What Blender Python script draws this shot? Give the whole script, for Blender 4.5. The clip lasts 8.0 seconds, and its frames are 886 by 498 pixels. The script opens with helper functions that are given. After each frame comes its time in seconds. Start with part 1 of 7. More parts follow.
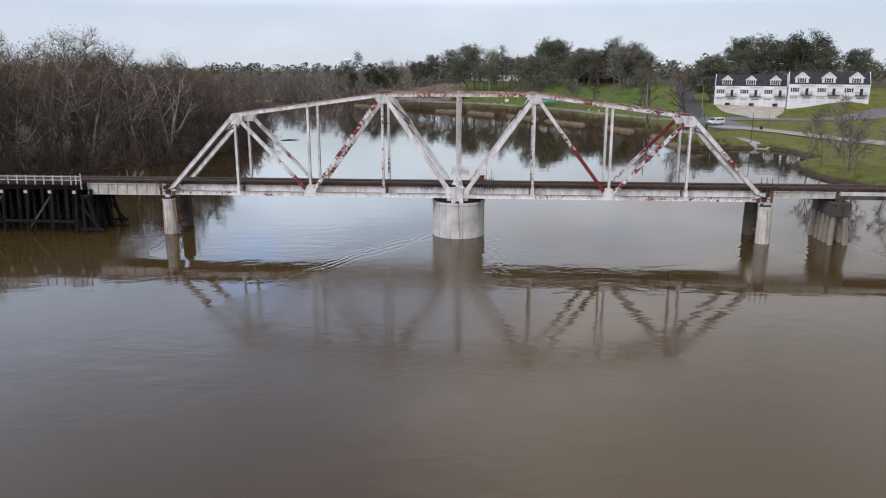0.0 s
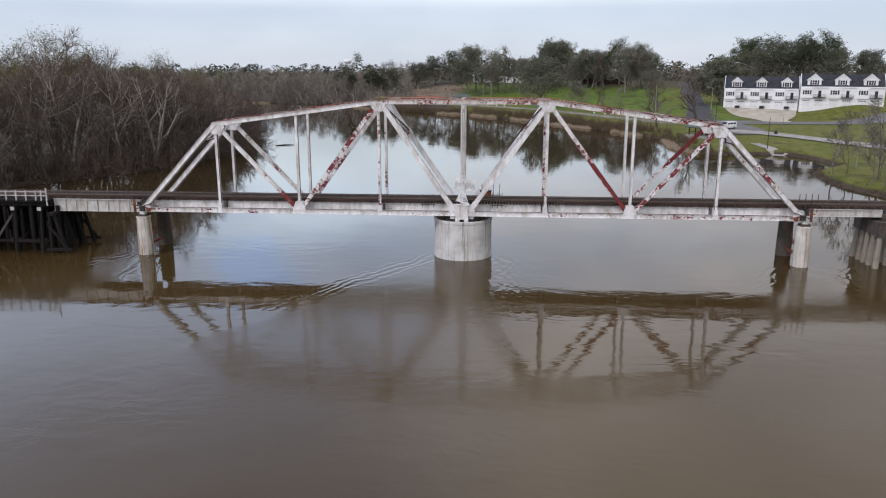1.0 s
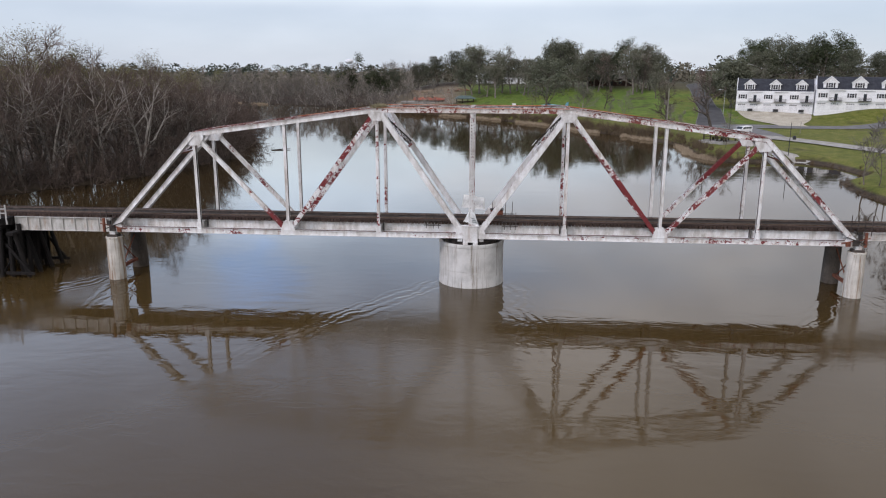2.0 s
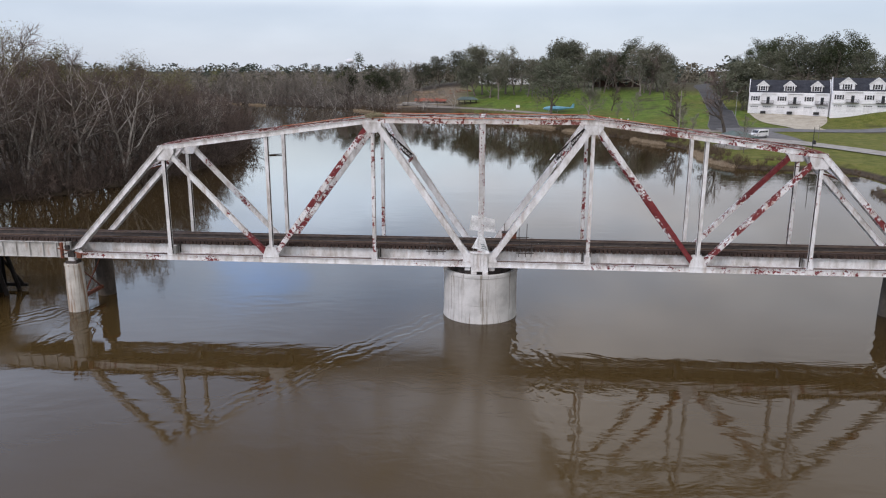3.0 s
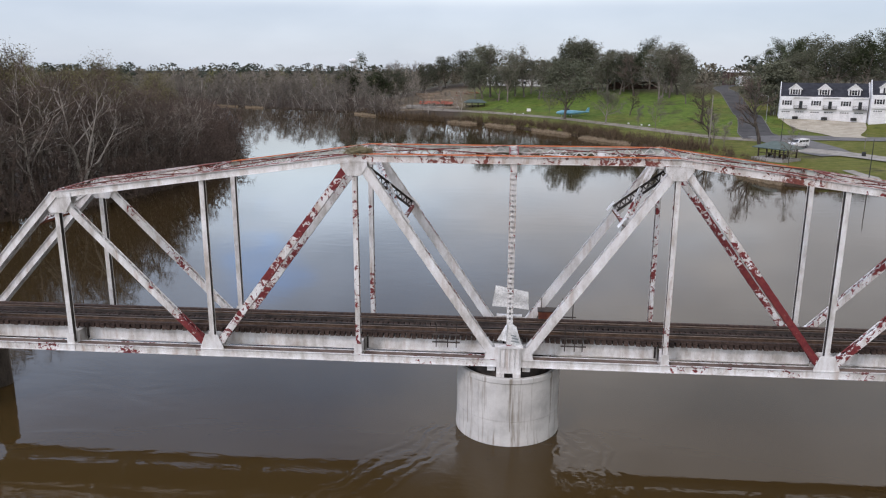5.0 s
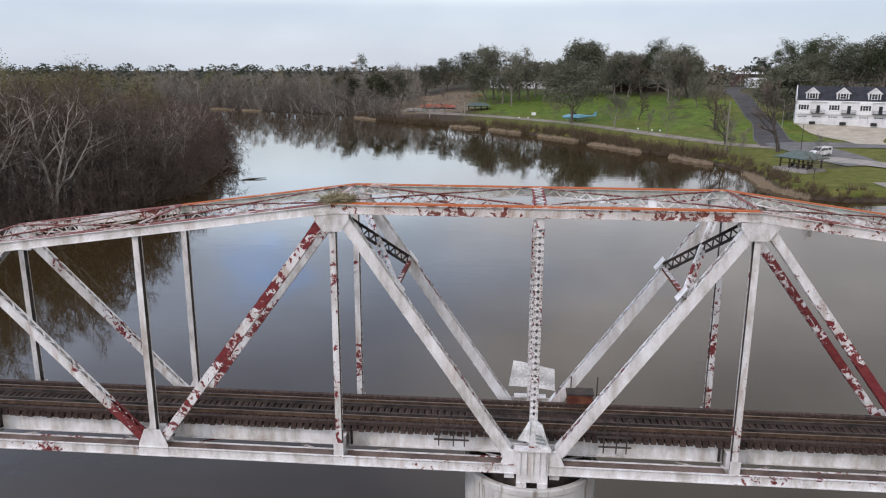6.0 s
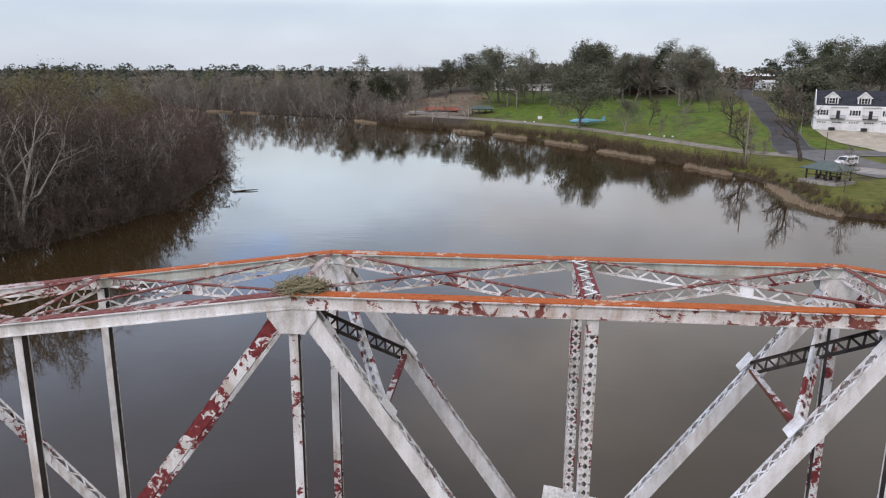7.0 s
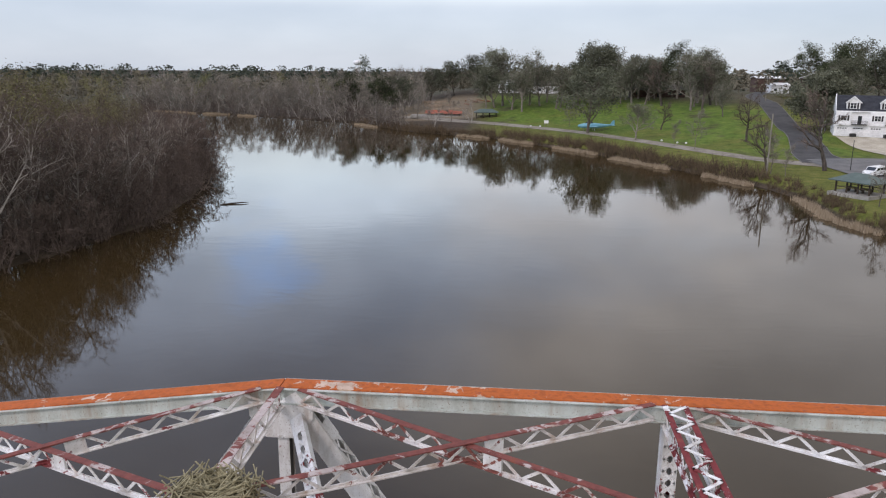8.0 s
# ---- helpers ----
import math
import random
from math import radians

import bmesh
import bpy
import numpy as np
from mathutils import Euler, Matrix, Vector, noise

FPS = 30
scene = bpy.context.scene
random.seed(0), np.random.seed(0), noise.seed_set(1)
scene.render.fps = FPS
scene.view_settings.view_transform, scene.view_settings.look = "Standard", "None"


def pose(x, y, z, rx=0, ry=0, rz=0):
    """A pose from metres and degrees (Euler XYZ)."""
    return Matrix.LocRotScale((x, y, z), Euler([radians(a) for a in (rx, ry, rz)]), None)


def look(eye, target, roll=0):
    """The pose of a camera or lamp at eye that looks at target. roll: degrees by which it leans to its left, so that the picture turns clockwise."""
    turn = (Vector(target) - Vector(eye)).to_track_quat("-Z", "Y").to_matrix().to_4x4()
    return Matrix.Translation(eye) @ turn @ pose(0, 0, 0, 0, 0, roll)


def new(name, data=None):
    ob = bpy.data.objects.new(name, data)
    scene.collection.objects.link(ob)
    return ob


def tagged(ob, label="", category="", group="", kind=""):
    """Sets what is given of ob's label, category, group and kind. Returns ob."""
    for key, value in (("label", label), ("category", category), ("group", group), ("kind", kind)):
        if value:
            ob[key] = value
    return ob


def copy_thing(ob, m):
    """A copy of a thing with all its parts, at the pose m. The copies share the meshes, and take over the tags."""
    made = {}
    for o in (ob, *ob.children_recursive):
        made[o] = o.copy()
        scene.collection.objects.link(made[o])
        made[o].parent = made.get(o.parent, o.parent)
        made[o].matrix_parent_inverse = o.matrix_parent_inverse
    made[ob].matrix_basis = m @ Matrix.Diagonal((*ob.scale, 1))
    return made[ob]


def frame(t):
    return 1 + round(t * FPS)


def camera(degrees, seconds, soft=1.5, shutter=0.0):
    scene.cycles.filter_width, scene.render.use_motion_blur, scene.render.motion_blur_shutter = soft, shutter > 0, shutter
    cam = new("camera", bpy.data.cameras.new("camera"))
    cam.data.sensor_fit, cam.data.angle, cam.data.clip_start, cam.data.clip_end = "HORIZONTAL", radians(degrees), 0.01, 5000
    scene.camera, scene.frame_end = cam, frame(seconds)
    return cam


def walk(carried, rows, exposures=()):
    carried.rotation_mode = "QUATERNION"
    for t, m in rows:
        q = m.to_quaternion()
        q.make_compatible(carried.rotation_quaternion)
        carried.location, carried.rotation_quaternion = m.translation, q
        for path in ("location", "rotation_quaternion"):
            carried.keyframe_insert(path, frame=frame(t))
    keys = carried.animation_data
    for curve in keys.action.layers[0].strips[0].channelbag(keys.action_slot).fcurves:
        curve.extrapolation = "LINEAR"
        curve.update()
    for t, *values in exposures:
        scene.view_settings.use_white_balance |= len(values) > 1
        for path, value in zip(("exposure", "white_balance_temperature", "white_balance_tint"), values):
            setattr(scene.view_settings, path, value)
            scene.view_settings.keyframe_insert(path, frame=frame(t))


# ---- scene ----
cam = camera(61.0, 8.0, soft=1.15)
PATH = [
    (0, (4.43, -77.92, 17.949), (4.282, -75.984, 17.471), 0.0),
    (0.5, (4.08, -74.004, 18.099), (3.931, -72.067, 17.622), 0.0),
    (1, (3.583, -70.057, 18.208), (3.434, -68.121, 17.732), 0.0),
    (1.5, (3.054, -66.056, 18.362), (2.904, -64.119, 17.886), 0.1),
    (3, (1.571, -53.658, 18.748), (1.416, -51.722, 18.271), 0.2),
    (3.5, (1.089, -49.485, 18.893), (0.931, -47.549, 18.416), 0.1),
    (4, (0.636, -45.191, 19.027), (0.476, -43.256, 18.549), 0.2),
    (5.5, (-0.723, -31.994, 19.696), (-0.893, -30.06, 19.217), 0.2),
    (6, (-1.168, -27.486, 20.165), (-1.34, -25.552, 19.686), 0.2),
    (6.5, (-1.634, -22.962, 20.613), (-1.809, -21.029, 20.134), 0.3),
    (7, (-2.135, -18.598, 20.957), (-2.313, -16.665, 20.477), 0.3),
    (7.5, (-2.68, -14.121, 21.228), (-2.861, -12.188, 20.749), 0.3),
    (8, (-3.213, -9.697, 21.48), (-3.396, -7.764, 21.001), 0.4),
]
walk(cam, [(t, look(eye, target, roll)) for t, eye, target, roll in PATH], [(0.0, -0.12, 6850, 20), (8.0, -0.12, 6960, 20)])

# ---------------------------------------------------------------- light
world = bpy.data.worlds.new("overcast_sky")
scene.world = world
world.use_nodes = True
wn, wl = world.node_tree.nodes, world.node_tree.links
wn.clear()
w_out = wn.new("ShaderNodeOutputWorld")
w_bg = wn.new("ShaderNodeBackground")
w_bg.inputs["Strength"].default_value = 0.1
w_sky = wn.new("ShaderNodeTexSky")
w_sky.sky_type = "NISHITA"
w_sky.sun_disc = False
w_sky.sun_elevation, w_sky.sun_rotation = radians(40), radians(217)
w_sky.air_density, w_sky.dust_density, w_sky.ozone_density = 1.0, 0.2, 1.0
w_co = wn.new("ShaderNodeTexCoord")
w_sep = wn.new("ShaderNodeSeparateXYZ")
w_add = wn.new("ShaderNodeMath")
w_add.operation, w_add.inputs[1].default_value = "ADD", 0.32
w_div = wn.new("ShaderNodeVectorMath")
w_div.operation = "DIVIDE"
w_comb = wn.new("ShaderNodeCombineXYZ")
w_comb.inputs[2].default_value = 1.0
wl.new(w_co.outputs["Generated"], w_sep.inputs[0])
wl.new(w_sep.outputs["Z"], w_add.inputs[0])
wl.new(w_add.outputs[0], w_comb.inputs[0])
wl.new(w_add.outputs[0], w_comb.inputs[1])
wl.new(w_co.outputs["Generated"], w_div.inputs[0])
wl.new(w_comb.outputs[0], w_div.inputs[1])
w_noise = wn.new("ShaderNodeTexNoise")
w_noise.inputs["Scale"].default_value = 0.55
w_noise.inputs["Detail"].default_value = 6.0
w_noise.inputs["Roughness"].default_value = 0.52
w_map = wn.new("ShaderNodeMapping")
w_map.inputs["Location"].default_value = (3.1, 1.7, 0.0)
wl.new(w_div.outputs[0], w_map.inputs["Vector"])
wl.new(w_map.outputs[0], w_noise.inputs["Vector"])
w_cover = wn.new("ShaderNodeValToRGB")          # where the cloud sheet closes
w_cover.color_ramp.elements[0].position, w_cover.color_ramp.elements[1].position = 0.43, 0.6
w_cover.color_ramp.elements[0].color = (0.12, 0.12, 0.12, 1)
w_noise2 = wn.new("ShaderNodeTexNoise")
w_noise2.inputs["Scale"].default_value = 1.1
w_noise2.inputs["Detail"].default_value = 5.0
wl.new(w_map.outputs[0], w_noise2.inputs["Vector"])
w_tone = wn.new("ShaderNodeValToRGB")           # thick grey bellies to bright thin cloud
w_tone.color_ramp.elements[0].position, w_tone.color_ramp.elements[1].position = 0.3, 0.68
w_tone.color_ramp.elements[0].color = (4.75, 5.72, 6.78, 1)
w_tone.color_ramp.elements[1].color = (6.28, 7.2, 8.15, 1)
w_mix = wn.new("ShaderNodeMix")
w_mix.data_type = "RGBA"
w_west = wn.new("ShaderNodeMath")                # the sheet thins out towards the west
w_west.operation, w_west.inputs[1].default_value = "MULTIPLY_ADD", 0.32
wl.new(w_sep.outputs["X"], w_west.inputs[0])
wl.new(w_noise.outputs[0], w_west.inputs[2])
wl.new(w_west.outputs[0], w_cover.inputs[0])
w_haze = wn.new("ShaderNodeMapRange")            # and haze closes it at the horizon
w_haze.inputs["From Min"].default_value, w_haze.inputs["From Max"].default_value = 0.16, 0.07
w_haze.inputs["To Max"].default_value = 0.9
wl.new(w_sep.outputs["Z"], w_haze.inputs["Value"])
w_full = wn.new("ShaderNodeMath")
w_full.operation = "MAXIMUM"
wl.new(w_cover.outputs[0], w_full.inputs[0])
wl.new(w_haze.outputs[0], w_full.inputs[1])
wl.new(w_noise2.outputs[0], w_tone.inputs[0])
w_turn = wn.new("ShaderNodeVectorMath")          # a break in the cloud, ragged at its edge, low in the north-west
w_turn.operation = "DOT_PRODUCT"
w_turn.inputs[1].default_value = (-0.3235, 0.9185, 0.2270)
wl.new(w_co.outputs["Generated"], w_turn.inputs[0])
w_edge = wn.new("ShaderNodeMath")
w_edge.operation, w_edge.inputs[1].default_value = "MULTIPLY_ADD", 0.05
wl.new(w_noise2.outputs[0], w_edge.inputs[0])
wl.new(w_turn.outputs["Value"], w_edge.inputs[2])
w_break = wn.new("ShaderNodeMapRange")
w_break.interpolation_type = "SMOOTHSTEP"
w_break.inputs["From Min"].default_value, w_break.inputs["From Max"].default_value = 1.0192, 1.0248
w_break.inputs["To Min"].default_value, w_break.inputs["To Max"].default_value = 1.0, 0.0
wl.new(w_edge.outputs[0], w_break.inputs["Value"])
w_cut = wn.new("ShaderNodeMath")
w_cut.operation = "MULTIPLY"
wl.new(w_full.outputs[0], w_cut.inputs[0])
wl.new(w_break.outputs[0], w_cut.inputs[1])
wl.new(w_cut.outputs[0], w_mix.inputs["Factor"])
w_hue = wn.new("ShaderNodeMix")
w_hue.data_type = "RGBA"
w_hue.inputs["A"].default_value, w_hue.inputs["B"].default_value = (1.45, 1.84, 2.4, 1), (1.95, 1.86, 1.80, 1)
wl.new(w_break.outputs[0], w_hue.inputs["Factor"])
w_thin = wn.new("ShaderNodeMix")                 # thin bright veil over the blue
w_thin.data_type, w_thin.blend_type = "RGBA", "MULTIPLY"
w_thin.inputs["Factor"].default_value = 1.0
wl.new(w_sky.outputs[0], w_thin.inputs["A"])
wl.new(w_hue.outputs["Result"], w_thin.inputs["B"])
wl.new(w_thin.outputs["Result"], w_mix.inputs["A"])
wl.new(w_tone.outputs[0], w_mix.inputs["B"])
w_high = wn.new("ShaderNodeValToRGB")            # the cloud sheet is thinner and brighter just above the horizon haze
for e, (p, c) in zip([w_high.color_ramp.elements[0], w_high.color_ramp.elements[1], w_high.color_ramp.elements.new(0.15), w_high.color_ramp.elements.new(0.3)], ((0.065, 0.0), (0.64, 0.22), (0.2, 1.0), (0.32, 1.0))):
    e.position, e.color = p, (c, c, c, 1)
wl.new(w_sep.outputs["Z"], w_high.inputs[0])
w_noise3 = wn.new("ShaderNodeTexNoise")
w_noise3.inputs["Scale"].default_value, w_noise3.inputs["Detail"].default_value = 2.6, 5.0
wl.new(w_map.outputs[0], w_noise3.inputs["Vector"])
w_gain = wn.new("ShaderNodeValToRGB")
w_gain.color_ramp.elements[0].position, w_gain.color_ramp.elements[1].position = 0.36, 0.66
w_gain.color_ramp.elements[0].color = (1.82, 1.70, 1.55, 1)
w_gain.color_ramp.elements[1].color = (2.50, 2.30, 2.05, 1)
wl.new(w_noise3.outputs[0], w_gain.inputs[0])
w_lift = wn.new("ShaderNodeMix")
w_lift.data_type = "RGBA"
w_lift.inputs["A"].default_value = (0.995, 1.085, 1.155, 1)
wl.new(w_high.outputs[0], w_lift.inputs["Factor"])
w_side = wn.new("ShaderNodeMapRange")            # brighter towards the sun's side
w_side.inputs["From Min"].default_value, w_side.inputs["From Max"].default_value = -0.6, 0.6
w_side.inputs["To Min"].default_value, w_side.inputs["To Max"].default_value = 1.28, 0.78
wl.new(w_sep.outputs["X"], w_side.inputs["Value"])
w_even = wn.new("ShaderNodeMix")
w_even.data_type, w_even.blend_type = "RGBA", "MULTIPLY"
w_even.inputs["Factor"].default_value = 1.0
wl.new(w_gain.outputs[0], w_even.inputs["A"])
wl.new(w_side.outputs[0], w_even.inputs["B"])
wl.new(w_even.outputs["Result"], w_lift.inputs["B"])
w_mul = wn.new("ShaderNodeMix")
w_mul.data_type, w_mul.blend_type = "RGBA", "MULTIPLY"
w_mul.inputs["Factor"].default_value = 1.0
wl.new(w_mix.outputs["Result"], w_mul.inputs["A"])
wl.new(w_lift.outputs["Result"], w_mul.inputs["B"])
wl.new(w_mul.outputs["Result"], w_bg.inputs["Color"])
wl.new(w_bg.outputs[0], w_out.inputs[0])

sun = new("sun", bpy.data.lights.new("sun", "SUN"))
sun.data.energy, sun.data.angle, sun.data.color = 1.1, radians(14), (1.0, 0.94, 0.86)
sun.matrix_world = look((-60, -80, 84), (0, 0, 0))

# ---------------------------------------------------------------- materials


def material(name, rough=0.7, metal=0.0, spec=0.4):
    m = bpy.data.materials.new(name)
    m.use_nodes = True
    b = m.node_tree.nodes["Principled BSDF"]
    b.inputs["Roughness"].default_value, b.inputs["Metallic"].default_value = rough, metal
    b.inputs["Specular IOR Level"].default_value = spec
    return m, m.node_tree.nodes, m.node_tree.links, b


def coords(nodes, links, scale=(1, 1, 1), which="Object"):
    c, mp = nodes.new("ShaderNodeTexCoord"), nodes.new("ShaderNodeMapping")
    mp.inputs["Scale"].default_value = scale
    links.new(c.outputs[which], mp.inputs["Vector"])
    return mp.outputs[0]


def noise_node(nodes, links, vec, scale, detail=4.0, rough=0.55, distort=0.0):
    n = nodes.new("ShaderNodeTexNoise")
    n.inputs["Scale"].default_value, n.inputs["Detail"].default_value = scale, detail
    n.inputs["Roughness"].default_value, n.inputs["Distortion"].default_value = rough, distort
    links.new(vec, n.inputs["Vector"])
    return n.outputs[0]


def ramp(nodes, links, fac, stops):
    r = nodes.new("ShaderNodeValToRGB")
    while len(r.color_ramp.elements) < len(stops):
        r.color_ramp.elements.new(0.5)
    for e, (p, c) in zip(r.color_ramp.elements, stops):
        e.position, e.color = p, (*c, 1) if len(c) == 3 else c
    links.new(fac, r.inputs[0])
    return r.outputs[0]


def mix(nodes, links, fac, a, b, mode="MIX"):
    m = nodes.new("ShaderNodeMix")
    m.data_type, m.blend_type = "RGBA", mode
    for sock, v in ((m.inputs["Factor"], fac), (m.inputs["A"], a), (m.inputs["B"], b)):
        if isinstance(v, bpy.types.NodeSocket):
            links.new(v, sock)
        elif isinstance(v, (int, float)):
            sock.default_value = v
        else:
            sock.default_value = (*v, 1)
    return m.outputs["Result"]


def bump(nodes, links, bsdf, height, strength=0.3, distance=0.02):
    b = nodes.new("ShaderNodeBump")
    b.inputs["Strength"].default_value, b.inputs["Distance"].default_value = strength, distance
    links.new(height, b.inputs["Height"])
    links.new(b.outputs[0], bsdf.inputs["Normal"])


def mottled(name, dark, light, scale=3.0, rough=0.8, bump_d=0.02, fine=25.0, spec=0.3, vary=0.0, stretch=(1, 1, 1), metal=0.0):
    """A surface of two tones, blotched at one scale and grained at a finer one."""
    m, n, l, b = material(name, rough, metal, spec)
    v = coords(n, l, stretch)
    big, small = noise_node(n, l, v, scale, 5), noise_node(n, l, v, fine, 4)
    col = ramp(n, l, big, [(0.32, dark), (0.68, light)])
    grain = ramp(n, l, small, [(0.3, (0.72, 0.72, 0.72)), (0.7, (1.2, 1.2, 1.2))])
    col = mix(n, l, 1.0, col, grain, "MULTIPLY")
    if vary:
        info = n.new("ShaderNodeObjectInfo")
        tone = ramp(n, l, info.outputs["Random"], [(0.0, (1 - vary,) * 3), (1.0, (1 + vary,) * 3)])
        col = mix(n, l, 1.0, col, tone, "MULTIPLY")
    l.new(col, b.inputs["Base Color"])
    if bump_d:
        bump(n, l, b, small, 0.5, bump_d)
    return m


def peeling_paint(name, amount, red=(0.19, 0.030, 0.033), white=(0.82, 0.83, 0.835), run=1.0, grade=None):
    """White bridge paint that flakes off in patches to dark red primer, with brown runs; amount 0 to 1 is the share that is bare; grade: height and share below, height and share above."""
    m, n, l, b = material(name, 0.62, 0.0, 0.35)
    v = coords(n, l)
    where = noise_node(n, l, v, 0.42, 3, 0.5)
    flake = noise_node(n, l, v, 3.4, 8, 0.64, 0.7)
    both = n.new("ShaderNodeMath")
    both.operation = "MULTIPLY_ADD"
    both.inputs[1].default_value = 0.75
    l.new(where, both.inputs[0])
    l.new(flake, both.inputs[2])
    if grade:
        up = n.new("ShaderNodeSeparateXYZ")
        l.new(v, up.inputs[0])
        rise = n.new("ShaderNodeMapRange")
        rise.interpolation_type = "SMOOTHSTEP"
        rise.inputs["From Min"].default_value, rise.inputs["From Max"].default_value = grade[0], grade[2]
        rise.inputs["To Min"].default_value, rise.inputs["To Max"].default_value = 0.42 * (grade[1] - amount), 0.42 * (grade[3] - amount)
        l.new(up.outputs["Z"], rise.inputs["Value"])
        more = n.new("ShaderNodeMath")
        more.operation = "ADD"
        l.new(both.outputs[0], more.inputs[0])
        l.new(rise.outputs[0], more.inputs[1])
        both = more
    cut = 1.115 - 0.42 * amount
    bare = ramp(n, l, both.outputs[0], [(cut - 0.012, (0, 0, 0)), (cut + 0.012, (1, 1, 1))])
    dirt = noise_node(n, l, coords(n, l, (1.0, 1.0, 0.45)), 1.7, 6, 0.65)
    paint = ramp(n, l, dirt, [(0.3, tuple(c * k for c, k in zip(white, (0.50, 0.47, 0.43)))), (0.5, tuple(c * k for c, k in zip(white, (0.82, 0.80, 0.78)))), (0.68, white)])
    fine = noise_node(n, l, v, 34.0, 4)
    spots = ramp(n, l, fine, [(0.3, (0.42, 0.33, 0.28)), (0.40, (1, 1, 1))])
    paint = mix(n, l, 1.0, paint, spots, "MULTIPLY")
    rusty = ramp(n, l, noise_node(n, l, v, 7.0, 5), [(0.3, tuple(c * 0.6 for c in red)), (0.55, red), (0.75, (0.21, 0.06, 0.035))])
    streak = noise_node(n, l, coords(n, l, (2.2, 2.2, 0.35)), 1.2, 5, 0.6, 0.4)
    runs = ramp(n, l, streak, [(0.53, (0, 0, 0)), (0.72, (0.62 * run,) * 3)])
    paint = mix(n, l, runs, paint, (0.30, 0.17, 0.09))
    l.new(mix(n, l, bare, paint, rusty), b.inputs["Base Color"])
    l.new(ramp(n, l, bare, [(0, (0.55,) * 3), (1, (0.85,) * 3)]), b.inputs["Roughness"])
    bump(n, l, b, flake, 0.25, 0.01)
    return m


PAINT = peeling_paint("white_bridge_paint", 0.05, run=0.55)
PAINT_WORN = peeling_paint("worn_bridge_paint", 0.32)
PAINT_BAD = peeling_paint("flaking_bridge_paint", 0.53)
PAINT_FAILED = peeling_paint("failed_bridge_paint", 0.68)
PAINT_FOOT = peeling_paint("paint_bare_at_the_foot", 0.3, grade=(5.0, 0.85, 7.4, 0.2))
PAINT_LOWER = peeling_paint("paint_bare_in_the_lower_half", 0.5, grade=(7.6, 1.05, 12.6, 0.3))
PAINT_UPPER = peeling_paint("paint_bare_in_the_upper_half", 0.5, grade=(7.0, 0.42, 10.5, 0.9))
# near-black coat: grime on gear, and shade painted inside posts and uprights
GRIME_SHADE = mottled("grime_and_painted_shade", (0.016, 0.014, 0.013), (0.075, 0.062, 0.055), 1.6, 0.9, 0.01, 18)
DIRT = mottled("caked_brown_dirt", (0.07, 0.048, 0.04), (0.20, 0.15, 0.125), 0.8, 0.95, 0.01, 14)
PAINT_RED = peeling_paint("bare_red_primer", 0.95)
PAINT_GREEN = peeling_paint("greenish_bridge_paint", 0.05, white=(0.55, 0.60, 0.57))
RUST = peeling_paint("orange_rusted_plate", 0.93, red=(0.46, 0.105, 0.018), white=(0.62, 0.46, 0.36), run=0.6)
RUST_DARK = mottled("dark_rust", (0.10, 0.03, 0.02), (0.24, 0.09, 0.05), 2.0, 0.9, 0.01, 30)
RUST_PINK = peeling_paint("rust_stained_plate", 0.74, red=(0.19, 0.055, 0.045), white=(0.50, 0.42, 0.40))
PAINT_STAINED = peeling_paint("rust_stained_white_paint", 0.4, red=(0.20, 0.062, 0.05), white=(0.74, 0.72, 0.71), run=1.5)
STEEL_DARK = mottled("dark_steel", (0.03, 0.027, 0.025), (0.09, 0.07, 0.06), 2.0, 0.7, 0.01, 20)
RAIL = mottled("rail_steel", (0.11, 0.075, 0.055), (0.22, 0.15, 0.11), 3.0, 0.45, 0.005, 30, metal=0.5)
TIE = mottled("old_tie_timber", (0.028, 0.019, 0.016), (0.085, 0.057, 0.046), 1.6, 0.92, 0.02, 18, vary=0.35, stretch=(6, 1, 6))
TIMBER = mottled("creosoted_timber", (0.004, 0.0035, 0.003), (0.016, 0.013, 0.012), 1.0, 0.95, 0.03, 12, vary=0.3, stretch=(4, 4, 0.6))
CONCRETE_DARK = mottled("stained_concrete", (0.04, 0.032, 0.026), (0.125, 0.104, 0.085), 0.9, 0.9, 0.02, 14, stretch=(1, 1, 0.4))
BRACE_TIMBER = mottled("weathered_brace_timber", (0.03, 0.026, 0.024), (0.085, 0.078, 0.072), 1.0, 0.95, 0.03, 12, vary=0.3, stretch=(2, 2, 2))
WHITE_TIMBER = mottled("weathered_white_timber", (0.32, 0.31, 0.29), (0.55, 0.54, 0.52), 2.0, 0.85, 0.01, 25)


def streaked_concrete(name, pale, stain, start=0.54):
    m, n, l, b = material(name, 0.85, 0.0, 0.3)
    v = coords(n, l)
    blot = noise_node(n, l, v, 0.8, 6, 0.6)
    col = ramp(n, l, blot, [(0.3, tuple(c * 0.66 for c in pale)), (0.55, tuple(c * 0.92 for c in pale)), (0.7, pale)])
    run = noise_node(n, l, coords(n, l, (2.4, 2.4, 0.12)), 1.6, 4, 0.6)
    col = mix(n, l, ramp(n, l, run, [(start, (0, 0, 0)), (start + 0.16, (0.85,) * 3)]), col, stain)
    fine = noise_node(n, l, v, 22, 5)
    col = mix(n, l, 1.0, col, ramp(n, l, fine, [(0.3, (0.92,) * 3), (0.7, (1.05,) * 3)]), "MULTIPLY")
    l.new(col, b.inputs["Base Color"])
    bump(n, l, b, fine, 0.3, 0.01)
    return m


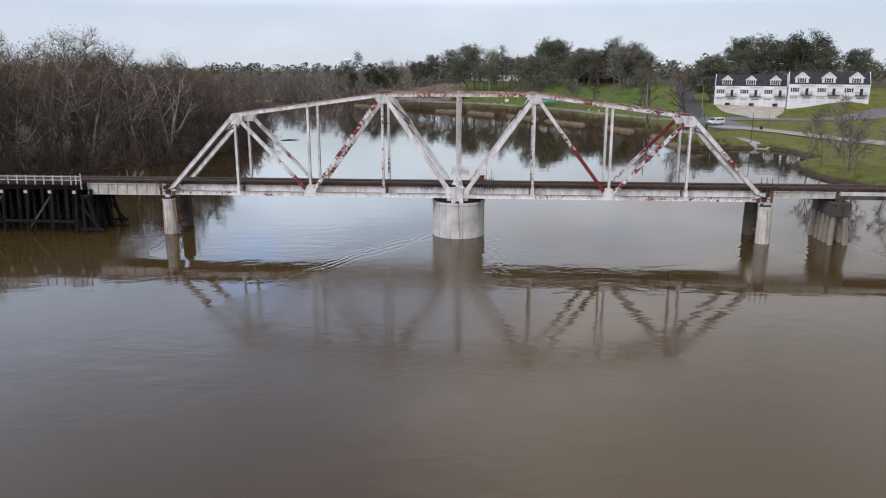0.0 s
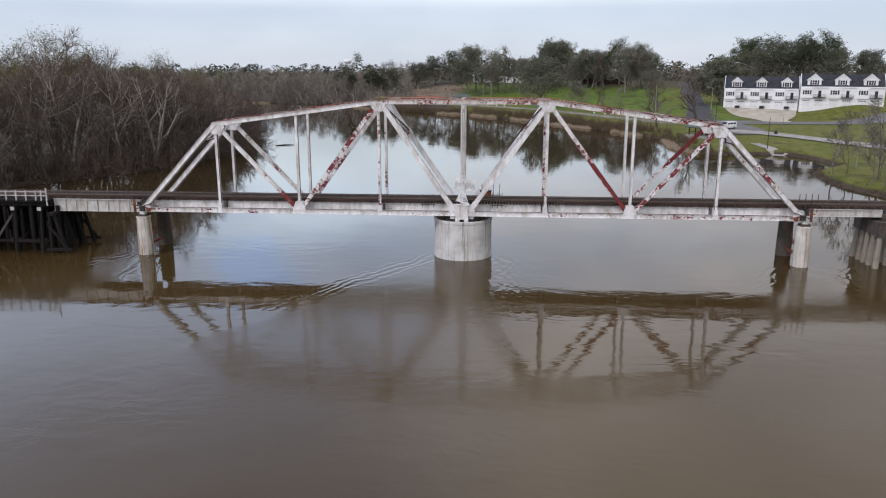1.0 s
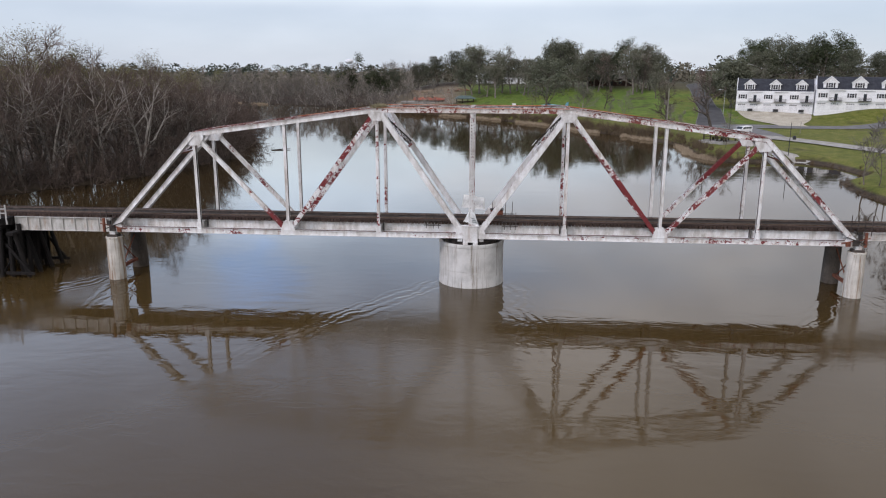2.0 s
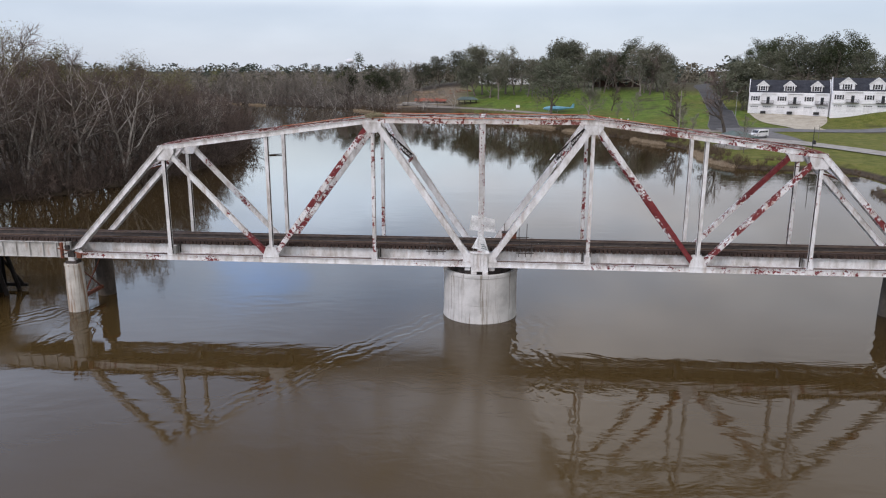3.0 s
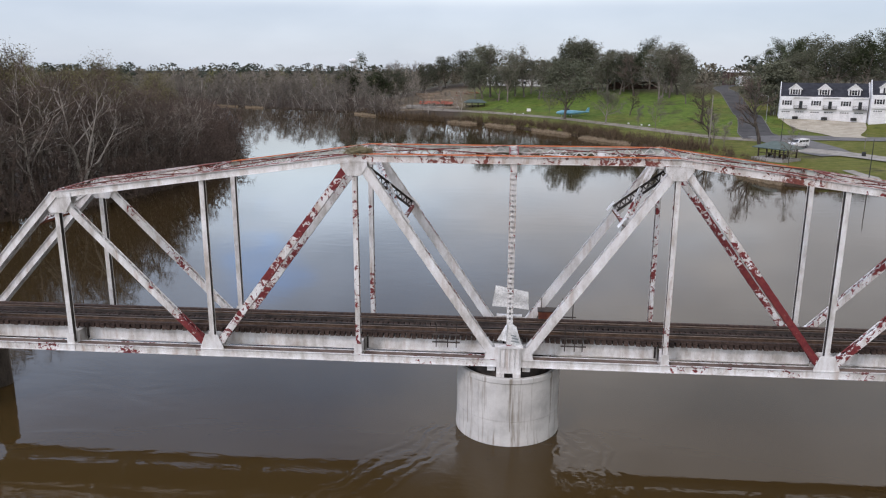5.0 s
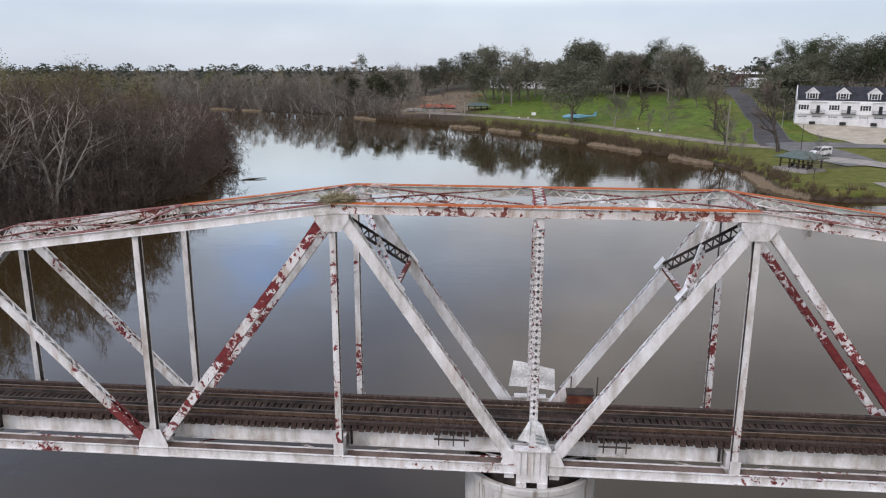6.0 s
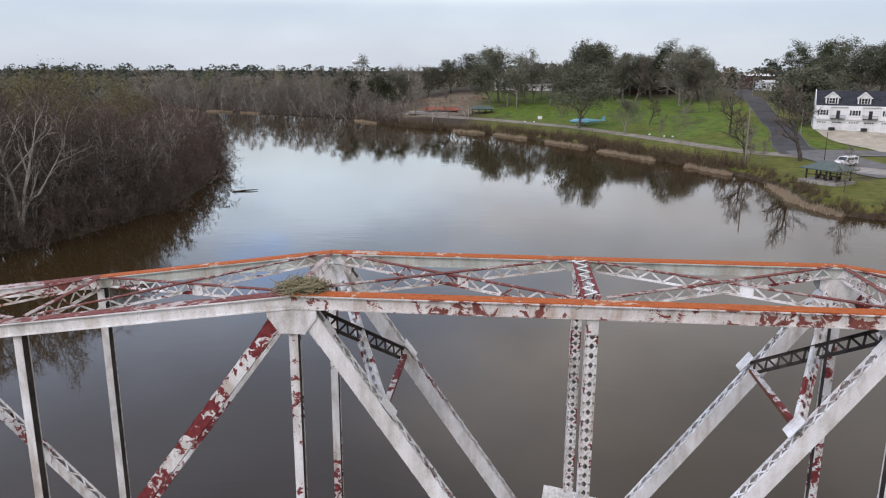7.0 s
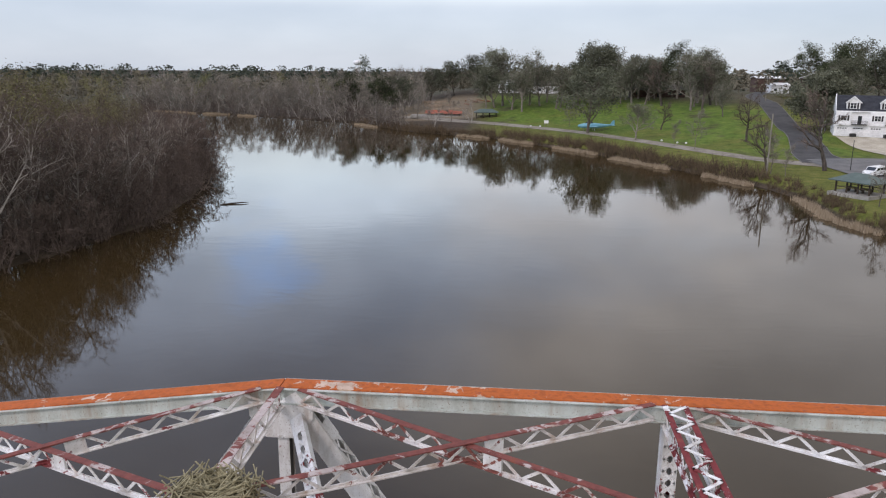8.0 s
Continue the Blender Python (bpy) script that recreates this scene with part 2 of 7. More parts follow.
CONCRETE = streaked_concrete("pale_pier_concrete", (0.62, 0.61, 0.585), (0.20, 0.165, 0.12))
PIER_SHELL = streaked_concrete("painted_pier_shell", (0.64, 0.61, 0.55), (0.22, 0.125, 0.06), 0.47)


def water_surface():
    m, n, l, b = material("muddy_river_water", 0.03, 0.0, 0.5)
    b.inputs["IOR"].default_value = 1.36
    v = coords(n, l)

    def op(kind, a, c=None, d=None):
        node = n.new("ShaderNodeMath")
        node.operation = kind
        for k, q in enumerate((a, c, d)):
            if isinstance(q, bpy.types.NodeSocket):
                l.new(q, node.inputs[k])
            elif q is not None:
                node.inputs[k].default_value = q
        return node.outputs[0]

    def step(sock, a, c, low_v=0.0, high_v=1.0):
        r = n.new("ShaderNodeMapRange")
        r.interpolation_type = "SMOOTHSTEP"
        for name, q in (("From Min", a), ("From Max", c), ("To Min", low_v), ("To Max", high_v)):
            r.inputs[name].default_value = q
        l.new(sock, r.inputs["Value"])
        return r.outputs[0]

    sep = n.new("ShaderNodeSeparateXYZ")
    l.new(v, sep.inputs[0])
    x, y = sep.outputs["X"], sep.outputs["Y"]
    silt = noise_node(n, l, coords(n, l, (0.03, 0.012, 1)), 1.0, 5, 0.55, 0.5)
    col = ramp(n, l, silt, [(0.3, (0.038, 0.0225, 0.0075)), (0.7, (0.056, 0.036, 0.0135))])
    downstream_tone = step(y, 24.0, -16.0, 0.68, 1.28)       # silt stirred up below the piers
    l.new(mix(n, l, 1.0, col, downstream_tone, "MULTIPLY"), b.inputs["Base Color"])
    # colour darker above the bridge, lighter below it
    below = step(y, 14.0, -12.0, 0.22, 0.62)
    calm = ramp(n, l, noise_node(n, l, coords(n, l, (0.03, 0.045, 1)), 1.0, 4, 0.6, 0.8), [(0.40, (0.2,) * 3), (0.64, (1.0,) * 3)])
    swell = noise_node(n, l, coords(n, l, (0.2, 0.42, 1)), 1.0, 3, 0.5, 1.2)
    fine = noise_node(n, l, coords(n, l, (0.8, 1.7, 1)), 1.0, 4, 0.55, 0.8)
    boil = noise_node(n, l, coords(n, l, (0.55, 0.8, 1)), 1.0, 5, 0.62, 1.0)
    total = op("MULTIPLY", op("MULTIPLY", op("MULTIPLY_ADD", fine, 0.16, swell), calm), below)
    # wakes: ripples along both edges, boiling water between them, drifting a little westwards
    wob = noise_node(n, l, v, 0.3, 3)
    rough = None
    for cx, cy, r0, reach in ((0.0, 1.0, 2.7, 46.0), (-31.3, 0.0, 0.75, 22.0), (31.5, 0.0, 0.75, 22.0), (38.8, 0.0, 1.6, 18.0)):
        t = op("SUBTRACT", cy, y)
        off = op("ABSOLUTE", op("MULTIPLY_ADD", t, 0.25, op("SUBTRACT", x, cx)))
        edge = op("ADD", op("SUBTRACT", op("MULTIPLY_ADD", t, 0.36, r0), off), op("MULTIPLY_ADD", wob, 3.4, -1.7))
        inside = op("MULTIPLY", op("MULTIPLY", step(edge, -0.4, 2.2), step(t, -1.0, 2.5)), step(t, reach, reach * 0.3))
        band = op("MULTIPLY", op("MULTIPLY", step(edge, -3.2, -0.4), step(edge, 2.0, 0.2)), op("MULTIPLY", step(t, -1.5, 0.5), step(t, reach * 0.5, reach * 0.12)))
        ripple = op("MULTIPLY", op("SINE", op("MULTIPLY_ADD", fine, 2.0, op("MULTIPLY", edge, 6.6))), op("MULTIPLY", band, 0.15))
        total = op("ADD", total, ripple)
        total = op("ADD", total, op("MULTIPLY", op("MULTIPLY", boil, inside), 0.34))
        rough = inside if rough is None else op("MAXIMUM", rough, inside)
    # further down the whole river is gently ruffled
    spent = op("MULTIPLY", step(y, -20.0, -38.0), step(wob, 0.3, 0.55, 0.35, 1.0))
    total = op("ADD", total, op("MULTIPLY", op("MULTIPLY", boil, spent), 0.26))
    rough = op("MAXIMUM", rough, op("MULTIPLY", spent, 0.9))
    l.new(op("MULTIPLY_ADD", rough, 0.15, 0.028), b.inputs["Roughness"])
    bump(n, l, b, total, 0.6, 0.08)
    return m


WATER = water_surface()

# ---------------------------------------------------------------- building blocks


class Geo:
    """Vertices and faces of one mesh."""

    def __init__(self):
        self.v, self.f = [], []

    def add(self, verts, faces):
        k = len(self.v)
        self.v.extend(tuple(p) for p in verts)
        self.f.extend(tuple(i + k for i in f) for f in faces)
        return self

    def box(self, x0, x1, y0, y1, z0, z1):
        return self.add([(x0, y0, z0), (x1, y0, z0), (x1, y1, z0), (x0, y1, z0), (x0, y0, z1), (x1, y0, z1), (x1, y1, z1), (x0, y1, z1)],
                        [(3, 2, 1, 0), (4, 5, 6, 7), (0, 1, 5, 4), (1, 2, 6, 5), (2, 3, 7, 6), (3, 0, 4, 7)])

    def bar(self, a, b, w, h, up=(0, 0, 1), off=(0, 0)):
        """A square bar from a to b, w across and h along up; off moves it in those two ways."""
        a, b = Vector(a), Vector(b)
        d = (b - a).normalized()
        side = d.cross(Vector(up))
        if side.length < 1e-4:
            side = d.cross(Vector((0, 1, 0)))
        side.normalize()
        top = side.cross(d)
        o = side * off[0] + top * off[1]
        pts = []
        for p in (a, b):
            for s, u in ((-1, -1), (1, -1), (1, 1), (-1, 1)):
                pts.append(p + o + side * (s * w / 2) + top * (u * h / 2))
        return self.add(pts, [(0, 1, 2, 3), (7, 6, 5, 4), (1, 0, 4, 5), (2, 1, 5, 6), (3, 2, 6, 7), (0, 3, 7, 4)])

    def tube(self, pts, radii, sides=6, cap=True):
        """A round tapering tube through the points."""
        k, n = len(self.v), len(pts)
        for i, p in enumerate(pts):
            p = Vector(p)
            d = (Vector(pts[min(i + 1, n - 1)]) - Vector(pts[max(i - 1, 0)])).normalized()
            s = d.cross(Vector((0.31, 0.95, 0.05)))
            if s.length < 0.05:
                s = d.cross(Vector((1, 0, 0)))
            s.normalize()
            u = s.cross(d)
            for j in range(sides):
                a = 2 * math.pi * j / sides
                self.v.append(tuple(p + (s * math.cos(a) + u * math.sin(a)) * radii[i]))
        for i in range(n - 1):
            for j in range(sides):
                j2 = (j + 1) % sides
                self.f.append((k + i * sides + j2, k + i * sides + j, k + (i + 1) * sides + j, k + (i + 1) * sides + j2))
        if cap:
            self.f.append(tuple(k + (n - 1) * sides + (sides - 1 - j) for j in range(sides)))
            self.f.append(tuple(k + j for j in range(sides)))
        return self

    def plate(self, pts, y0, y1):
        """A flat plate in the x-z plane, given its outline, from y0 to y1."""
        n = len(pts)
        return self.add([(x, y0, z) for x, z in pts] + [(x, y1, z) for x, z in pts],
                        [tuple(range(n)), tuple(range(2 * n - 1, n - 1, -1))] + [(i, n + i, n + (i + 1) % n, (i + 1) % n) for i in range(n)])

    def mesh(self, name, mat, smooth=False):
        me = bpy.data.meshes.new(name)
        me.from_pydata(self.v, [], self.f)
        me.materials.append(mat)
        if smooth:
            me.polygons.foreach_set("use_smooth", [True] * len(me.polygons))
        me.update()
        return me


def part(name, geo, mat, parent=None, label="", smooth=False):
    ob = new(name, geo.mesh(name, mat, smooth) if isinstance(geo, Geo) else geo)
    if parent is not None:
        ob.parent = parent
        ob.matrix_parent_inverse = parent.matrix_world.inverted()
    return tagged(ob, label)


def thing(name, label, category, group="", at=(0, 0, 0)):
    ob = new(name)
    ob.empty_display_size = 0.5
    ob.matrix_world = Matrix.Translation(at)
    ob.location = at
    return tagged(ob, label, category, group)


def extrude(g, outline, a, b, up=(0, 0, 1), shift=(0, 0)):
    """One solid of a constant section from a to b; outline: (across, up) points, anticlockwise seen against the run."""
    a, b = Vector(a), Vector(b)
    d = (b - a).normalized()
    side = d.cross(Vector(up))
    side.normalize()
    top = side.cross(d)
    n = len(outline)
    pts = [p + side * (s + shift[0]) + top * (u + shift[1]) for p in (a, b) for s, u in outline]
    return g.add(pts, [tuple(range(n)), tuple(range(2 * n - 1, n - 1, -1))] + [((i + 1) % n, i, n + i, n + (i + 1) % n) for i in range(n)])


def channel_outline(depth, flange, t, k):
    """A channel whose web stands at 0 and whose flanges point towards -k."""
    h, f = depth / 2, -k * flange
    w = -k * t
    pts = [(0, -h), (f, -h), (f, -h + t), (w, -h + t), (w, h - t), (f, h - t), (f, h), (0, h)]
    return pts if k < 0 else pts[::-1]


def tee_outline(width, depth, t, k):
    """A tee: a flange at 0, its stem towards -k."""
    w = width / 2
    pts = [(-w, 0), (-w, -k * t), (-t / 2, -k * t), (-t / 2, -k * depth), (t / 2, -k * depth), (t / 2, -k * t), (w, -k * t), (w, 0)]
    return pts[::-1] if k < 0 else pts


def beam_outline(width, depth, t):
    w, h = width / 2, depth / 2
    return [(-w, -h), (w, -h), (w, -h + t), (t / 2, -h + t), (t / 2, h - t), (w, h - t), (w, h), (-w, h), (-w, h - t), (-t / 2, h - t), (-t / 2, -h + t), (-w, -h + t)]


def zigzag(g, a, b, across, out, step, bar_w=0.07, thick=0.012, first=-1):
    """One run of lacing between two edges that lie across/2 either side of the line a-b, on the face that out points to."""
    a, b = Vector(a), Vector(b)
    d = b - a
    n = max(2, int(round(d.length / step)))
    s, o = Vector(across) / 2, Vector(out)
    e = d.normalized() * (bar_w * 0.75)
    t = o.normalized() * (thick / 2)
    k = len(g.v)
    for i in range(n + 1):
        c = a + d * (i / n) + o + s * (-first if i % 2 else first)
        g.v.extend(tuple(c + q) for q in (-e - t, e - t, e + t, -e + t))
    for i in range(n):
        p, q = k + 4 * i, k + 4 * i + 4
        g.f.extend((p + j, p + (j + 1) % 4, q + (j + 1) % 4, q + j) for j in range(4))
    g.f.extend([(k + 3, k + 2, k + 1, k), (k + 4 * n, k + 4 * n + 1, k + 4 * n + 2, k + 4 * n + 3)])


def laced_member(name, a, b, parent, mat, across, depth, plates="y", step=0.42, trim=0.3, label="", lace_mat=None, crossed=False):
    """Two channels tied by zigzag lacing. plates: the way in which the channels' webs face ('y': webs to the sides of the bridge)."""
    a, b = Vector(a), Vector(b)
    d = (b - a).normalized()
    yv = Vector((0, 1, 0))
    inplane = yv.cross(d).normalized()
    face, other = (yv, inplane) if plates == "y" else (inplane, yv)
    ob = None
    side = d.cross(other).normalized()
    for k in (-1, 1):
        g = Geo()
        extrude(g, channel_outline(depth, 0.1, 0.02, k), a, b, other, (k * across / 2, 0))
        if ob is None:
            ob = part(name, g, mat, parent, label)
        else:
            part("channel", g, mat, ob)
    for j in (-1, 1):
        z = Geo()
        zigzag(z, a + d * trim, b - d * trim, face * across * 0.84, other * (j * (depth / 2 + 0.008)), step, 0.055 if crossed else 0.07)
        if crossed:
            zigzag(z, a + d * trim, b - d * trim, face * across * 0.84, other * (j * (depth / 2 + 0.02)), step, 0.055, first=1)
        part("lacing", z, lace_mat or mat, ob)
        for t in (trim, (b - a).length - trim):
            p = a + d * t + other * (j * (depth / 2 + 0.02))
            part("batten_plate", Geo().bar(p - d * 0.22, p + d * 0.22, across * 0.96, 0.014, other), mat, ob)
    return ob


def lattice_girder(name, a, b, parent, mat, flange_mat, depth=0.36, step=0.36, width=0.16, stem=0.1):
    """An upright lattice girder: a tee above, a tee below and a zigzag web."""
    a, b = Vector(a), Vector(b)
    up = Vector((0, 0, 1))
    d = (b - a).normalized()
    top = d.cross(up).cross(d).normalized()
    ob = part(name, extrude(Geo(), tee_outline(width, stem, 0.02, -1), a, b, (0, 0, 1), (0, -depth / 2)), mat, parent)
    part("flange", extrude(Geo(), tee_outline(width, stem, 0.02, 1), a, b, (0, 0, 1), (0, depth / 2)), flange_mat, ob)
    z = Geo()
    zigzag(z, a, b, top * depth * 0.8, d.cross(top) * 0.02, step, 0.06, 0.016)
    part("lacing", z, mat, ob)
    return ob

# ---------------------------------------------------------------- river and ground
# outline of the river: the wooded bank, then the far bank and the park bank
RIVER = [(-95, -2600), (-95, -300), (-84, -60), (-80, 8), (-72.9, 34.3), (-61.8, 50.7), (-56.6, 61), (-53.6, 72.4), (-52.3, 85.9), (-53.3, 99.5), (-57.4, 117.5),
         (-69.4, 149.6), (-91.6, 189.8), (-111.7, 217.5), (-173.4, 246.5), (-350.2, 280.5), (-900, 300), (-900, 380), (-354.6, 352), (-175.7, 318), (-150, 309.5), (-121, 298), (-92, 282.5),
         (-59.2, 262.6), (-40, 235.3), (-19.3, 219.7), (-8.6, 213), (14, 183.3), (29, 155), (35, 145.3), (41, 131.5), (43.8, 119.5), (43.2, 108), (42.8, 101), (44.2, 92.5), (49, 89), (54, 90), (60.8, 90.7),
         (63.6, 87), (64.4, 80), (65, 73), (61, 68), (57, 64.5), (55.6, 58), (55, 51), (55.6, 45), (57.4, 38), (59.5, 30), (63, 8), (68, -60), (78, -300), (78, -2600)]
# foot of the slope behind the park road
FOOT = [(-437.7, 275.7), (-176.4, 301.2), (-65.7, 275.7), (-26.2, 262.5), (6, 247.1), (24, 213.4), (40, 188.6), (54, 173.6), (66, 166.2), (75, 168.5), (79, 180), (82, 197), (106, 192), (116, 180), (170, 168), (400, 122.9), (2600, 60)]


def to_line(x, y, pts, closed):
    """Distances of points from a polyline, and which side they are on (positive: left of its run, or outside if closed)."""
    best = np.full(x.shape, 1e9)
    side = np.zeros(x.shape)
    inside = np.zeros(x.shape, bool)
    n = len(pts)
    for i in range(n if closed else n - 1):
        (ax, ay), (bx, by) = pts[i], pts[(i + 1) % n]
        dx, dy = bx - ax, by - ay
        t = np.clip(((x - ax) * dx + (y - ay) * dy) / (dx * dx + dy * dy), 0, 1)
        d = np.hypot(x - ax - t * dx, y - ay - t * dy)
        near = d < best
        best = np.where(near, d, best)
        side = np.where(near, np.sign(dx * (y - ay) - dy * (x - ax)), side)
        if closed and ay != by:
            inside ^= ((ay > y) != (by > y)) & (x < (bx - ax) * (y - ay) / (by - ay) + ax)
    return np.where(inside, -best, best) if closed else best * side


def smoothstep(a, b, v):
    t = np.clip((v - a) / (b - a), 0, 1)
    return t * t * (3 - 2 * t)


def ground_height(x, y):
    x, y = np.asarray(x, float), np.asarray(y, float)
    d = to_line(x, y, RIVER, True)
    east = smoothstep(-30, 0, x)
    z = np.where(d < 0, np.maximum(d * 0.5, -2.5), 0)
    bank = np.where(d > 0, 1.25 * smoothstep(0, 3.2, d) + 0.35 * smoothstep(3, 25, d), 0)
    wood = np.where(d > 0, 0.5 * smoothstep(0, 3, d) + 0.9 * smoothstep(2, 60, d), 0)
    z = z + east * bank + (1 - east) * wood
    s = to_line(x, y, FOOT, False)
    west = smoothstep(-70, -25, x)
    z = z + np.where(d > 0, west * (1 - smoothstep(360, 620, np.hypot(x, y))) * (0.5 * smoothstep(-30, 0, s) + 3.0 * smoothstep(-1, 62, s) + 4.3 * np.clip(s / 58, 0, 1)), 0)
    # the lawn in front of the upper terrace
    z = z + np.where(d > 0, 4.0 * np.exp(-((x - 117) / 15) ** 2 - ((y - 179) / 9) ** 2) + 2.75 * np.exp(-((x - 88) / 20) ** 2 - ((y - 196) / 13) ** 2), 0)
    far = smoothstep(300, 900, np.hypot(x, y - 100))
    z = z - np.where(d > 0, 0.0078 * np.maximum(np.hypot(x, y - 100) - 700, 0.0), 0.0)
    return z + far * np.where(d > 0, 1.5, 0.0)


def ground_at(x, y):
    return float(ground_height(np.array([x]), np.array([y]))[0])


def sheet(name, xs, ys, height, mat):
    gx, gy = np.meshgrid(xs, ys)
    gz = height(gx, gy)
    nx, ny = len(xs), len(ys)
    verts = np.stack([gx.ravel(), gy.ravel(), gz.ravel()], -1)
    i = (np.arange(ny - 1)[:, None] * nx + np.arange(nx - 1)[None]).ravel()
    quads = np.stack([i, i + 1, i + nx + 1, i + nx], -1)
    me = bpy.data.meshes.new(name)
    me.from_pydata(verts.tolist(), [], quads.tolist())
    me.materials.append(mat)
    me.polygons.foreach_set("use_smooth", [True] * len(me.polygons))
    me.update()
    return new(name, me)


def ground_material():
    m, n, l, b = material("riverside_ground", 0.95, 0.0, 0.2)
    v = coords(n, l)
    big, mid, fine = noise_node(n, l, v, 0.07, 6, 0.62), noise_node(n, l, v, 0.45, 7, 0.65), noise_node(n, l, v, 7.0, 6, 0.65)
    lawn = ramp(n, l, mid, [(0.32, (0.066, 0.082, 0.012)), (0.5, (0.115, 0.125, 0.022)), (0.68, (0.17, 0.155, 0.045))])
    fresh = ramp(n, l, mid, [(0.32, (0.05, 0.082, 0.011)), (0.5, (0.088, 0.145, 0.018)), (0.66, (0.14, 0.18, 0.036))])
    leaf = ramp(n, l, mid, [(0.3, (0.03, 0.022, 0.015)), (0.7, (0.085, 0.062, 0.042))])
    sep = n.new("ShaderNodeSeparateXYZ")
    l.new(v, sep.inputs[0])
    # the slope by the park road is fresh green, the woods lie under dead leaves
    def between(sock, a, b2):
        r = n.new("ShaderNodeMapRange")
        r.interpolation_type = "SMOOTHSTEP"
        r.inputs["From Min"].default_value, r.inputs["From Max"].default_value = a, b2
        l.new(sock, r.inputs["Value"])
        return r.outputs[0]
    col = mix(n, l, between(sep.outputs["Y"], 140, 165), lawn, fresh)
    col = mix(n, l, between(sep.outputs["X"], 72, 84), col, lawn)
    col = mix(n, l, between(sep.outputs["Z"], 2.4, 1.5), col, lawn)
    patch = ramp(n, l, big, [(0.48, (0, 0, 0)), (0.64, (0.85,) * 3)])
    litter = ramp(n, l, big, [(0.30, (0.8,) * 3), (0.42, (0, 0, 0))])
    col = mix(n, l, patch, col, lawn)
    col = mix(n, l, litter, col, leaf)
    tan = ramp(n, l, mid, [(0.3, (0.13, 0.10, 0.068)), (0.55, (0.20, 0.158, 0.11)), (0.7, (0.11, 0.098, 0.05))])
    bare = mix(n, l, between(sep.outputs["Y"], 262, 270), leaf, tan)
    bare = mix(n, l, between(sep.outputs["Y"], 306, 320), bare, leaf)
    bare = mix(n, l, between(sep.outputs["X"], -60, -70), bare, leaf)
    col = mix(n, l, between(sep.outputs["X"], -8, -22), col, bare)
    col = mix(n, l, between(sep.outputs["Z"], 7.6, 10.2), col, leaf)
    col = mix(n, l, between(sep.outputs["Y"], 310, 400), col, ramp(n, l, mid, [(0.3, (0.04, 0.038, 0.024)), (0.7, (0.085, 0.08, 0.05))]))
    col = mix(n, l, between(sep.outputs["Z"], 0.75, 0.4), col, leaf)
    col = mix(n, l, 1.0, col, ramp(n, l, fine, [(0.3, (0.5,) * 3), (0.7, (1.4,) * 3)]), "MULTIPLY")
    l.new(col, b.inputs["Base Color"])
    bump(n, l, b, fine, 0.8, 0.12)
    return m


GROUND = ground_material()
axis_x = np.concatenate([-np.geomspace(4200, 190, 24), np.arange(-180, 190, 2.5), np.geomspace(192, 4200, 24)])
axis_y = np.concatenate([-np.geomspace(4200, 62, 20), np.arange(-60, 330, 2.5), np.geomspace(332, 4400, 26)])
tagged(sheet("ground", axis_x, axis_y, ground_height, GROUND), "wooded and grassy river banks rising to a hill", "ground", kind="structure")
wx = np.linspace(-1000, 130, 40)
tagged(sheet("water", wx, np.linspace(-2600, 400, 60), lambda x, y: x * 0, WATER), "calm muddy brown river reflecting the cloudy sky", "water", kind="structure")

# ---------------------------------------------------------------- the swing span
P, W = 7.8, 4.24                 # panel length, distance between the trusses
ZL, ZU1, ZU3 = 4.5, 12.78, 14.90  # centre lines of bottom chord and top chord
ZU = {1: ZU1, 2: (ZU1 + ZU3) / 2, 3: ZU3, 4: ZU3, 5: ZU3, 6: (ZU1 + ZU3) / 2, 7: ZU1}


def low(i, y):
    return Vector(((i - 4) * P, y, ZL))


def upp(i, y):
    return Vector(((i - 4) * P, y, ZU[i]))


def chord(name, a, b, parent, mat, top_mat, depth, across, lace=("bottom",), brim=0.03):
    """A riveted box chord: two channels, a cover plate on top if top_mat is given, lacing elsewhere."""
    a, b = Vector(a), Vector(b)
    d = (b - a).normalized()
    up = Vector((0, -1, 0)).cross(d).normalized()
    up = up if up.z > 0 else -up
    ob = None
    for k in (-1, 1):
        g = extrude(Geo(), channel_outline(depth, 0.1, 0.022, -k), a, b, up, (k * across / 2, 0))
        if ob is None:
            ob = part(name, g, mat, parent)
        else:
            part("channel", g, mat, ob)
    if top_mat:
        part("cover_plate", Geo().bar(a + up * (depth / 2 + 0.014), b + up * (depth / 2 + 0.014), across + 2 * brim, 0.024, up), top_mat, ob)
    for way, run, wide in (("bottom", 0.5, 0.07), ("top", 0.42, 0.08)):
        if way in lace:
            z = Geo()
            zigzag(z, a, b, Vector((0, across * 0.9, 0)), up * ((1 if way == "top" else -1) * (depth / 2 + 0.01)), run, wide)
            part("lacing", z, mat, ob)
    return ob


def rivets(g, pts, y, r=0.022):
    for x, z in pts:
        k = len(g.v)
        g.v.extend([(x - r, y, z - r), (x + r, y, z - r), (x + r, y, z + r), (x - r, y, z + r), (x, y - 0.02, z)])
        g.f.extend([(k, k + 1, k + 4), (k + 1, k + 2, k + 4), (k + 2, k + 3, k + 4), (k + 3, k, k + 4)])


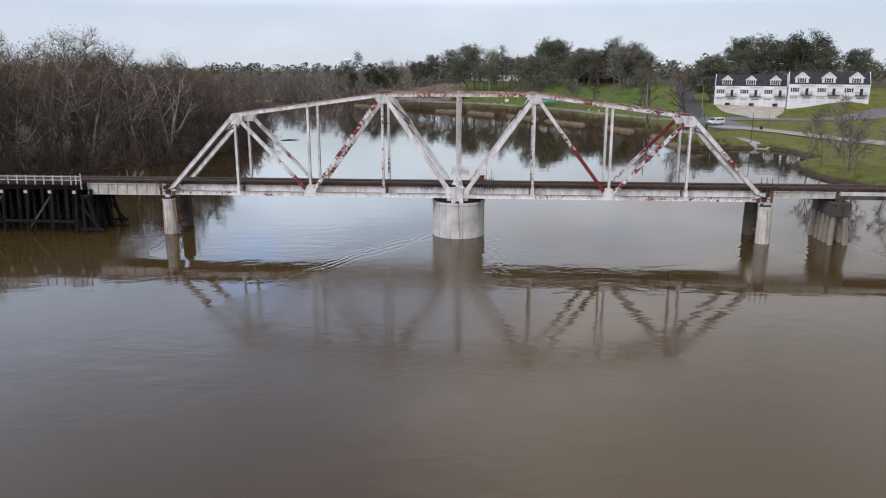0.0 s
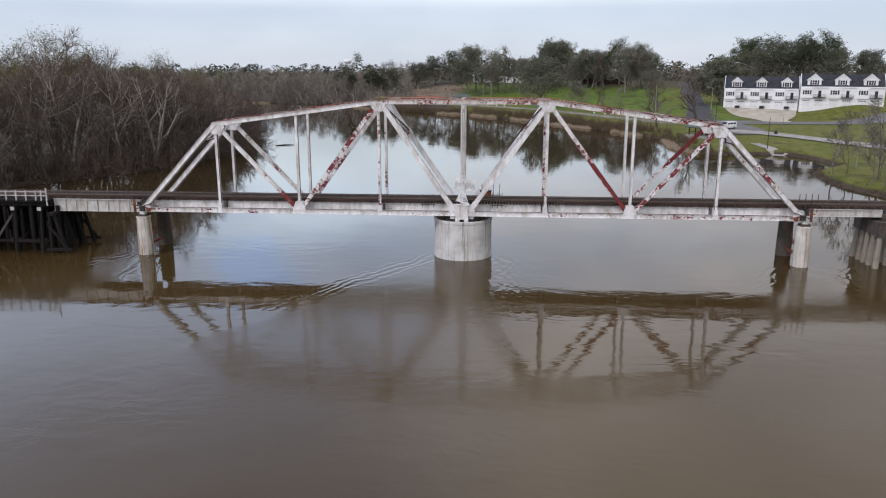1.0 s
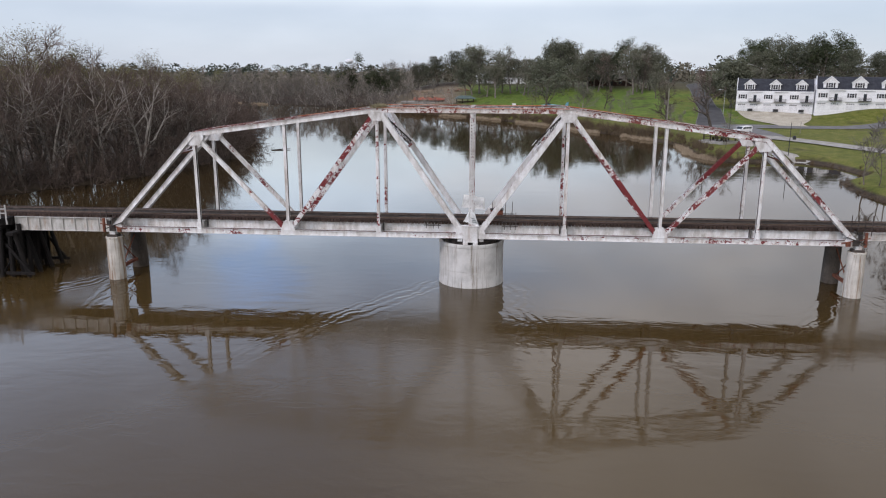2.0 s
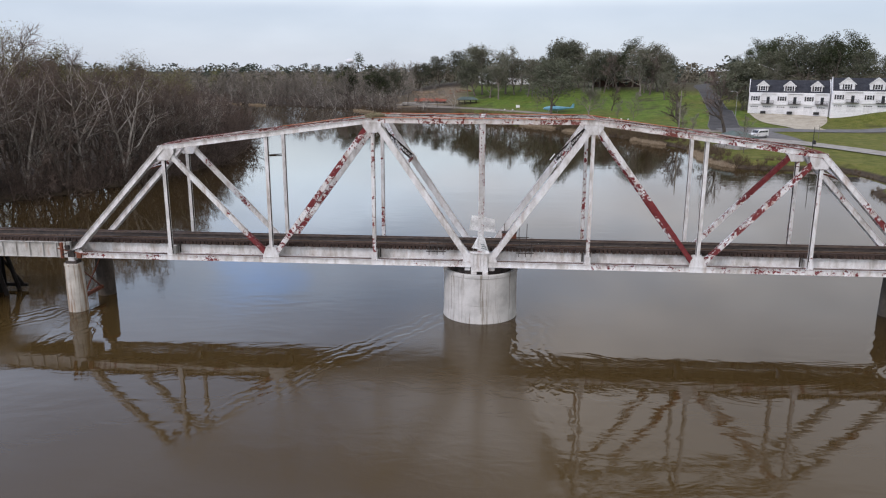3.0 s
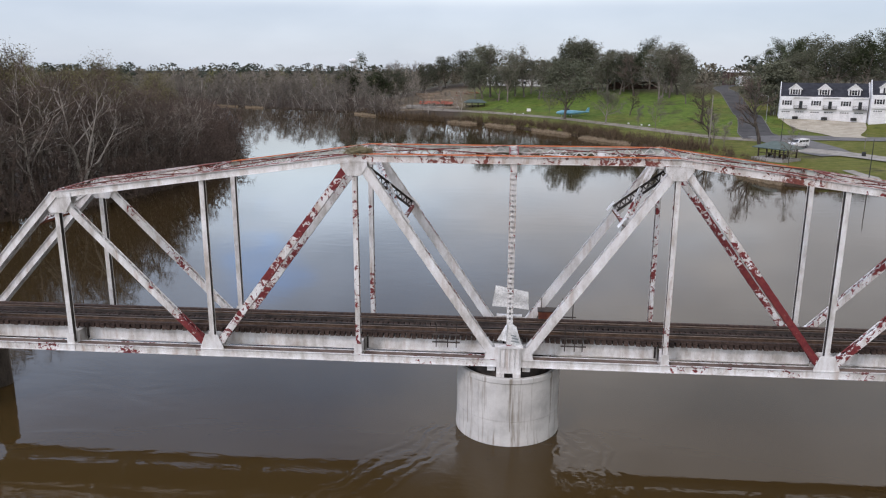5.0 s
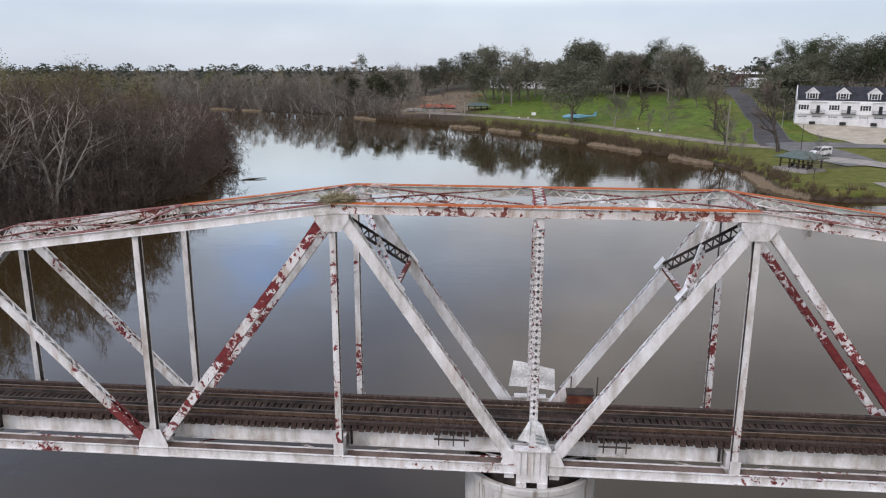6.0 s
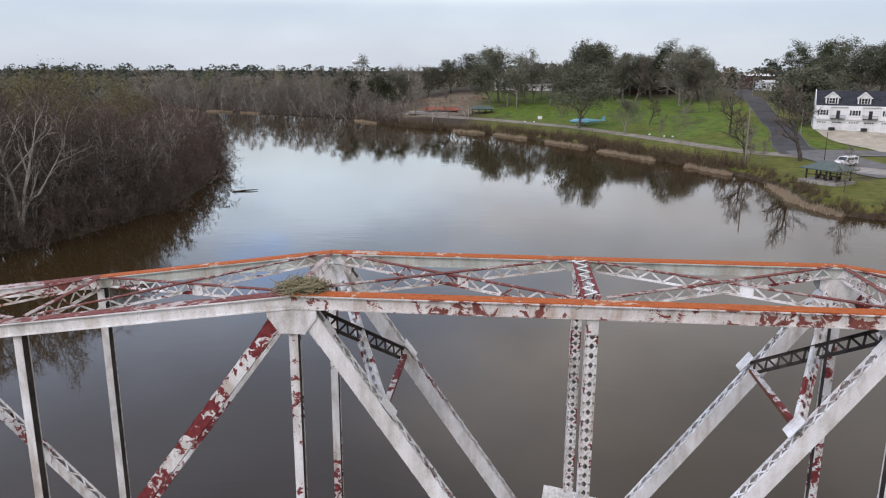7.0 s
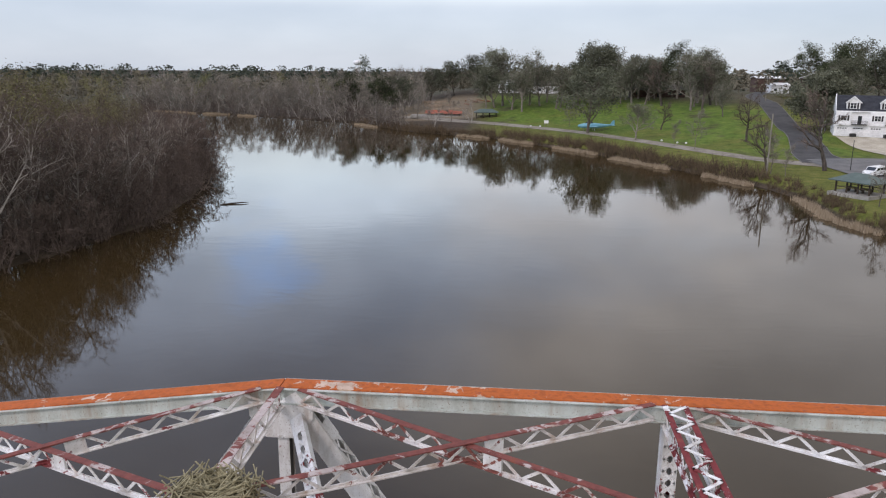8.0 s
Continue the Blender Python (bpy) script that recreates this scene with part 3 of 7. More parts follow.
def gusset(outline, y, across, parent, mat):
    """A pair of plates that join the members at a panel point, with rows of rivets."""
    for k in (-1, 1):
        yy = y + k * (across / 2 + 0.03)
        g = Geo().plate(outline, yy - 0.014, yy + 0.014)
        xs, zs = [p[0] for p in outline], [p[1] for p in outline]
        cx, cz = sum(xs) / len(xs), sum(zs) / len(zs)
        pts = []
        for i in range(len(outline)):
            (x0, z0), (x1, z1) = outline[i], outline[(i + 1) % len(outline)]
            n = max(2, int(math.hypot(x1 - x0, z1 - z0) / 0.13))
            pts += [(cx + (x0 + (x1 - x0) * t / n - cx) * 0.9, cz + (z0 + (z1 - z0) * t / n - cz) * 0.9) for t in range(n)]
        plate = part("gusset_plate", g, mat, parent)
        heads = Geo()
        rivets(heads, pts, yy - 0.014)
        tagged(part("rivets", heads, mat, plate), kind="stuff")


span = thing("swing_bridge", "white steel truss railway swing bridge flaking to red rust", "bridge", at=(0, W / 2, 3.7))

for y, near in ((-0.08, True), (W, False)):
    top_plate = {1: RUST_PINK, 2: RUST_PINK, 3: RUST, 4: RUST, 5: RUST_PINK, 6: RUST_PINK} if near else {1: RUST_PINK, 2: RUST, 3: RUST, 4: RUST, 5: RUST, 6: RUST_PINK}
    side_mat = {1: PAINT, 2: PAINT, 3: PAINT_STAINED, 4: PAINT_STAINED, 5: PAINT_STAINED, 6: PAINT_WORN} if near else {i: PAINT_STAINED if i in (1, 6) else PAINT_GREEN for i in range(1, 7)}
    for i in range(1, 7):
        drop = Vector((0, 0, -0.03 if near else 0.02))
        chord("top_chord", upp(i, y) + drop, upp(i + 1, y) + drop, span, side_mat[i], top_plate[i], 0.36 if near else 0.33, 0.36)
    for i in range(8):
        a, b = low(i, y), low(i + 1, y)
        if i == 0:
            a.x += 0.35
        if i == 7:
            b.x -= 0.35
        ob = chord("bottom_chord", a, b, span, PAINT_WORN if i not in (2, 4) else PAINT, None, 0.40, 0.44)
        d = (b - a).normalized() * 0.3
        part("dirt_layer", Geo().bar(a + d + Vector((0, 0, 0.175)), b - d + Vector((0, 0, 0.175)), 0.385, 0.05), DIRT, ob, "brown dirt caked in the open chord")
    for i, j in ((0, 1), (8, 7)):
        post = chord("end_post", low(i, y), upp(j, y), span, PAINT if i == 0 else PAINT_WORN, None, 0.40, 0.44, ("top", "bottom"))
        # dark plate added as the shade inside the hollow laced post
        part("inner_web", Geo().bar(low(i, y), upp(j, y), 0.37, 0.02, (0, 0, 1)), GRIME_SHADE, post, "dark plate standing in for shade inside the post")
    laced_member("diagonal", upp(1, y), low(2, y), span, PAINT_FOOT if near else PAINT_WORN, 0.36, 0.32, trim=0.9)
    laced_member("diagonal", low(2, y), upp(3, y), span, PAINT_BAD if near else PAINT_WORN, 0.36, 0.36, trim=0.9)
    laced_member("diagonal", upp(3, y) + Vector((0.14, 0, 0)), low(4, y) + Vector((-0.55, 0, 0)), span, PAINT, 0.42, 0.42, trim=1.1, lace_mat=PAINT_WORN, crossed=True)
    laced_member("diagonal", low(4, y) + Vector((0.55, 0, 0)), upp(5, y) + Vector((0.16, 0, 0)), span, PAINT, 0.42, 0.42, trim=1.1, lace_mat=PAINT_WORN, crossed=True)
    laced_member("diagonal", upp(5, y), low(6, y), span, PAINT_LOWER if near else PAINT_FAILED, 0.36, 0.32, trim=0.9)
    laced_member("diagonal", low(6, y), upp(7, y), span, PAINT_BAD if near else PAINT_UPPER, 0.36, 0.32, trim=0.9)
    for i in (1, 2, 3, 5, 6, 7):
        # rolled uprights: two flanges, and a dark core painted as the shade between
        a, b = low(i, y), upp(i, y)
        foot, head = a + Vector((0, 0, 0.2)), b - Vector((0, 0, 0.2))
        coat = PAINT_WORN if i in (3, 5, 7) else PAINT
        post = part("upright", Geo().bar(foot - Vector((0, 0.15, 0)), head - Vector((0, 0.15, 0)), 0.24, 0.022, (0, 1, 0)), coat, span)
        part("flange", Geo().bar(foot + Vector((0, 0.15, 0)), head + Vector((0, 0.15, 0)), 0.24, 0.022, (0, 1, 0)), coat, post)
        part("web", Geo().bar(foot, head, 0.19, 0.276, (0, 1, 0)), GRIME_SHADE, post, "dark core painted as the shade between the flanges")
    laced_member("centre_post", low(4, y) + Vector((0, 0, 0.6)), upp(4, y) - Vector((0, 0, 0.2)), span, PAINT_WORN, 0.31, 0.38, plates="x", step=0.26, trim=0.22, lace_mat=PAINT, crossed=True)
    # gusset plates
    for i in (1, 3, 5, 7):
        x, z = (i - 4) * P, ZU[i]
        sx = 1 if i in (1, 3) else -1
        if i in (3, 5):
            out = [(x - 0.68, z - 0.12), (x + 0.68, z - 0.12), (x + 0.66, z - 0.45), (x + 0.34, z - 0.9), (x - 0.34, z - 0.9), (x - 0.66, z - 0.45)]
        else:
            out = [(x - sx * 0.62, z - 0.55), (x - sx * 0.25, z + 0.12), (x + sx * 0.9, z + 0.12), (x + sx * 0.9, z - 0.35), (x + sx * 0.55, z - 0.95), (x - sx * 0.3, z - 0.95)]
        gusset(out, y, 0.42, span, PAINT)
    for i in range(1, 8):
        x, z = (i - 4) * P, ZL
        if i in (2, 6):
            out = [(x - 0.62, z - 0.24), (x + 0.62, z - 0.24), (x + 0.62, z + 0.3), (x + 0.34, z + 0.98), (x - 0.34, z + 0.98), (x - 0.62, z + 0.3)]
        elif i == 4:
            out = [(x - 1.25, z - 0.22), (x + 1.25, z - 0.22), (x + 1.25, z + 0.25), (x + 1.0, z + 0.85), (x - 1.0, z + 0.85), (x - 1.25, z + 0.25)]
        else:
            out = [(x - 0.2, z - 0.23), (x + 0.2, z - 0.23), (x + 0.2, z + 0.75), (x - 0.2, z + 0.75)]
        gusset(out, y, 0.46, span, PAINT)
    for i in (0, 8):
        s = 1 if i == 0 else -1
        x = (i - 4) * P
        gusset([(x - s * 0.25, ZL - 0.25), (x + s * 0.9, ZL - 0.25), (x + s * 0.9, ZL + 0.25), (x + s * 0.6, ZL + 0.75), (x + s * 0.1, ZL + 0.45)], y, 0.46, span, PAINT_WORN)

# bracing between the trusses
for i in range(1, 8):
    a, b = upp(i, 0), upp(i, W)
    lattice_girder("top_strut", a + Vector((0, 0.2, 0)), b - Vector((0, 0.2, 0)), span, PAINT_STAINED, RUST_PINK, 0.42, 0.34, 0.16, 0.06) if i != 4 else None
mid = None
for s in (-0.19, 0.19):          # the strut over the pivot is a box of two lattice girders laced across
    a, b = upp(4, 0.2) + Vector((s, 0, 0)), upp(4, W - 0.2) + Vector((s, 0, 0))
    mid = lattice_girder("top_strut" if mid is None else "girder", a, b, mid or span, PAINT_BAD, PAINT_RED, 0.42, 0.34, 0.11, 0.06)
g = Geo()
zigzag(g, upp(4, 0.3), upp(4, W - 0.3), Vector((0.38, 0, 0)), Vector((0, 0, 0.23)), 0.34, 0.06, 0.014)
part("lacing", g, PAINT_WORN, mid.parent)
for i in range(1, 7):
    for y0, y1 in ((0, W), (W, 0)):
        a, b = upp(i, y0), upp(i + 1, y1)
        s = 0.24 if y0 == 0 else -0.24
        d = (b - a).normalized() * 0.45
        lattice_girder("lateral_brace", a + d + Vector((0, 0, 0.02 if y0 else 0.06)), b - d + Vector((0, 0, 0.02 if y0 else 0.06)), span, PAINT_STAINED if i % 2 else PAINT_WORN, RUST_PINK, 0.34, 0.36, 0.14, 0.055)
        m = a.lerp(b, 0.56) + Vector((0, 0, 0.04))
        part("splice_plate", Geo().bar(m - d * 0.4, m + d * 0.4, 0.05, 0.3), PAINT, span)
# portal frames in the planes of the sloping posts
for u, v in ((3, 4), (5, 4), (1, 0), (7, 8)):
    inner = u in (3, 5)
    share = 0.30 if inner else 0.2

    def slope_at(y, t):
        return upp(u, y).lerp(low(v, y), t)

    lo0, lo1 = slope_at(0.1, share), slope_at(W - 0.18, share)
    hi0, hi1 = slope_at(0.1, 0.04), slope_at(W - 0.18, 0.04)
    strut = part("portal_strut", Geo().bar(lo0, lo1, 0.16, 0.03), PAINT_BAD, span)
    for k in (-0.07, 0.07):
        part("angle_bar", Geo().bar(lo0, lo1, 0.02, 0.12, (0, 0, 1), (k, -0.07)), RUST_DARK, strut)
    lattice_girder("portal_brace", lo1, hi0, span, GRIME_SHADE if inner else PAINT_RED, GRIME_SHADE if inner else RUST_DARK, 0.42, 0.26, 0.12)
    laced_member("portal_brace", lo0, hi1, span, PAINT_WORN, 0.3, 0.12, "x", 0.3, 0.15, lace_mat=PAINT, crossed=True)
    for y, side in ((-0.08, 1), (W, -1)):
        c = slope_at(y, share)
        d = (low(v, y) - upp(u, y)).normalized() * 0.3
        up = Vector((0, 1, 0)).cross(d).normalized() * 0.225
        up = up if up.z > 0 else -up
        part("tie_plate", Geo().bar(c - d + up, c + d + up, 0.5, 0.016, up), PAINT, span)

# floor: cross beams, stringers
for i in range(0, 9):
    x = (i - 4) * P + (0.5 if i == 0 else -0.5 if i == 8 else 0)
    g = extrude(Geo(), beam_outline(0.28, 0.88, 0.024), (x, 0.14, 4.76), (x, W - 0.14, 4.76))
    part("floor_beam", g, PAINT, span)
for y in (0.95, W - 0.95):
    for i in range(8):
        x0, x1 = (i - 4) * P + 0.16, (i - 3) * P - 0.16
        g = extrude(Geo(), beam_outline(0.26, 0.74, 0.024), (x0, y, 4.92), (x1, y, 4.92))
        beam = part("stringer", g, PAINT, span)
        # stiffeners at the two ends only, coloured dark
        for xx in (x0 + 0.12, x1 - 0.12):
            part("stiffener", Geo().box(xx - 0.04, xx + 0.04, y - 0.11, y - 0.013, 4.58, 5.26), GRIME_SHADE, beam)
for i in range(8):
    for y0, y1 in ((0.1, W - 0.1), (W - 0.1, 0.1)):
        g = Geo().bar(((i - 4) * P, y0, 4.36), ((i - 3) * P, y1, 4.36), 0.12, 0.02)
        part("floor_brace", g, PAINT_WORN, span)

# ---------------------------------------------------------------- the pier and its turntable
CY = W / 2


def lathe(cx, cy, profile, n=48, closed=True):
    """One round solid of that profile of radii and heights, from below upwards."""
    g = Geo()
    for r, z in profile:
        g.v.extend((cx + r * math.cos(2 * math.pi * j / n), cy + r * math.sin(2 * math.pi * j / n), z) for j in range(n))
    for i in range(len(profile) - 1):
        g.f.extend((i * n + j, i * n + (j + 1) % n, (i + 1) * n + (j + 1) % n, (i + 1) * n + j) for j in range(n))
    if closed:
        k = len(g.v)
        g.v.append((cx, cy, profile[-1][1]))
        g.f.extend((k - n + j, k - n + (j + 1) % n, k) for j in range(n))
    return g


def turned(name, cx, cy, profile, mat, parent=None, n=48, label=""):
    return part(name, lathe(cx, cy, profile, n), mat, parent, label)


pivot = thing("pivot_pier", "round pale concrete pier with dark run-off stains, standing in the river", "pier", at=(0, CY, -2))
turned("shaft", 0, CY, [(2.86, -2.4), (2.84, 0.0), (2.80, 0.7), (2.78, 1.35)], CONCRETE, pivot)
g = lathe(0, CY, [(2.76, 1.35), (2.765, 1.36), (2.785, 1.38), (2.785, 2.5), (2.775, 2.52), (2.785, 2.54), (2.785, 3.45), (2.84, 3.5), (2.84, 3.72), (2.80, 3.76), (2.62, 3.76), (2.6, 3.73), (2.58, 3.2)], 56, False)
part("upper_shaft", g, CONCRETE, pivot)
turned("inner_floor", 0, CY, [(2.57, 3.05), (2.57, 3.2), (2.5, 3.21)], STEEL_DARK, pivot, 40)
SEAM = mottled("stained_form_joint", (0.13, 0.105, 0.08), (0.30, 0.27, 0.22), 1.2, 0.9, 0.01, 14, stretch=(1, 1, 0.3))
for k in range(7):
    a = 2 * math.pi * (k + 0.3) / 7
    g = Geo().bar((2.787 * math.cos(a), CY + 2.787 * math.sin(a), 0.75), (2.787 * math.cos(a), CY + 2.787 * math.sin(a), 3.46), 0.03, 0.008, (math.cos(a), math.sin(a), 0))
    part("form_seam", g, SEAM, pivot)
turned("turntable_track", 0, CY, [(2.3, 3.2), (2.3, 3.95), (2.15, 3.97)], STEEL_DARK, span, 40, "dark circular rack of the turntable")
turned("turntable_drum", 0, CY, [(1.9, 3.9), (1.9, 4.30), (1.8, 4.32)], STEEL_DARK, span, 40)
for k in range(10):
    a = 2 * math.pi * k / 10
    turned("roller", 2.1 * math.cos(a), CY + 2.1 * math.sin(a), [(0.13, 3.97), (0.13, 4.22), (0.12, 4.25)], STEEL_DARK, span, 10)
for x in (-0.9, 0.9):
    part("centre_beam", Geo().box(x - 0.2, x + 0.2, -0.2, W + 0.2, 4.0, 4.28), PAINT_WORN, span)


def cylinder_pier(x, y, top, label, mat, far):
    p = thing("pier", label, "pier", "bridge end piers", (x, y, -2))
    turned("shaft", x, y, [(0.78, -2.2), (0.72, 0.1), (0.70, 2.2)], mat, p, 24)
    turned("upper_shaft", x, y, [(0.68, 2.2), (0.69, 2.21), (0.66, top - 0.06), (0.6, top)], mat, p, 24)
    turned("band", x, y, [(0.675, top - 0.16), (0.70, top - 0.16), (0.70, top - 0.02), (0.66, top - 0.02)], RUST_DARK if far else mat, p, 24)
    part("bearing_plate", Geo().box(x - 0.45, x + 0.45, y - 0.35, y + 0.35, top, top + 0.2), STEEL_DARK, p)
    part("bearing_shoe", Geo().box(x - 0.25, x + 0.25, y - 0.25, y + 0.25, top + 0.2, 4.27), PAINT_WORN, p)


for x in (-31.3, 31.5):
    cylinder_pier(x, -0.05, 3.8, "pale cylindrical bridge pier with rust stains, in the river", PIER_SHELL, False)
    cylinder_pier(x, W + 0.05, 3.8, "brown rust-stained cylindrical bridge pier, in the river", CONCRETE_DARK, True)
    b = thing("pier_bracing", "rusty steel cross braces between two round piers", "bracing", "pier bracing", (x, CY, 2))
    part("rod", Geo().bar((x, 0.55, 0.6), (x, W - 0.55, 3.2), 0.08, 0.08), RUST_DARK, b)
    part("rod", Geo().bar((x + 0.1, 0.55, 3.2), (x + 0.1, W - 0.55, 0.6), 0.08, 0.08), RUST_DARK, b)
    part("tie_beam", Geo().box(x - 0.12, x + 0.12, 0.6, W - 0.6, 0.7, 0.95), RUST_DARK, b)

# ---------------------------------------------------------------- track
track_x0, track_x1 = -64.0, 66.0


def rail_profile(y, z, x0, x1):
    g = Geo()
    g.box(x0, x1, y - 0.07, y + 0.07, z, z + 0.02)
    g.box(x0, x1, y - 0.011, y + 0.011, z + 0.02, z + 0.12)
    g.box(x0, x1, y - 0.036, y + 0.036, z + 0.12, z + 0.155)
    return g


RZ = 5.52                        # top of the ties
for x0, x1 in ((track_x0, -31.6), (-31.55, 31.55), (31.6, track_x1)):
    t = thing("railway_track", "rusty rails on dark weathered timber ties across the bridge", "railway track", "track", (0.5 * (x0 + x1), CY, RZ))
    for y in (CY - 0.755, CY + 0.755):
        part("rail", rail_profile(y, RZ, x0, x1), RAIL, t)
    for y in (CY - 0.42, CY + 0.42):
        part("guard_rail", rail_profile(y, RZ, x0, x1), STEEL_DARK, t)
    for y in (CY - 1.28, CY + 1.28):
        part("guard_timber", Geo().box(x0, x1, y - 0.1, y + 0.1, RZ, RZ + 0.13), TIE, t)
    tie = Geo().box(-0.105, 0.105, -1.5, 1.5, -0.22, 0).mesh("tie", TIE)
    n = int((x1 - x0) / 0.29)
    rng = random.Random(int(x0))
    for k in range(n):
        ob = new("tie", tie)
        ob.parent = t
        ob.matrix_parent_inverse = t.matrix_world.inverted()
        ob.location = (x0 + 0.15 + k * 0.29 + rng.uniform(-0.02, 0.02), CY + rng.uniform(-0.06, 0.06), RZ - 0.003)

# ---------------------------------------------------------------- details of the swing span
WHITE_SHEET = mottled("bent_white_sheet", (0.55, 0.56, 0.55), (0.82, 0.83, 0.82), 1.2, 0.6, 0.01, 12)
GREY_INK = mottled("faded_sign_ink", (0.22, 0.25, 0.25), (0.3, 0.33, 0.33), 3, 0.8, 0)
for y, k in ((0.0, -1), (W, 1)):
    # ribbed pedestal where the inner posts come down
    yc = y + k * 0.34
    part("pedestal", Geo().box(-0.62, 0.62, yc - 0.12, yc + 0.12, 3.98, 5.35), PAINT, span)
    for x in (-0.5, -0.25, 0, 0.25, 0.5):
        part("pedestal_rib", Geo().box(x - 0.035, x + 0.035, yc + k * 0.12, yc + k * 0.19, 4.35, 5.3), PAINT, span)
    part("pedestal_cap", Geo().box(-0.72, 0.72, yc - 0.2, yc + 0.2, 5.35, 5.42), PAINT, span)
    for x in (-0.42, 0.42):
        part("pedestal_foot", Geo().box(x - 0.2, x + 0.2, yc - 0.2, yc + 0.2, 3.78, 3.98), PAINT_WORN, span)


def bent_sheet(name, corners, parent, mat, bend, ny=8):
    """A sheet of thin metal between four corners, buckled by bend."""
    c = [Vector(p) for p in corners]
    g = Geo()
    for side in (0, 0.012):
        for i in range(ny + 1):
            for j in range(ny + 1):
                u, v = i / ny, j / ny
                p = c[0] * (1 - u) * (1 - v) + c[1] * u * (1 - v) + c[2] * u * v + c[3] * (1 - u) * v
                g.v.append(tuple(p + Vector((0, bend * math.sin(3.1 * u + 1.3 * v) + bend * 0.4 * math.sin(7 * v) + side, 0))))
    m = (ny + 1) ** 2
    for i in range(ny):
        for j in range(ny):
            q = i * (ny + 1) + j
            g.f.append((q, q + ny + 1, q + ny + 2, q + 1))
            g.f.append((m + q, m + q + 1, m + q + ny + 2, m + q + ny + 1))
    return part(name, g, mat, parent, smooth=True)


sign = thing("sign_sheet", "buckled blank white sheet-metal sign on the far centre post", "sign", at=(0, W - 0.3, 6.0))
bent_sheet("sheet", [(-0.98, W - 0.28, 6.12), (1.08, W - 0.3, 5.98), (1.02, W - 0.3, 7.05), (-0.8, W - 0.28, 7.3)], sign, WHITE_SHEET, 0.12)
low_sign = thing("sign_sheet", "torn white sheet-metal sign folded round the near centre post", "sign", at=(0, -0.35, 5.5))
bent_sheet("sheet", [(-0.15, -0.34, 5.62), (0.72, -0.42, 5.28), (0.34, -0.36, 6.5), (-0.12, -0.32, 6.75)], low_sign, WHITE_SHEET, 0.06)
bent_sheet("flap", [(-0.62, -0.30, 5.72), (-0.16, -0.34, 5.66), (-0.12, -0.32, 6.6), (-0.2, -0.3, 6.5)], low_sign, WHITE_SHEET, 0.05)
for z, x0, x1 in ((6.05, 0.08, 0.34), (5.9, 0.12, 0.46), (5.74, 0.1, 0.5)):
    g = Geo().bar((x0, -0.47, z + 0.02), (x1, -0.475, z - 0.05), 0.01, 0.075)
    part("lettering_bar", g, GREY_INK, low_sign)

# levers and operating gear by the pivot and at the span's end
for xs, y, z1, name in (((-3.8, -3.2, -2.75), 0.42, 6.25, "lever"), ((2.85, 3.35, 3.75), 0.42, 6.45, "lever"), ((1.75, 2.9, 3.5), W - 0.4, 6.75, "lever")):
    gear = thing("lever_stand", "row of rusty upright iron levers beside the track", "lever stand", "lever stands", (xs[0], y, RZ - 0.3))
    for x in xs:
        part(name, Geo().bar((x, y, 4.95), (x + 0.02, y, z1), 0.05, 0.05), STEEL_DARK, gear)
    part("cross_bar", Geo().box(xs[0] - 0.2, xs[-1] + 0.2, y - 0.03, y + 0.03, 5.62, 5.68), STEEL_DARK, gear)
    part("cross_bar", Geo().box(xs[0] - 0.2, xs[-1] + 0.2, y - 0.03, y + 0.03, 5.2, 5.26), STEEL_DARK, gear)
box = thing("gear_box", "rusty brown sheet-iron machinery box beside the rails", "gear box", at=(2.2, W - 0.5, RZ))
part("case", Geo().box(1.6, 2.7, W - 0.85, W - 0.2, RZ - 0.02, RZ + 0.55), RUST_DARK, box)
part("lid", Geo().box(1.55, 2.75, W - 0.9, W - 0.15, RZ + 0.55, RZ + 0.6), STEEL_DARK, box)
walkway = thing("deck_plank", "weathered grey plank walkway over the turntable", "walkway", at=(0, CY, RZ))
for k in range(7):
    y = CY - 0.35 + k * 0.115
    part("plank", Geo().box(-2.6 + 0.1 * (k % 3), 3.6 - 0.13 * (k % 2), y - 0.05, y + 0.05, RZ + 0.005, RZ + 0.05), TIE, walkway)
for x0, label in ((31.0, "row of rusty upright iron levers at the span's end"), (-32.6, "row of rusty upright iron levers at the span's end")):
    gear = thing("lever_stand", label, "lever stand", "lever stands", (x0, 0.4, RZ - 0.3))
    for k in range(4 if x0 > 0 else 3):
        part("lever", Geo().bar((x0 + k * 0.55, 0.4, 5.0), (x0 + k * 0.55, 0.42, 6.7 if x0 > 0 else 5.95), 0.05, 0.05), STEEL_DARK, gear)
    part("cross_bar", Geo().box(x0 - 0.2, x0 + 1.9, 0.37, 0.43, 5.7, 5.76), STEEL_DARK, gear)

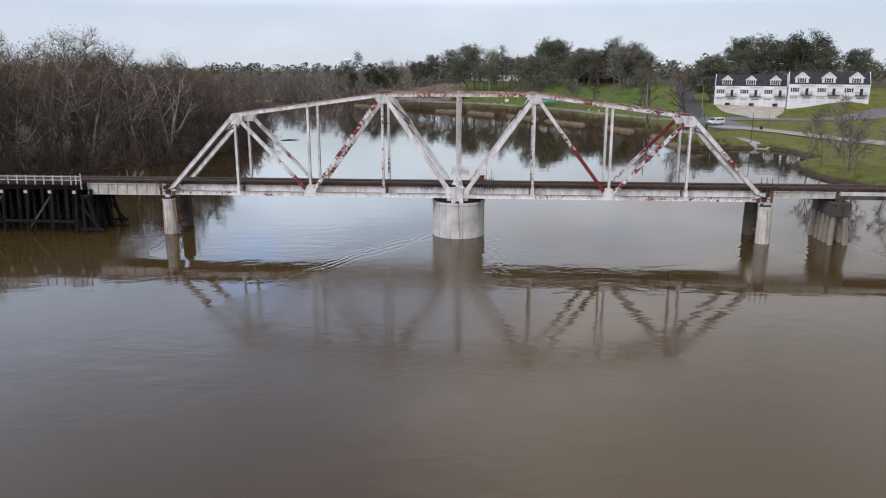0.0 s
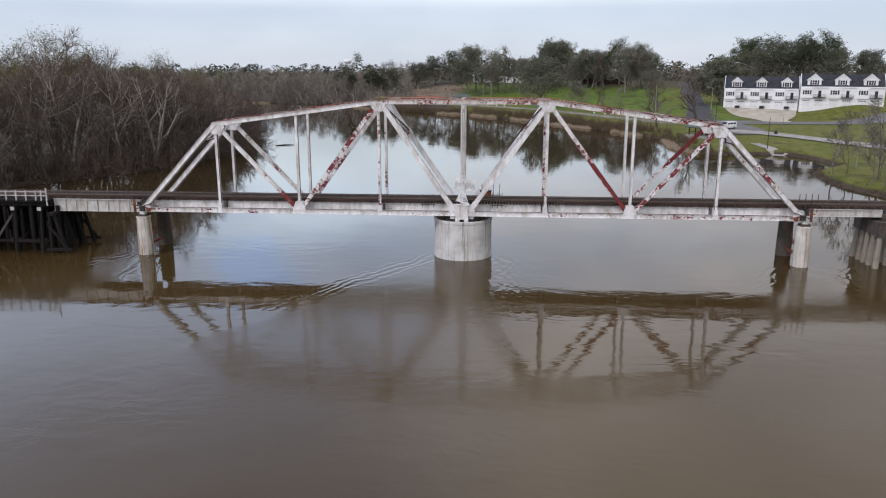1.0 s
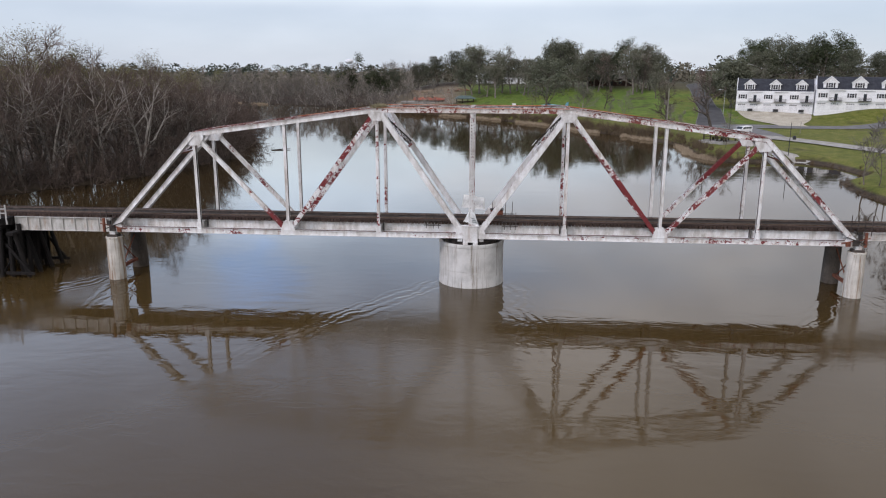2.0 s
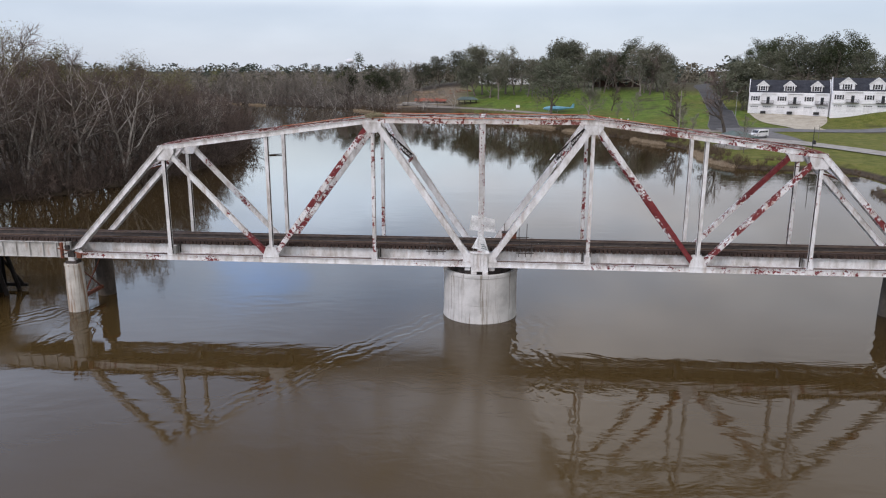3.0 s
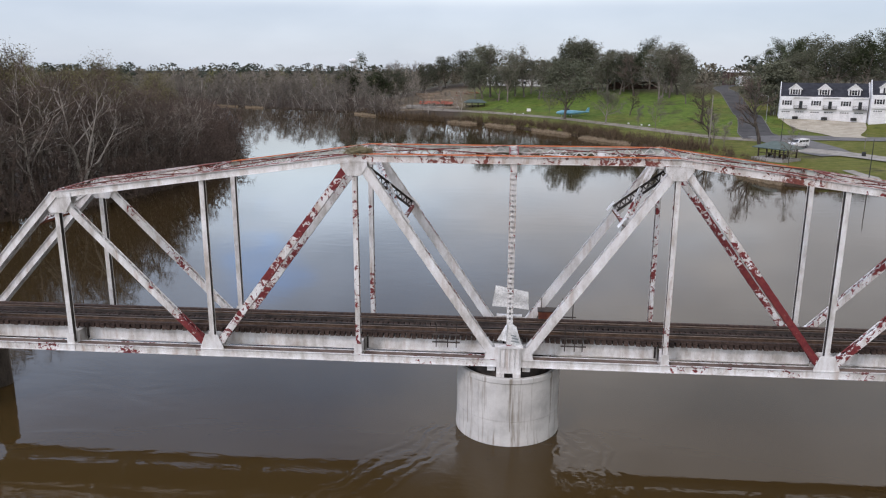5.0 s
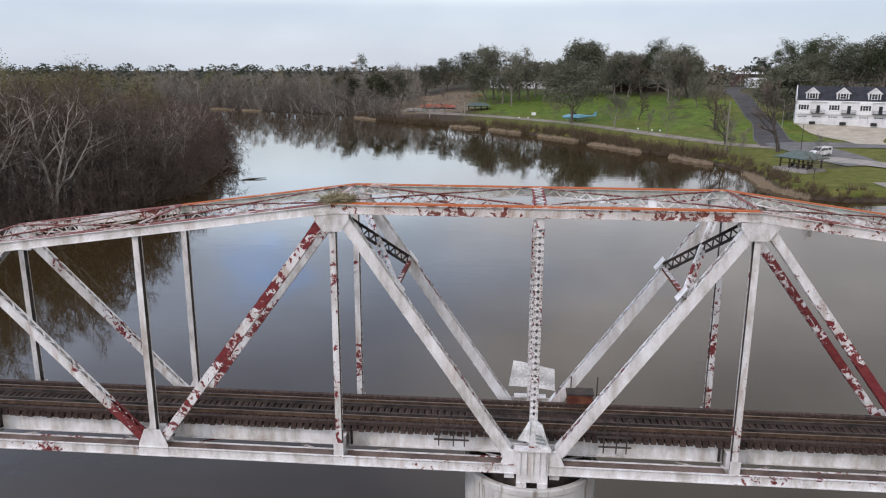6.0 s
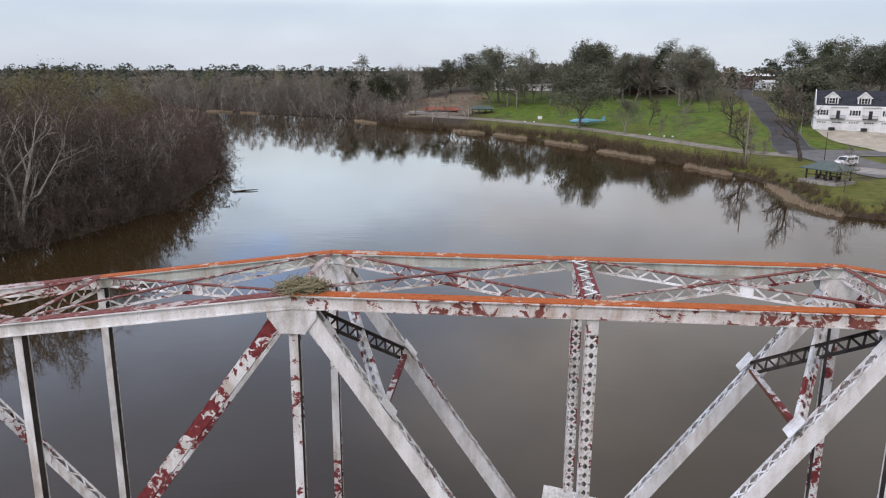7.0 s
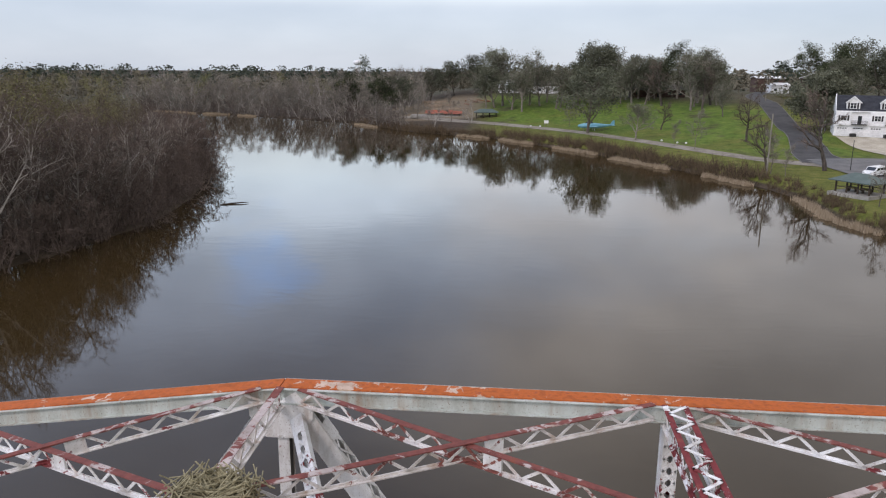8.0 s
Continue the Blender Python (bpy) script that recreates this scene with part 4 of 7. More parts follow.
# wedges and rods that lock the span's ends
for x0, k in ((-31.9, 1), (31.9, -1)):
    lock = thing("end_lock_gear", "rusty wedges, rods and brackets locking the span's end", "lock gear", "end locks", (x0, -0.4, 4.3))
    for q, (dx, z0, z1, wide) in enumerate(((0.0, 4.25, 5.45, 0.16), (0.75, 4.35, 4.85, 0.5), (1.35, 4.3, 4.65, 0.34), (0.45, 4.9, 5.25, 0.3))):
        part("bracket" if q else "post", Geo().box(x0 + k * dx - wide / 2, x0 + k * dx + wide / 2, -0.52, -0.3, z0, z1), GRIME_SHADE if q % 2 else RUST_DARK, lock)
    part("rod", Geo().tube([(x0 - k * 0.3, -0.45, 5.0), (x0 + k * 1.9, -0.45, 4.55)], [0.05, 0.05], 8), RUST_DARK, lock)
    part("rod", Geo().tube([(x0, -0.5, 4.5), (x0 + k * 1.6, -0.5, 5.1)], [0.04, 0.04], 8), GRIME_SHADE, lock)

# the stick nest on the top chord
STICK = mottled("nest_sticks", (0.15, 0.13, 0.075), (0.36, 0.32, 0.20), 4, 0.95, 0, vary=0.0)
nest = Geo()
rng = random.Random(5)
for k in range(420):
    a, r = rng.uniform(0, 2 * math.pi), abs(rng.gauss(0.34, 0.15))
    c = Vector((-7.6 + r * 1.2 * math.cos(a), 0.14 + r * 0.75 * math.sin(a), 15.07 + rng.uniform(0, 0.22) * (1 - 0.45 * abs(r - 0.35))))
    t = Vector((-math.sin(a), math.cos(a), 0)) * rng.uniform(0.14, 0.3) + Vector((rng.gauss(0, 0.1), rng.gauss(0, 0.1), rng.gauss(0, 0.09)))
    nest.bar(c - t, c + t, 0.016, 0.016)
tagged(part("bird_nest", nest, STICK), "untidy nest of dry sticks on the top chord", "nest")

# ---------------------------------------------------------------- approach spans
PAINT_OLD = peeling_paint("old_girder_paint", 0.06, white=(0.58, 0.58, 0.56))


def plate_girder(name, x0, x1, y, z0, z1, parent, mat, every):
    g = extrude(Geo(), beam_outline(0.34, z1 - z0, 0.03), (x0, y, (z0 + z1) / 2), (x1, y, (z0 + z1) / 2))
    ob = part(name, g, mat, parent)
    n = max(2, round((x1 - x0) / every))
    for k in range(n + 1):
        x = x0 + 0.05 + (x1 - x0 - 0.1) * k / n
        for s in (-1, 1):
            part("stiffener", Geo().box(x - 0.03, x + 0.03, y + s * 0.016, y + s * 0.13, z0 + 0.03, z1 - 0.03), mat, ob)
    return ob


approach = thing("approach_span", "grey-white riveted plate girder span with upright stiffeners", "bridge span", "approach spans", (-36, CY, 4.05))
for y in (0.55, W - 0.55):
    plate_girder("girder", -40.6, -31.75, y, 4.08, 5.28, approach, PAINT_OLD, 1.05)
for x in (-40.3, -36.2, -32.2):
    part("cross_frame", extrude(Geo(), beam_outline(0.2, 0.7, 0.03), (x, 0.72, 4.7), (x, W - 0.72, 4.7)), PAINT_OLD, approach)
approach = thing("approach_span", "low pale girder span carrying the track to the bank", "bridge span", "approach spans", (36, CY, 4.7))
for y in (0.55, W - 0.55):
    plate_girder("girder", 32.1, 38.5, y, 4.62, 5.28, approach, PAINT_OLD, 3.5)
for x in (32.5, 35.5, 38.2):
    part("cross_frame", extrude(Geo(), beam_outline(0.2, 0.5, 0.03), (x, 0.72, 4.95), (x, W - 0.72, 4.95)), PAINT_OLD, approach)
slab = thing("approach_span", "weathered concrete slab span carrying the track ashore", "bridge span", "approach spans", (53, CY, 4.6))
part("slab", Geo().box(39.0, 66, 0.35, W - 0.35, 4.95, 5.28), CONCRETE, slab)
for y in (0.5, W - 0.5):
    part("edge_beam", Geo().box(39.0, 66, y - 0.2, y + 0.2, 4.55, 4.94), CONCRETE_DARK, slab)

cap_pier = thing("pile_pier", "dark stained concrete cap on raking piles in the river", "pier", at=(38.8, CY, -2))
g = Geo().box(37.9, 39.75, -0.6, W + 0.2, 2.95, 4.3)
part("cap", g, CONCRETE_DARK, cap_pier)
part("bearing_block", Geo().box(38.45, 39.2, 0.2, W - 0.2, 4.3, 4.95), STEEL_DARK, cap_pier)
PILE = streaked_concrete("pale_pile_concrete", (0.27, 0.24, 0.19), (0.09, 0.07, 0.045))
for k in range(5):
    for x, s in ((38.25, -1), (39.4, 1)):
        y = -0.2 + k * W / 4
        rake = -0.35 if k == 0 else 0.4 if k == 4 else 0
        g = Geo().tube([(x + s * 0.3, y + rake, -2.2), (x, y, 2.97)], [0.30, 0.27], 8)
        part("pile_post", g, PILE, cap_pier)

# ---------------------------------------------------------------- timber trestle
for b in range(9):
    x = -41.6 - b * 2.75
    bent = thing("trestle_bent", "creosoted black timber trestle bent standing in the water", "trestle bent", "trestle bents", (x, CY, -2))
    part("cap_beam", Geo().box(x - 0.17, x + 0.17, -0.55, W + 0.55, 4.25, 4.62), TIMBER, bent)
    part("cap_end", Geo().box(x - 0.19, x + 0.19, -0.62, -0.55, 4.27, 4.6), WHITE_TIMBER, bent, "pale capped end grain")
    for k, (yt, yb) in enumerate(((-0.2, -1.0), (0.9, 0.6), (CY, CY), (W - 0.9, W - 0.6), (W + 0.2, W + 1.0))):
        dx = 0.12 * math.sin(b * 2.1 + k * 1.7)
        part("pile_post", Geo().tube([(x + dx, yb, -2.2), (x, yt, 4.27)], [0.2, 0.17], 8), TIMBER, bent)
    # inner piles and far backing boards added to darken the space below the deck
    for y in (0.35, 1.5, 2.8, W - 0.35):
        part("pile_post", Geo().tube([(x + 1.3, y - 0.1, -2.2), (x + 1.35, y, 4.63)], [0.22, 0.2], 7), TIMBER, bent)
    part("bulkhead_board", Geo().box(x - 1.3, x + 1.35, W + 0.25, W + 0.33, 0.3, 4.2), TIMBER, bent)
    for sgn in (-1, 1):
        a, c = ((x + sgn * 0.24, -0.75, 0.5), (x + sgn * 0.24, W + 0.4, 3.9)) if sgn > 0 else ((x - 0.24, W + 0.75, 0.5), (x - 0.24, -0.4, 3.9))
        part("sway_brace", Geo().bar(a, c, 0.09, 0.26), TIMBER, bent)
    if b < 8:
        rise = (x - 2.7, -0.7, 0.35), (x - 0.1, -0.45, 3.9)
        if b % 2:
            part("long_brace", Geo().bar(*rise, 0.22, 0.09, (0, 1, 0)), BRACE_TIMBER, bent)
        part("girt", Geo().box(x - 2.6, x - 0.15, -0.82, -0.68, 1.1, 1.35), TIMBER, bent)
deck = thing("trestle_deck", "black timber stringers and ballast boards of the trestle", "bridge deck", at=(-53, CY, 4.6))
for y in (0.2, 0.6, 1.0, W - 1.0, W - 0.6, W - 0.2):
    part("stringer", Geo().box(-66, -40.7, y - 0.15, y + 0.15, 4.63, 5.06), TIMBER, deck)
part("deck_boards", Geo().box(-66, -40.7, -0.35, W + 0.35, 5.07, 5.29), TIMBER, deck)
tower = thing("timber_dolphin", "black timber frame of slanting piles beside the trestle", "timber frame", at=(-39.5, CY, -2))
for y in (-0.5, 1.2, 3.0, 4.6):
    part("pile_post", Geo().tube([(-38.7, y, -2.2), (-40.2, y, 3.9)], [0.2, 0.17], 8), TIMBER, tower)
    part("pile_post", Geo().tube([(-40.9, y, -2.2), (-40.6, y, 3.9)], [0.2, 0.17], 8), TIMBER, tower)
part("head_beam", Geo().box(-40.75, -40.1, -0.8, 4.9, 3.8, 4.06), TIMBER, tower)
for y in (-0.72, 4.85):
    part("brace", Geo().bar((-38.9, y, 0.3), (-40.9, y, 3.0), 0.24, 0.08, (0, 1, 0)), TIMBER, tower)
    part("waler", Geo().box(-41.2, -38.6, y - 0.08, y + 0.08, 0.25, 0.5), TIMBER, tower)
fence = thing("railing", "pale weathered timber railing along the trestle edge", "railing", at=(-53, -0.3, 5.3))
k = 0
x = -40.85
while x > -66:
    h = 6.45 if k == 0 else 6.22
    part("post", Geo().box(x - 0.05, x + 0.05, -0.36, -0.26, 4.7 if k == 0 else 5.2, h), WHITE_TIMBER, fence)
    x -= 0.55 if k in (0, 1) else 1.02
    k += 1
for z in (5.72, 6.1):
    part("rail", Geo().box(-66, -40.9, -0.39, -0.365, z - 0.05, z + 0.05), WHITE_TIMBER, fence)

# driftwood
LOG = mottled("wet_driftwood", (0.02, 0.016, 0.013), (0.06, 0.048, 0.04), 1.5, 0.8, 0.02, 12)
for a, b, r in (((47.2, 5.5, 0.05), (50.8, 6.3, 0.12), 0.22), ((-48.3, 101.0, 0.0), (-44.6, 103.2, 0.15), 0.14), ((49.0, 5.2, 0.0), (49.8, 7.0, 0.35), 0.1)):
    p, q = Vector(a), Vector(b)
    g = Geo().tube([p, p.lerp(q, 0.4) + Vector((0, 0.15, 0.05)), p.lerp(q, 0.75) + Vector((0, -0.1, 0.06)), q], [r, r * 0.9, r * 0.7, r * 0.3], 9)
    tagged(part("driftwood_log", g, LOG), "dark wet driftwood log floating in the river", "log", "driftwood")

# ---------------------------------------------------------------- vegetation
BARK = mottled("grey_brown_bark", (0.085, 0.069, 0.057), (0.20, 0.172, 0.145), 1.5, 0.95, 0.02, 14, vary=0.25, stretch=(2, 2, 0.6))
BARK_DARK = mottled("dark_bark", (0.045, 0.037, 0.031), (0.12, 0.10, 0.084), 1.5, 0.95, 0.02, 14, vary=0.2, stretch=(2, 2, 0.6))
BARK_MID = mottled("grey_bark", (0.11, 0.093, 0.078), (0.25, 0.22, 0.19), 1.5, 0.95, 0.02, 14, vary=0.25, stretch=(2, 2, 0.6))
BARK_PALE = mottled("pale_bark", (0.24, 0.215, 0.185), (0.48, 0.44, 0.39), 1.2, 0.9, 0.02, 12, vary=0.2)
TWIG = mottled("brown_twigs", (0.052, 0.037, 0.03), (0.18, 0.136, 0.112), 0.25, 0.95, 0, 3, vary=0.25)
TWIG_GREY = mottled("grey_twigs", (0.13, 0.114, 0.098), (0.25, 0.222, 0.19), 0.25, 0.95, 0, 3, vary=0.25)
TWIG_FAR = mottled("mixed_grey_twigs", (0.085, 0.073, 0.06), (0.31, 0.275, 0.235), 0.11, 0.95, 0, 0.5)


def leaf_material(name, dark, light):
    m, n, l, b = material(name, 0.95, 0.0, 0.06)
    geo = n.new("ShaderNodeNewGeometry")
    one = ramp(n, l, geo.outputs["Random Per Island"], [(0.0, dark), (1.0, light)])
    info = n.new("ShaderNodeObjectInfo")
    tone = ramp(n, l, info.outputs["Random"], [(0.0, (0.75,) * 3), (1.0, (1.25,) * 3)])
    l.new(mix(n, l, 1.0, one, tone, "MULTIPLY"), b.inputs["Base Color"])
    return m


LEAF_DARK = leaf_material("evergreen_leaves", (0.028, 0.036, 0.02), (0.075, 0.087, 0.047))
LEAF_GREY = leaf_material("grey_green_leaves", (0.058, 0.064, 0.045), (0.135, 0.142, 0.10))
LEAF_OLIVE = leaf_material("young_olive_leaves", (0.10, 0.097, 0.042), (0.205, 0.195, 0.088))
LEAF_MOSS = leaf_material("moss_grey_leaves", (0.08, 0.085, 0.058), (0.165, 0.17, 0.12))
LEAF_BRONZE = leaf_material("bronze_olive_buds", (0.105, 0.094, 0.05), (0.20, 0.18, 0.098))
# paler and bluer than LEAF_DARK: distance haze is mixed into the colour
LEAF_PINE_HAZED = leaf_material("haze_paled_pine_foliage", (0.052, 0.066, 0.052), (0.10, 0.115, 0.088))
# far leafless crowns, lightened in the colour to give aerial haze
LEAF_TAUPE_HAZED = leaf_material("haze_paled_bare_crowns", (0.125, 0.112, 0.082), (0.215, 0.194, 0.145))
REED = leaf_material("dry_reeds", (0.25, 0.19, 0.125), (0.48, 0.385, 0.27))
SHRUB = leaf_material("brown_bank_brush", (0.04, 0.03, 0.02), (0.13, 0.095, 0.06))


def spike(g, a, b, r):
    """A thin three-sided twig that runs out to a point."""
    d = b - a
    s = d.cross(Vector((0.3, 0.5, 0.81)))
    if s.length < 1e-5:
        s = Vector((1, 0, 0))
    s.normalize()
    u = s.cross(d).normalized()
    k = len(g.v)
    for j in range(3):
        t = j * 2.0944
        g.v.append(tuple(a + (s * math.cos(t) + u * math.sin(t)) * r))
    g.v.append(tuple(b))
    g.f.extend([(k, k + 1, k + 3), (k + 1, k + 2, k + 3), (k + 2, k, k + 3)])


def bend(rng, d, amount):
    return (d + Vector((rng.gauss(0, amount), rng.gauss(0, amount), rng.gauss(0, amount)))).normalized()


def limb(rng, start, d, length, r0, r1, segs, wander, lift):
    pts, radii, p = [start], [r0], start.copy()
    for i in range(segs):
        d = bend(rng, d, wander)
        d = (d + Vector((0, 0, lift))).normalized()
        p = p + d * (length / segs)
        pts.append(p.copy())
        radii.append(r0 + (r1 - r0) * (i + 1) / segs)
    return pts, radii


def along(pts, t):
    k = min(int(t * (len(pts) - 1)), len(pts) - 2)
    f = t * (len(pts) - 1) - k
    return Vector(pts[k]).lerp(Vector(pts[k + 1]), f), (Vector(pts[k + 1]) - Vector(pts[k])).normalized()


def away(rng, d, angle):
    """A way that leaves d at about that angle, to any side."""
    s = d.cross(Vector((rng.gauss(0, 1), rng.gauss(0, 1), rng.gauss(0, 1)))).normalized()
    return (d * math.cos(angle) + s * math.sin(angle)).normalized()


def grow(seed, height, spread=0.42, first=0.28, limbs=11, n2=6, n3=6, n4=4, trunk_r=0.22, twig_r=0.022, lean=0.05, forks=1, lift=0.14, sides=7, cheap=False):
    """A leafless tree: trunk, limbs, branches and twigs. Returns the wood, the fine crown, and the branch ends."""
    rng = random.Random(seed)
    wood, fine, ends = Geo(), Geo(), []
    stems = []
    for f in range(forks):
        d = bend(rng, Vector((0, 0, 1)), lean + (0.16 if forks > 1 else 0))
        pts, radii = limb(rng, Vector((rng.uniform(-0.2, 0.2) * (forks > 1), rng.uniform(-0.2, 0.2) * (forks > 1), -0.4)), d, height * rng.uniform(0.86, 1.0), trunk_r, trunk_r * 0.06, 7, 0.08, 0.05)
        wood.tube(pts, radii, sides, False)
        stems.append(pts)
    for i in range(limbs):
        pts = stems[i % forks]
        t = first + (0.97 - first) * ((i + rng.random()) / limbs)
        p, d = along(pts, t)
        out = away(rng, d, rng.uniform(0.55, 1.05))
        reach = height * spread * (1.15 - 0.72 * t) * rng.uniform(0.7, 1.2)
        r = trunk_r * (0.6 - 0.4 * t)
        b1, r1 = limb(rng, p, out, reach, r, r * 0.22, 3 if cheap else 4, 0.18, lift)
        wood.tube(b1, r1, 3 if cheap else 4, False)
        for j in range(n2):
            t2 = 0.22 + 0.78 * (j + rng.random()) / n2
            p2, d2 = along(b1, min(t2, 0.99))
            b2, r2 = limb(rng, p2, away(rng, d2, rng.uniform(0.4, 0.95)), reach * rng.uniform(0.35, 0.6) * (1.15 - 0.5 * t2), r * 0.42, r * 0.12, 1 if cheap else 2, 0.2, lift * 0.7)
            if cheap:
                spike(wood, b2[0], b2[-1], r2[0])
            else:
                wood.tube(b2, r2, 3, False)
            for k in range(n3):
                t3 = 0.15 + 0.85 * (k + rng.random()) / n3
                p3, d3 = along(b2, min(t3, 0.99))
                d3 = bend(rng, away(rng, d3, rng.uniform(0.35, 0.9)), 0.1)
                ln = height * rng.uniform(0.055, 0.11)
                e3 = p3 + d3 * ln
                spike(fine, p3, e3, twig_r * 1.3)
                ends.append(e3)
                for q in range(n4):
                    p4 = p3.lerp(e3, rng.uniform(0.1, 0.9))
                    spike(fine, p4, p4 + away(rng, d3, rng.uniform(0.4, 0.9)) * ln * rng.uniform(0.4, 0.8), twig_r)
    return wood, fine, ends


def leaf_cloud(rng, centres, count, radius, size, squash=0.75, corners=4):
    g = Geo()
    for c in centres:
        for _ in range(count):
            o = Vector((rng.gauss(0, 1), rng.gauss(0, 1), rng.gauss(0, squash)))
            o *= radius * 0.55 * min(1.0, 1.7 / max(o.length, 0.01))
            p = Vector(c) + o
            u = Vector((rng.gauss(0, 1), rng.gauss(0, 1), rng.gauss(0, 0.6))).normalized()
            w = u.cross(Vector((rng.gauss(0, 1), rng.gauss(0, 1), rng.gauss(0, 1)))).normalized()
            s = size * rng.uniform(0.6, 1.3)
            k = len(g.v)
            if corners == 3:
                g.v.extend(tuple(q) for q in (p - u * s, p + w * s * 0.7, p + u * s))
                g.f.append((k, k + 1, k + 2))
            else:
                g.v.extend(tuple(q) for q in (p - u * s, p + w * s * 0.42, p + u * s, p - w * s * 0.42))
                g.f.append((k, k + 1, k + 2, k + 3))
    return g


def tree_kind(name, label, category, group, wood, crown, bark, crown_mat, twigs=None, twig_mat=None, crown_name="crown", inner="inner_crown"):
    """One tree with trunk and crown, kept away from the scene's middle until it is copied."""
    t = thing(name, label, category, group)
    part("trunk", wood, bark, t)
    c = part(crown_name, crown, crown_mat, t)
    if twigs:
        tagged(part(inner, twigs, twig_mat, c), kind="stuff")
    return t


def plant(kind, x, y, s=1.0, turn=0.0, z=None):
    h = ground_at(x, y) if z is None else z
    return copy_thing(kind, pose(x, y, max(h, -0.3) - 0.05, 0, 0, turn) @ Matrix.Scale(s, 4))


def drop_kind(t):
    for o in [*t.children_recursive, t]:
        bpy.data.objects.remove(o)


wood_rng = random.Random(11)
BARE = []
for k in range(6):
    H = 16.0
    pale = k in (1, 3, 4)
    wood, fine, ends = grow(40 + k, H, spread=(0.46, 0.52, 0.42, 0.5, 0.5, 0.42)[k], first=0.2, limbs=14, n2=6, n3=6, n4=1, trunk_r=0.25, twig_r=0.02, lift=0.08, forks=(1, 1, 2, 2, 1, 3)[k], lean=0.06)
    BARE.append(tree_kind("bare_tree", "tall leafless pale-barked tree in riverside woods" if pale else "tall leafless grey-brown tree in riverside woods", "tree", "trees of the wooded bank", wood, fine, BARK_PALE if pale else BARK, TWIG))
BUSH = []
for k in range(3):
    wood, fine, ends = grow(70 + k, 6.0, spread=0.62, first=0.08, limbs=13, n2=4, n3=5, n4=1, trunk_r=0.085, twig_r=0.026, forks=4, lean=0.25, lift=0.05, sides=4)
    BUSH.append(tree_kind("bare_bush", "bushy leafless brown shrub hanging over the water", "bush", "bushes along the wooded bank", wood, fine, TWIG, TWIG))


def outline_points(pts, spacing, inset, rng, wobble):
    """Places along a shoreline, set back from it."""
    out, left = [], 0.0
    for (ax, ay), (bx, by) in zip(pts, pts[1:]):
        ln = math.hypot(bx - ax, by - ay)
        while left < ln:
            t = left / ln
            nx, ny = -(by - ay) / ln, (bx - ax) / ln
            w = inset + rng.uniform(-wobble, wobble)
            out.append((ax + (bx - ax) * t + nx * w + rng.uniform(-1, 1), ay + (by - ay) * t + ny * w + rng.uniform(-1, 1)))
            left += spacing * rng.uniform(0.75, 1.25)
        left -= ln
    return out


def growth_limit(y, inland):
    """How tall the wood grows behind the point, where low willows stand on wet ground."""
    if y < 66:
        return 99.0
    low_z = 17.5 - 3.0 * min(1, (y - 66) / 30) if y < 96 else 14.5 - 7.5 * min(1, (y - 96) / 90)
    return low_z + 0.15 * max(inland - 6, 0)


SHORE_W = [(-80, 8), (-72.9, 34.3), (-61.8, 50.7), (-56.6, 61), (-53.6, 72.4), (-52.3, 85.9), (-53.3, 99.5), (-57.4, 117.5), (-69.4, 149.6), (-91.6, 189.8), (-111.7, 217.5)]
# low bushy growth at the water, rising inland
for inset, spacing, low_s, high_s in ((0.7, 2.8, 0.7, 1.1), (3.0, 3.4, 1.0, 1.45)):
    for x, y in outline_points(SHORE_W, spacing, inset, wood_rng, 0.9):
        plant(BUSH[wood_rng.randrange(3)], x, y, wood_rng.uniform(low_s, high_s), wood_rng.uniform(0, 360))
for inset, spacing, size in ((5.5, 5.6, 0.64), (10.0, 6.0, 0.84), (15.5, 6.8, 1.0)):
    for x, y in outline_points(SHORE_W, spacing, inset, wood_rng, 1.6):
        sz = size * wood_rng.uniform(0.82, 1.2) * (1.3 if y < 62 else 1.12 if y < 80 else 1.0)
        plant(BARE[wood_rng.randrange(6)], x, y, min(sz, growth_limit(y, inset) * wood_rng.uniform(0.85, 1.03) / 16), wood_rng.uniform(0, 360))
# tall trees leaning out over the water beside the bridge
for inset, spacing in ((3.2, 5.0), (7.5, 5.0)):
    for x, y in outline_points(SHORE_W[:6], spacing, inset, wood_rng, 1.4):
        plant(BARE[wood_rng.randrange(6)], x, y, min(wood_rng.uniform(1.0, 1.25), growth_limit(y, inset) * wood_rng.uniform(0.8, 0.98) / 16), wood_rng.uniform(0, 360))

# taller trees in first leaf behind them
BUD_TREE = []
for k in range(2):
    rng = random.Random(210 + k)
    wood, fine, ends = grow(150 + k, 18.0, spread=0.4, first=0.36, limbs=13, n2=5, n3=4, n4=0, trunk_r=0.22, twig_r=0.03, sides=5, cheap=True)
    BUD_TREE.append(tree_kind("budding_tree", "tall tree in first olive-green leaf in riverside woods", "tree", "budding trees of the wooded bank", wood, leaf_cloud(rng, ends, 14, 1.6, 0.15, 0.75, 3), BARK, LEAF_BRONZE if k else LEAF_OLIVE, fine, TWIG))
for inset, spacing, size in ((18.0, 6.0, 1.0), (25.0, 7.0, 1.05)):
    for x, y in outline_points(SHORE_W[:9], spacing, inset, wood_rng, 2.5):
        sz = size * wood_rng.uniform(0.85, 1.05) * (1.14 if y < 60 else 1.1 if y < 80 else 0.95)
        plant(BUD_TREE[wood_rng.randrange(2)], x, y, min(sz, growth_limit(y, inset) * wood_rng.uniform(0.85, 1.03) / 18), wood_rng.uniform(0, 360))

# ---- deeper woods: one object for each look


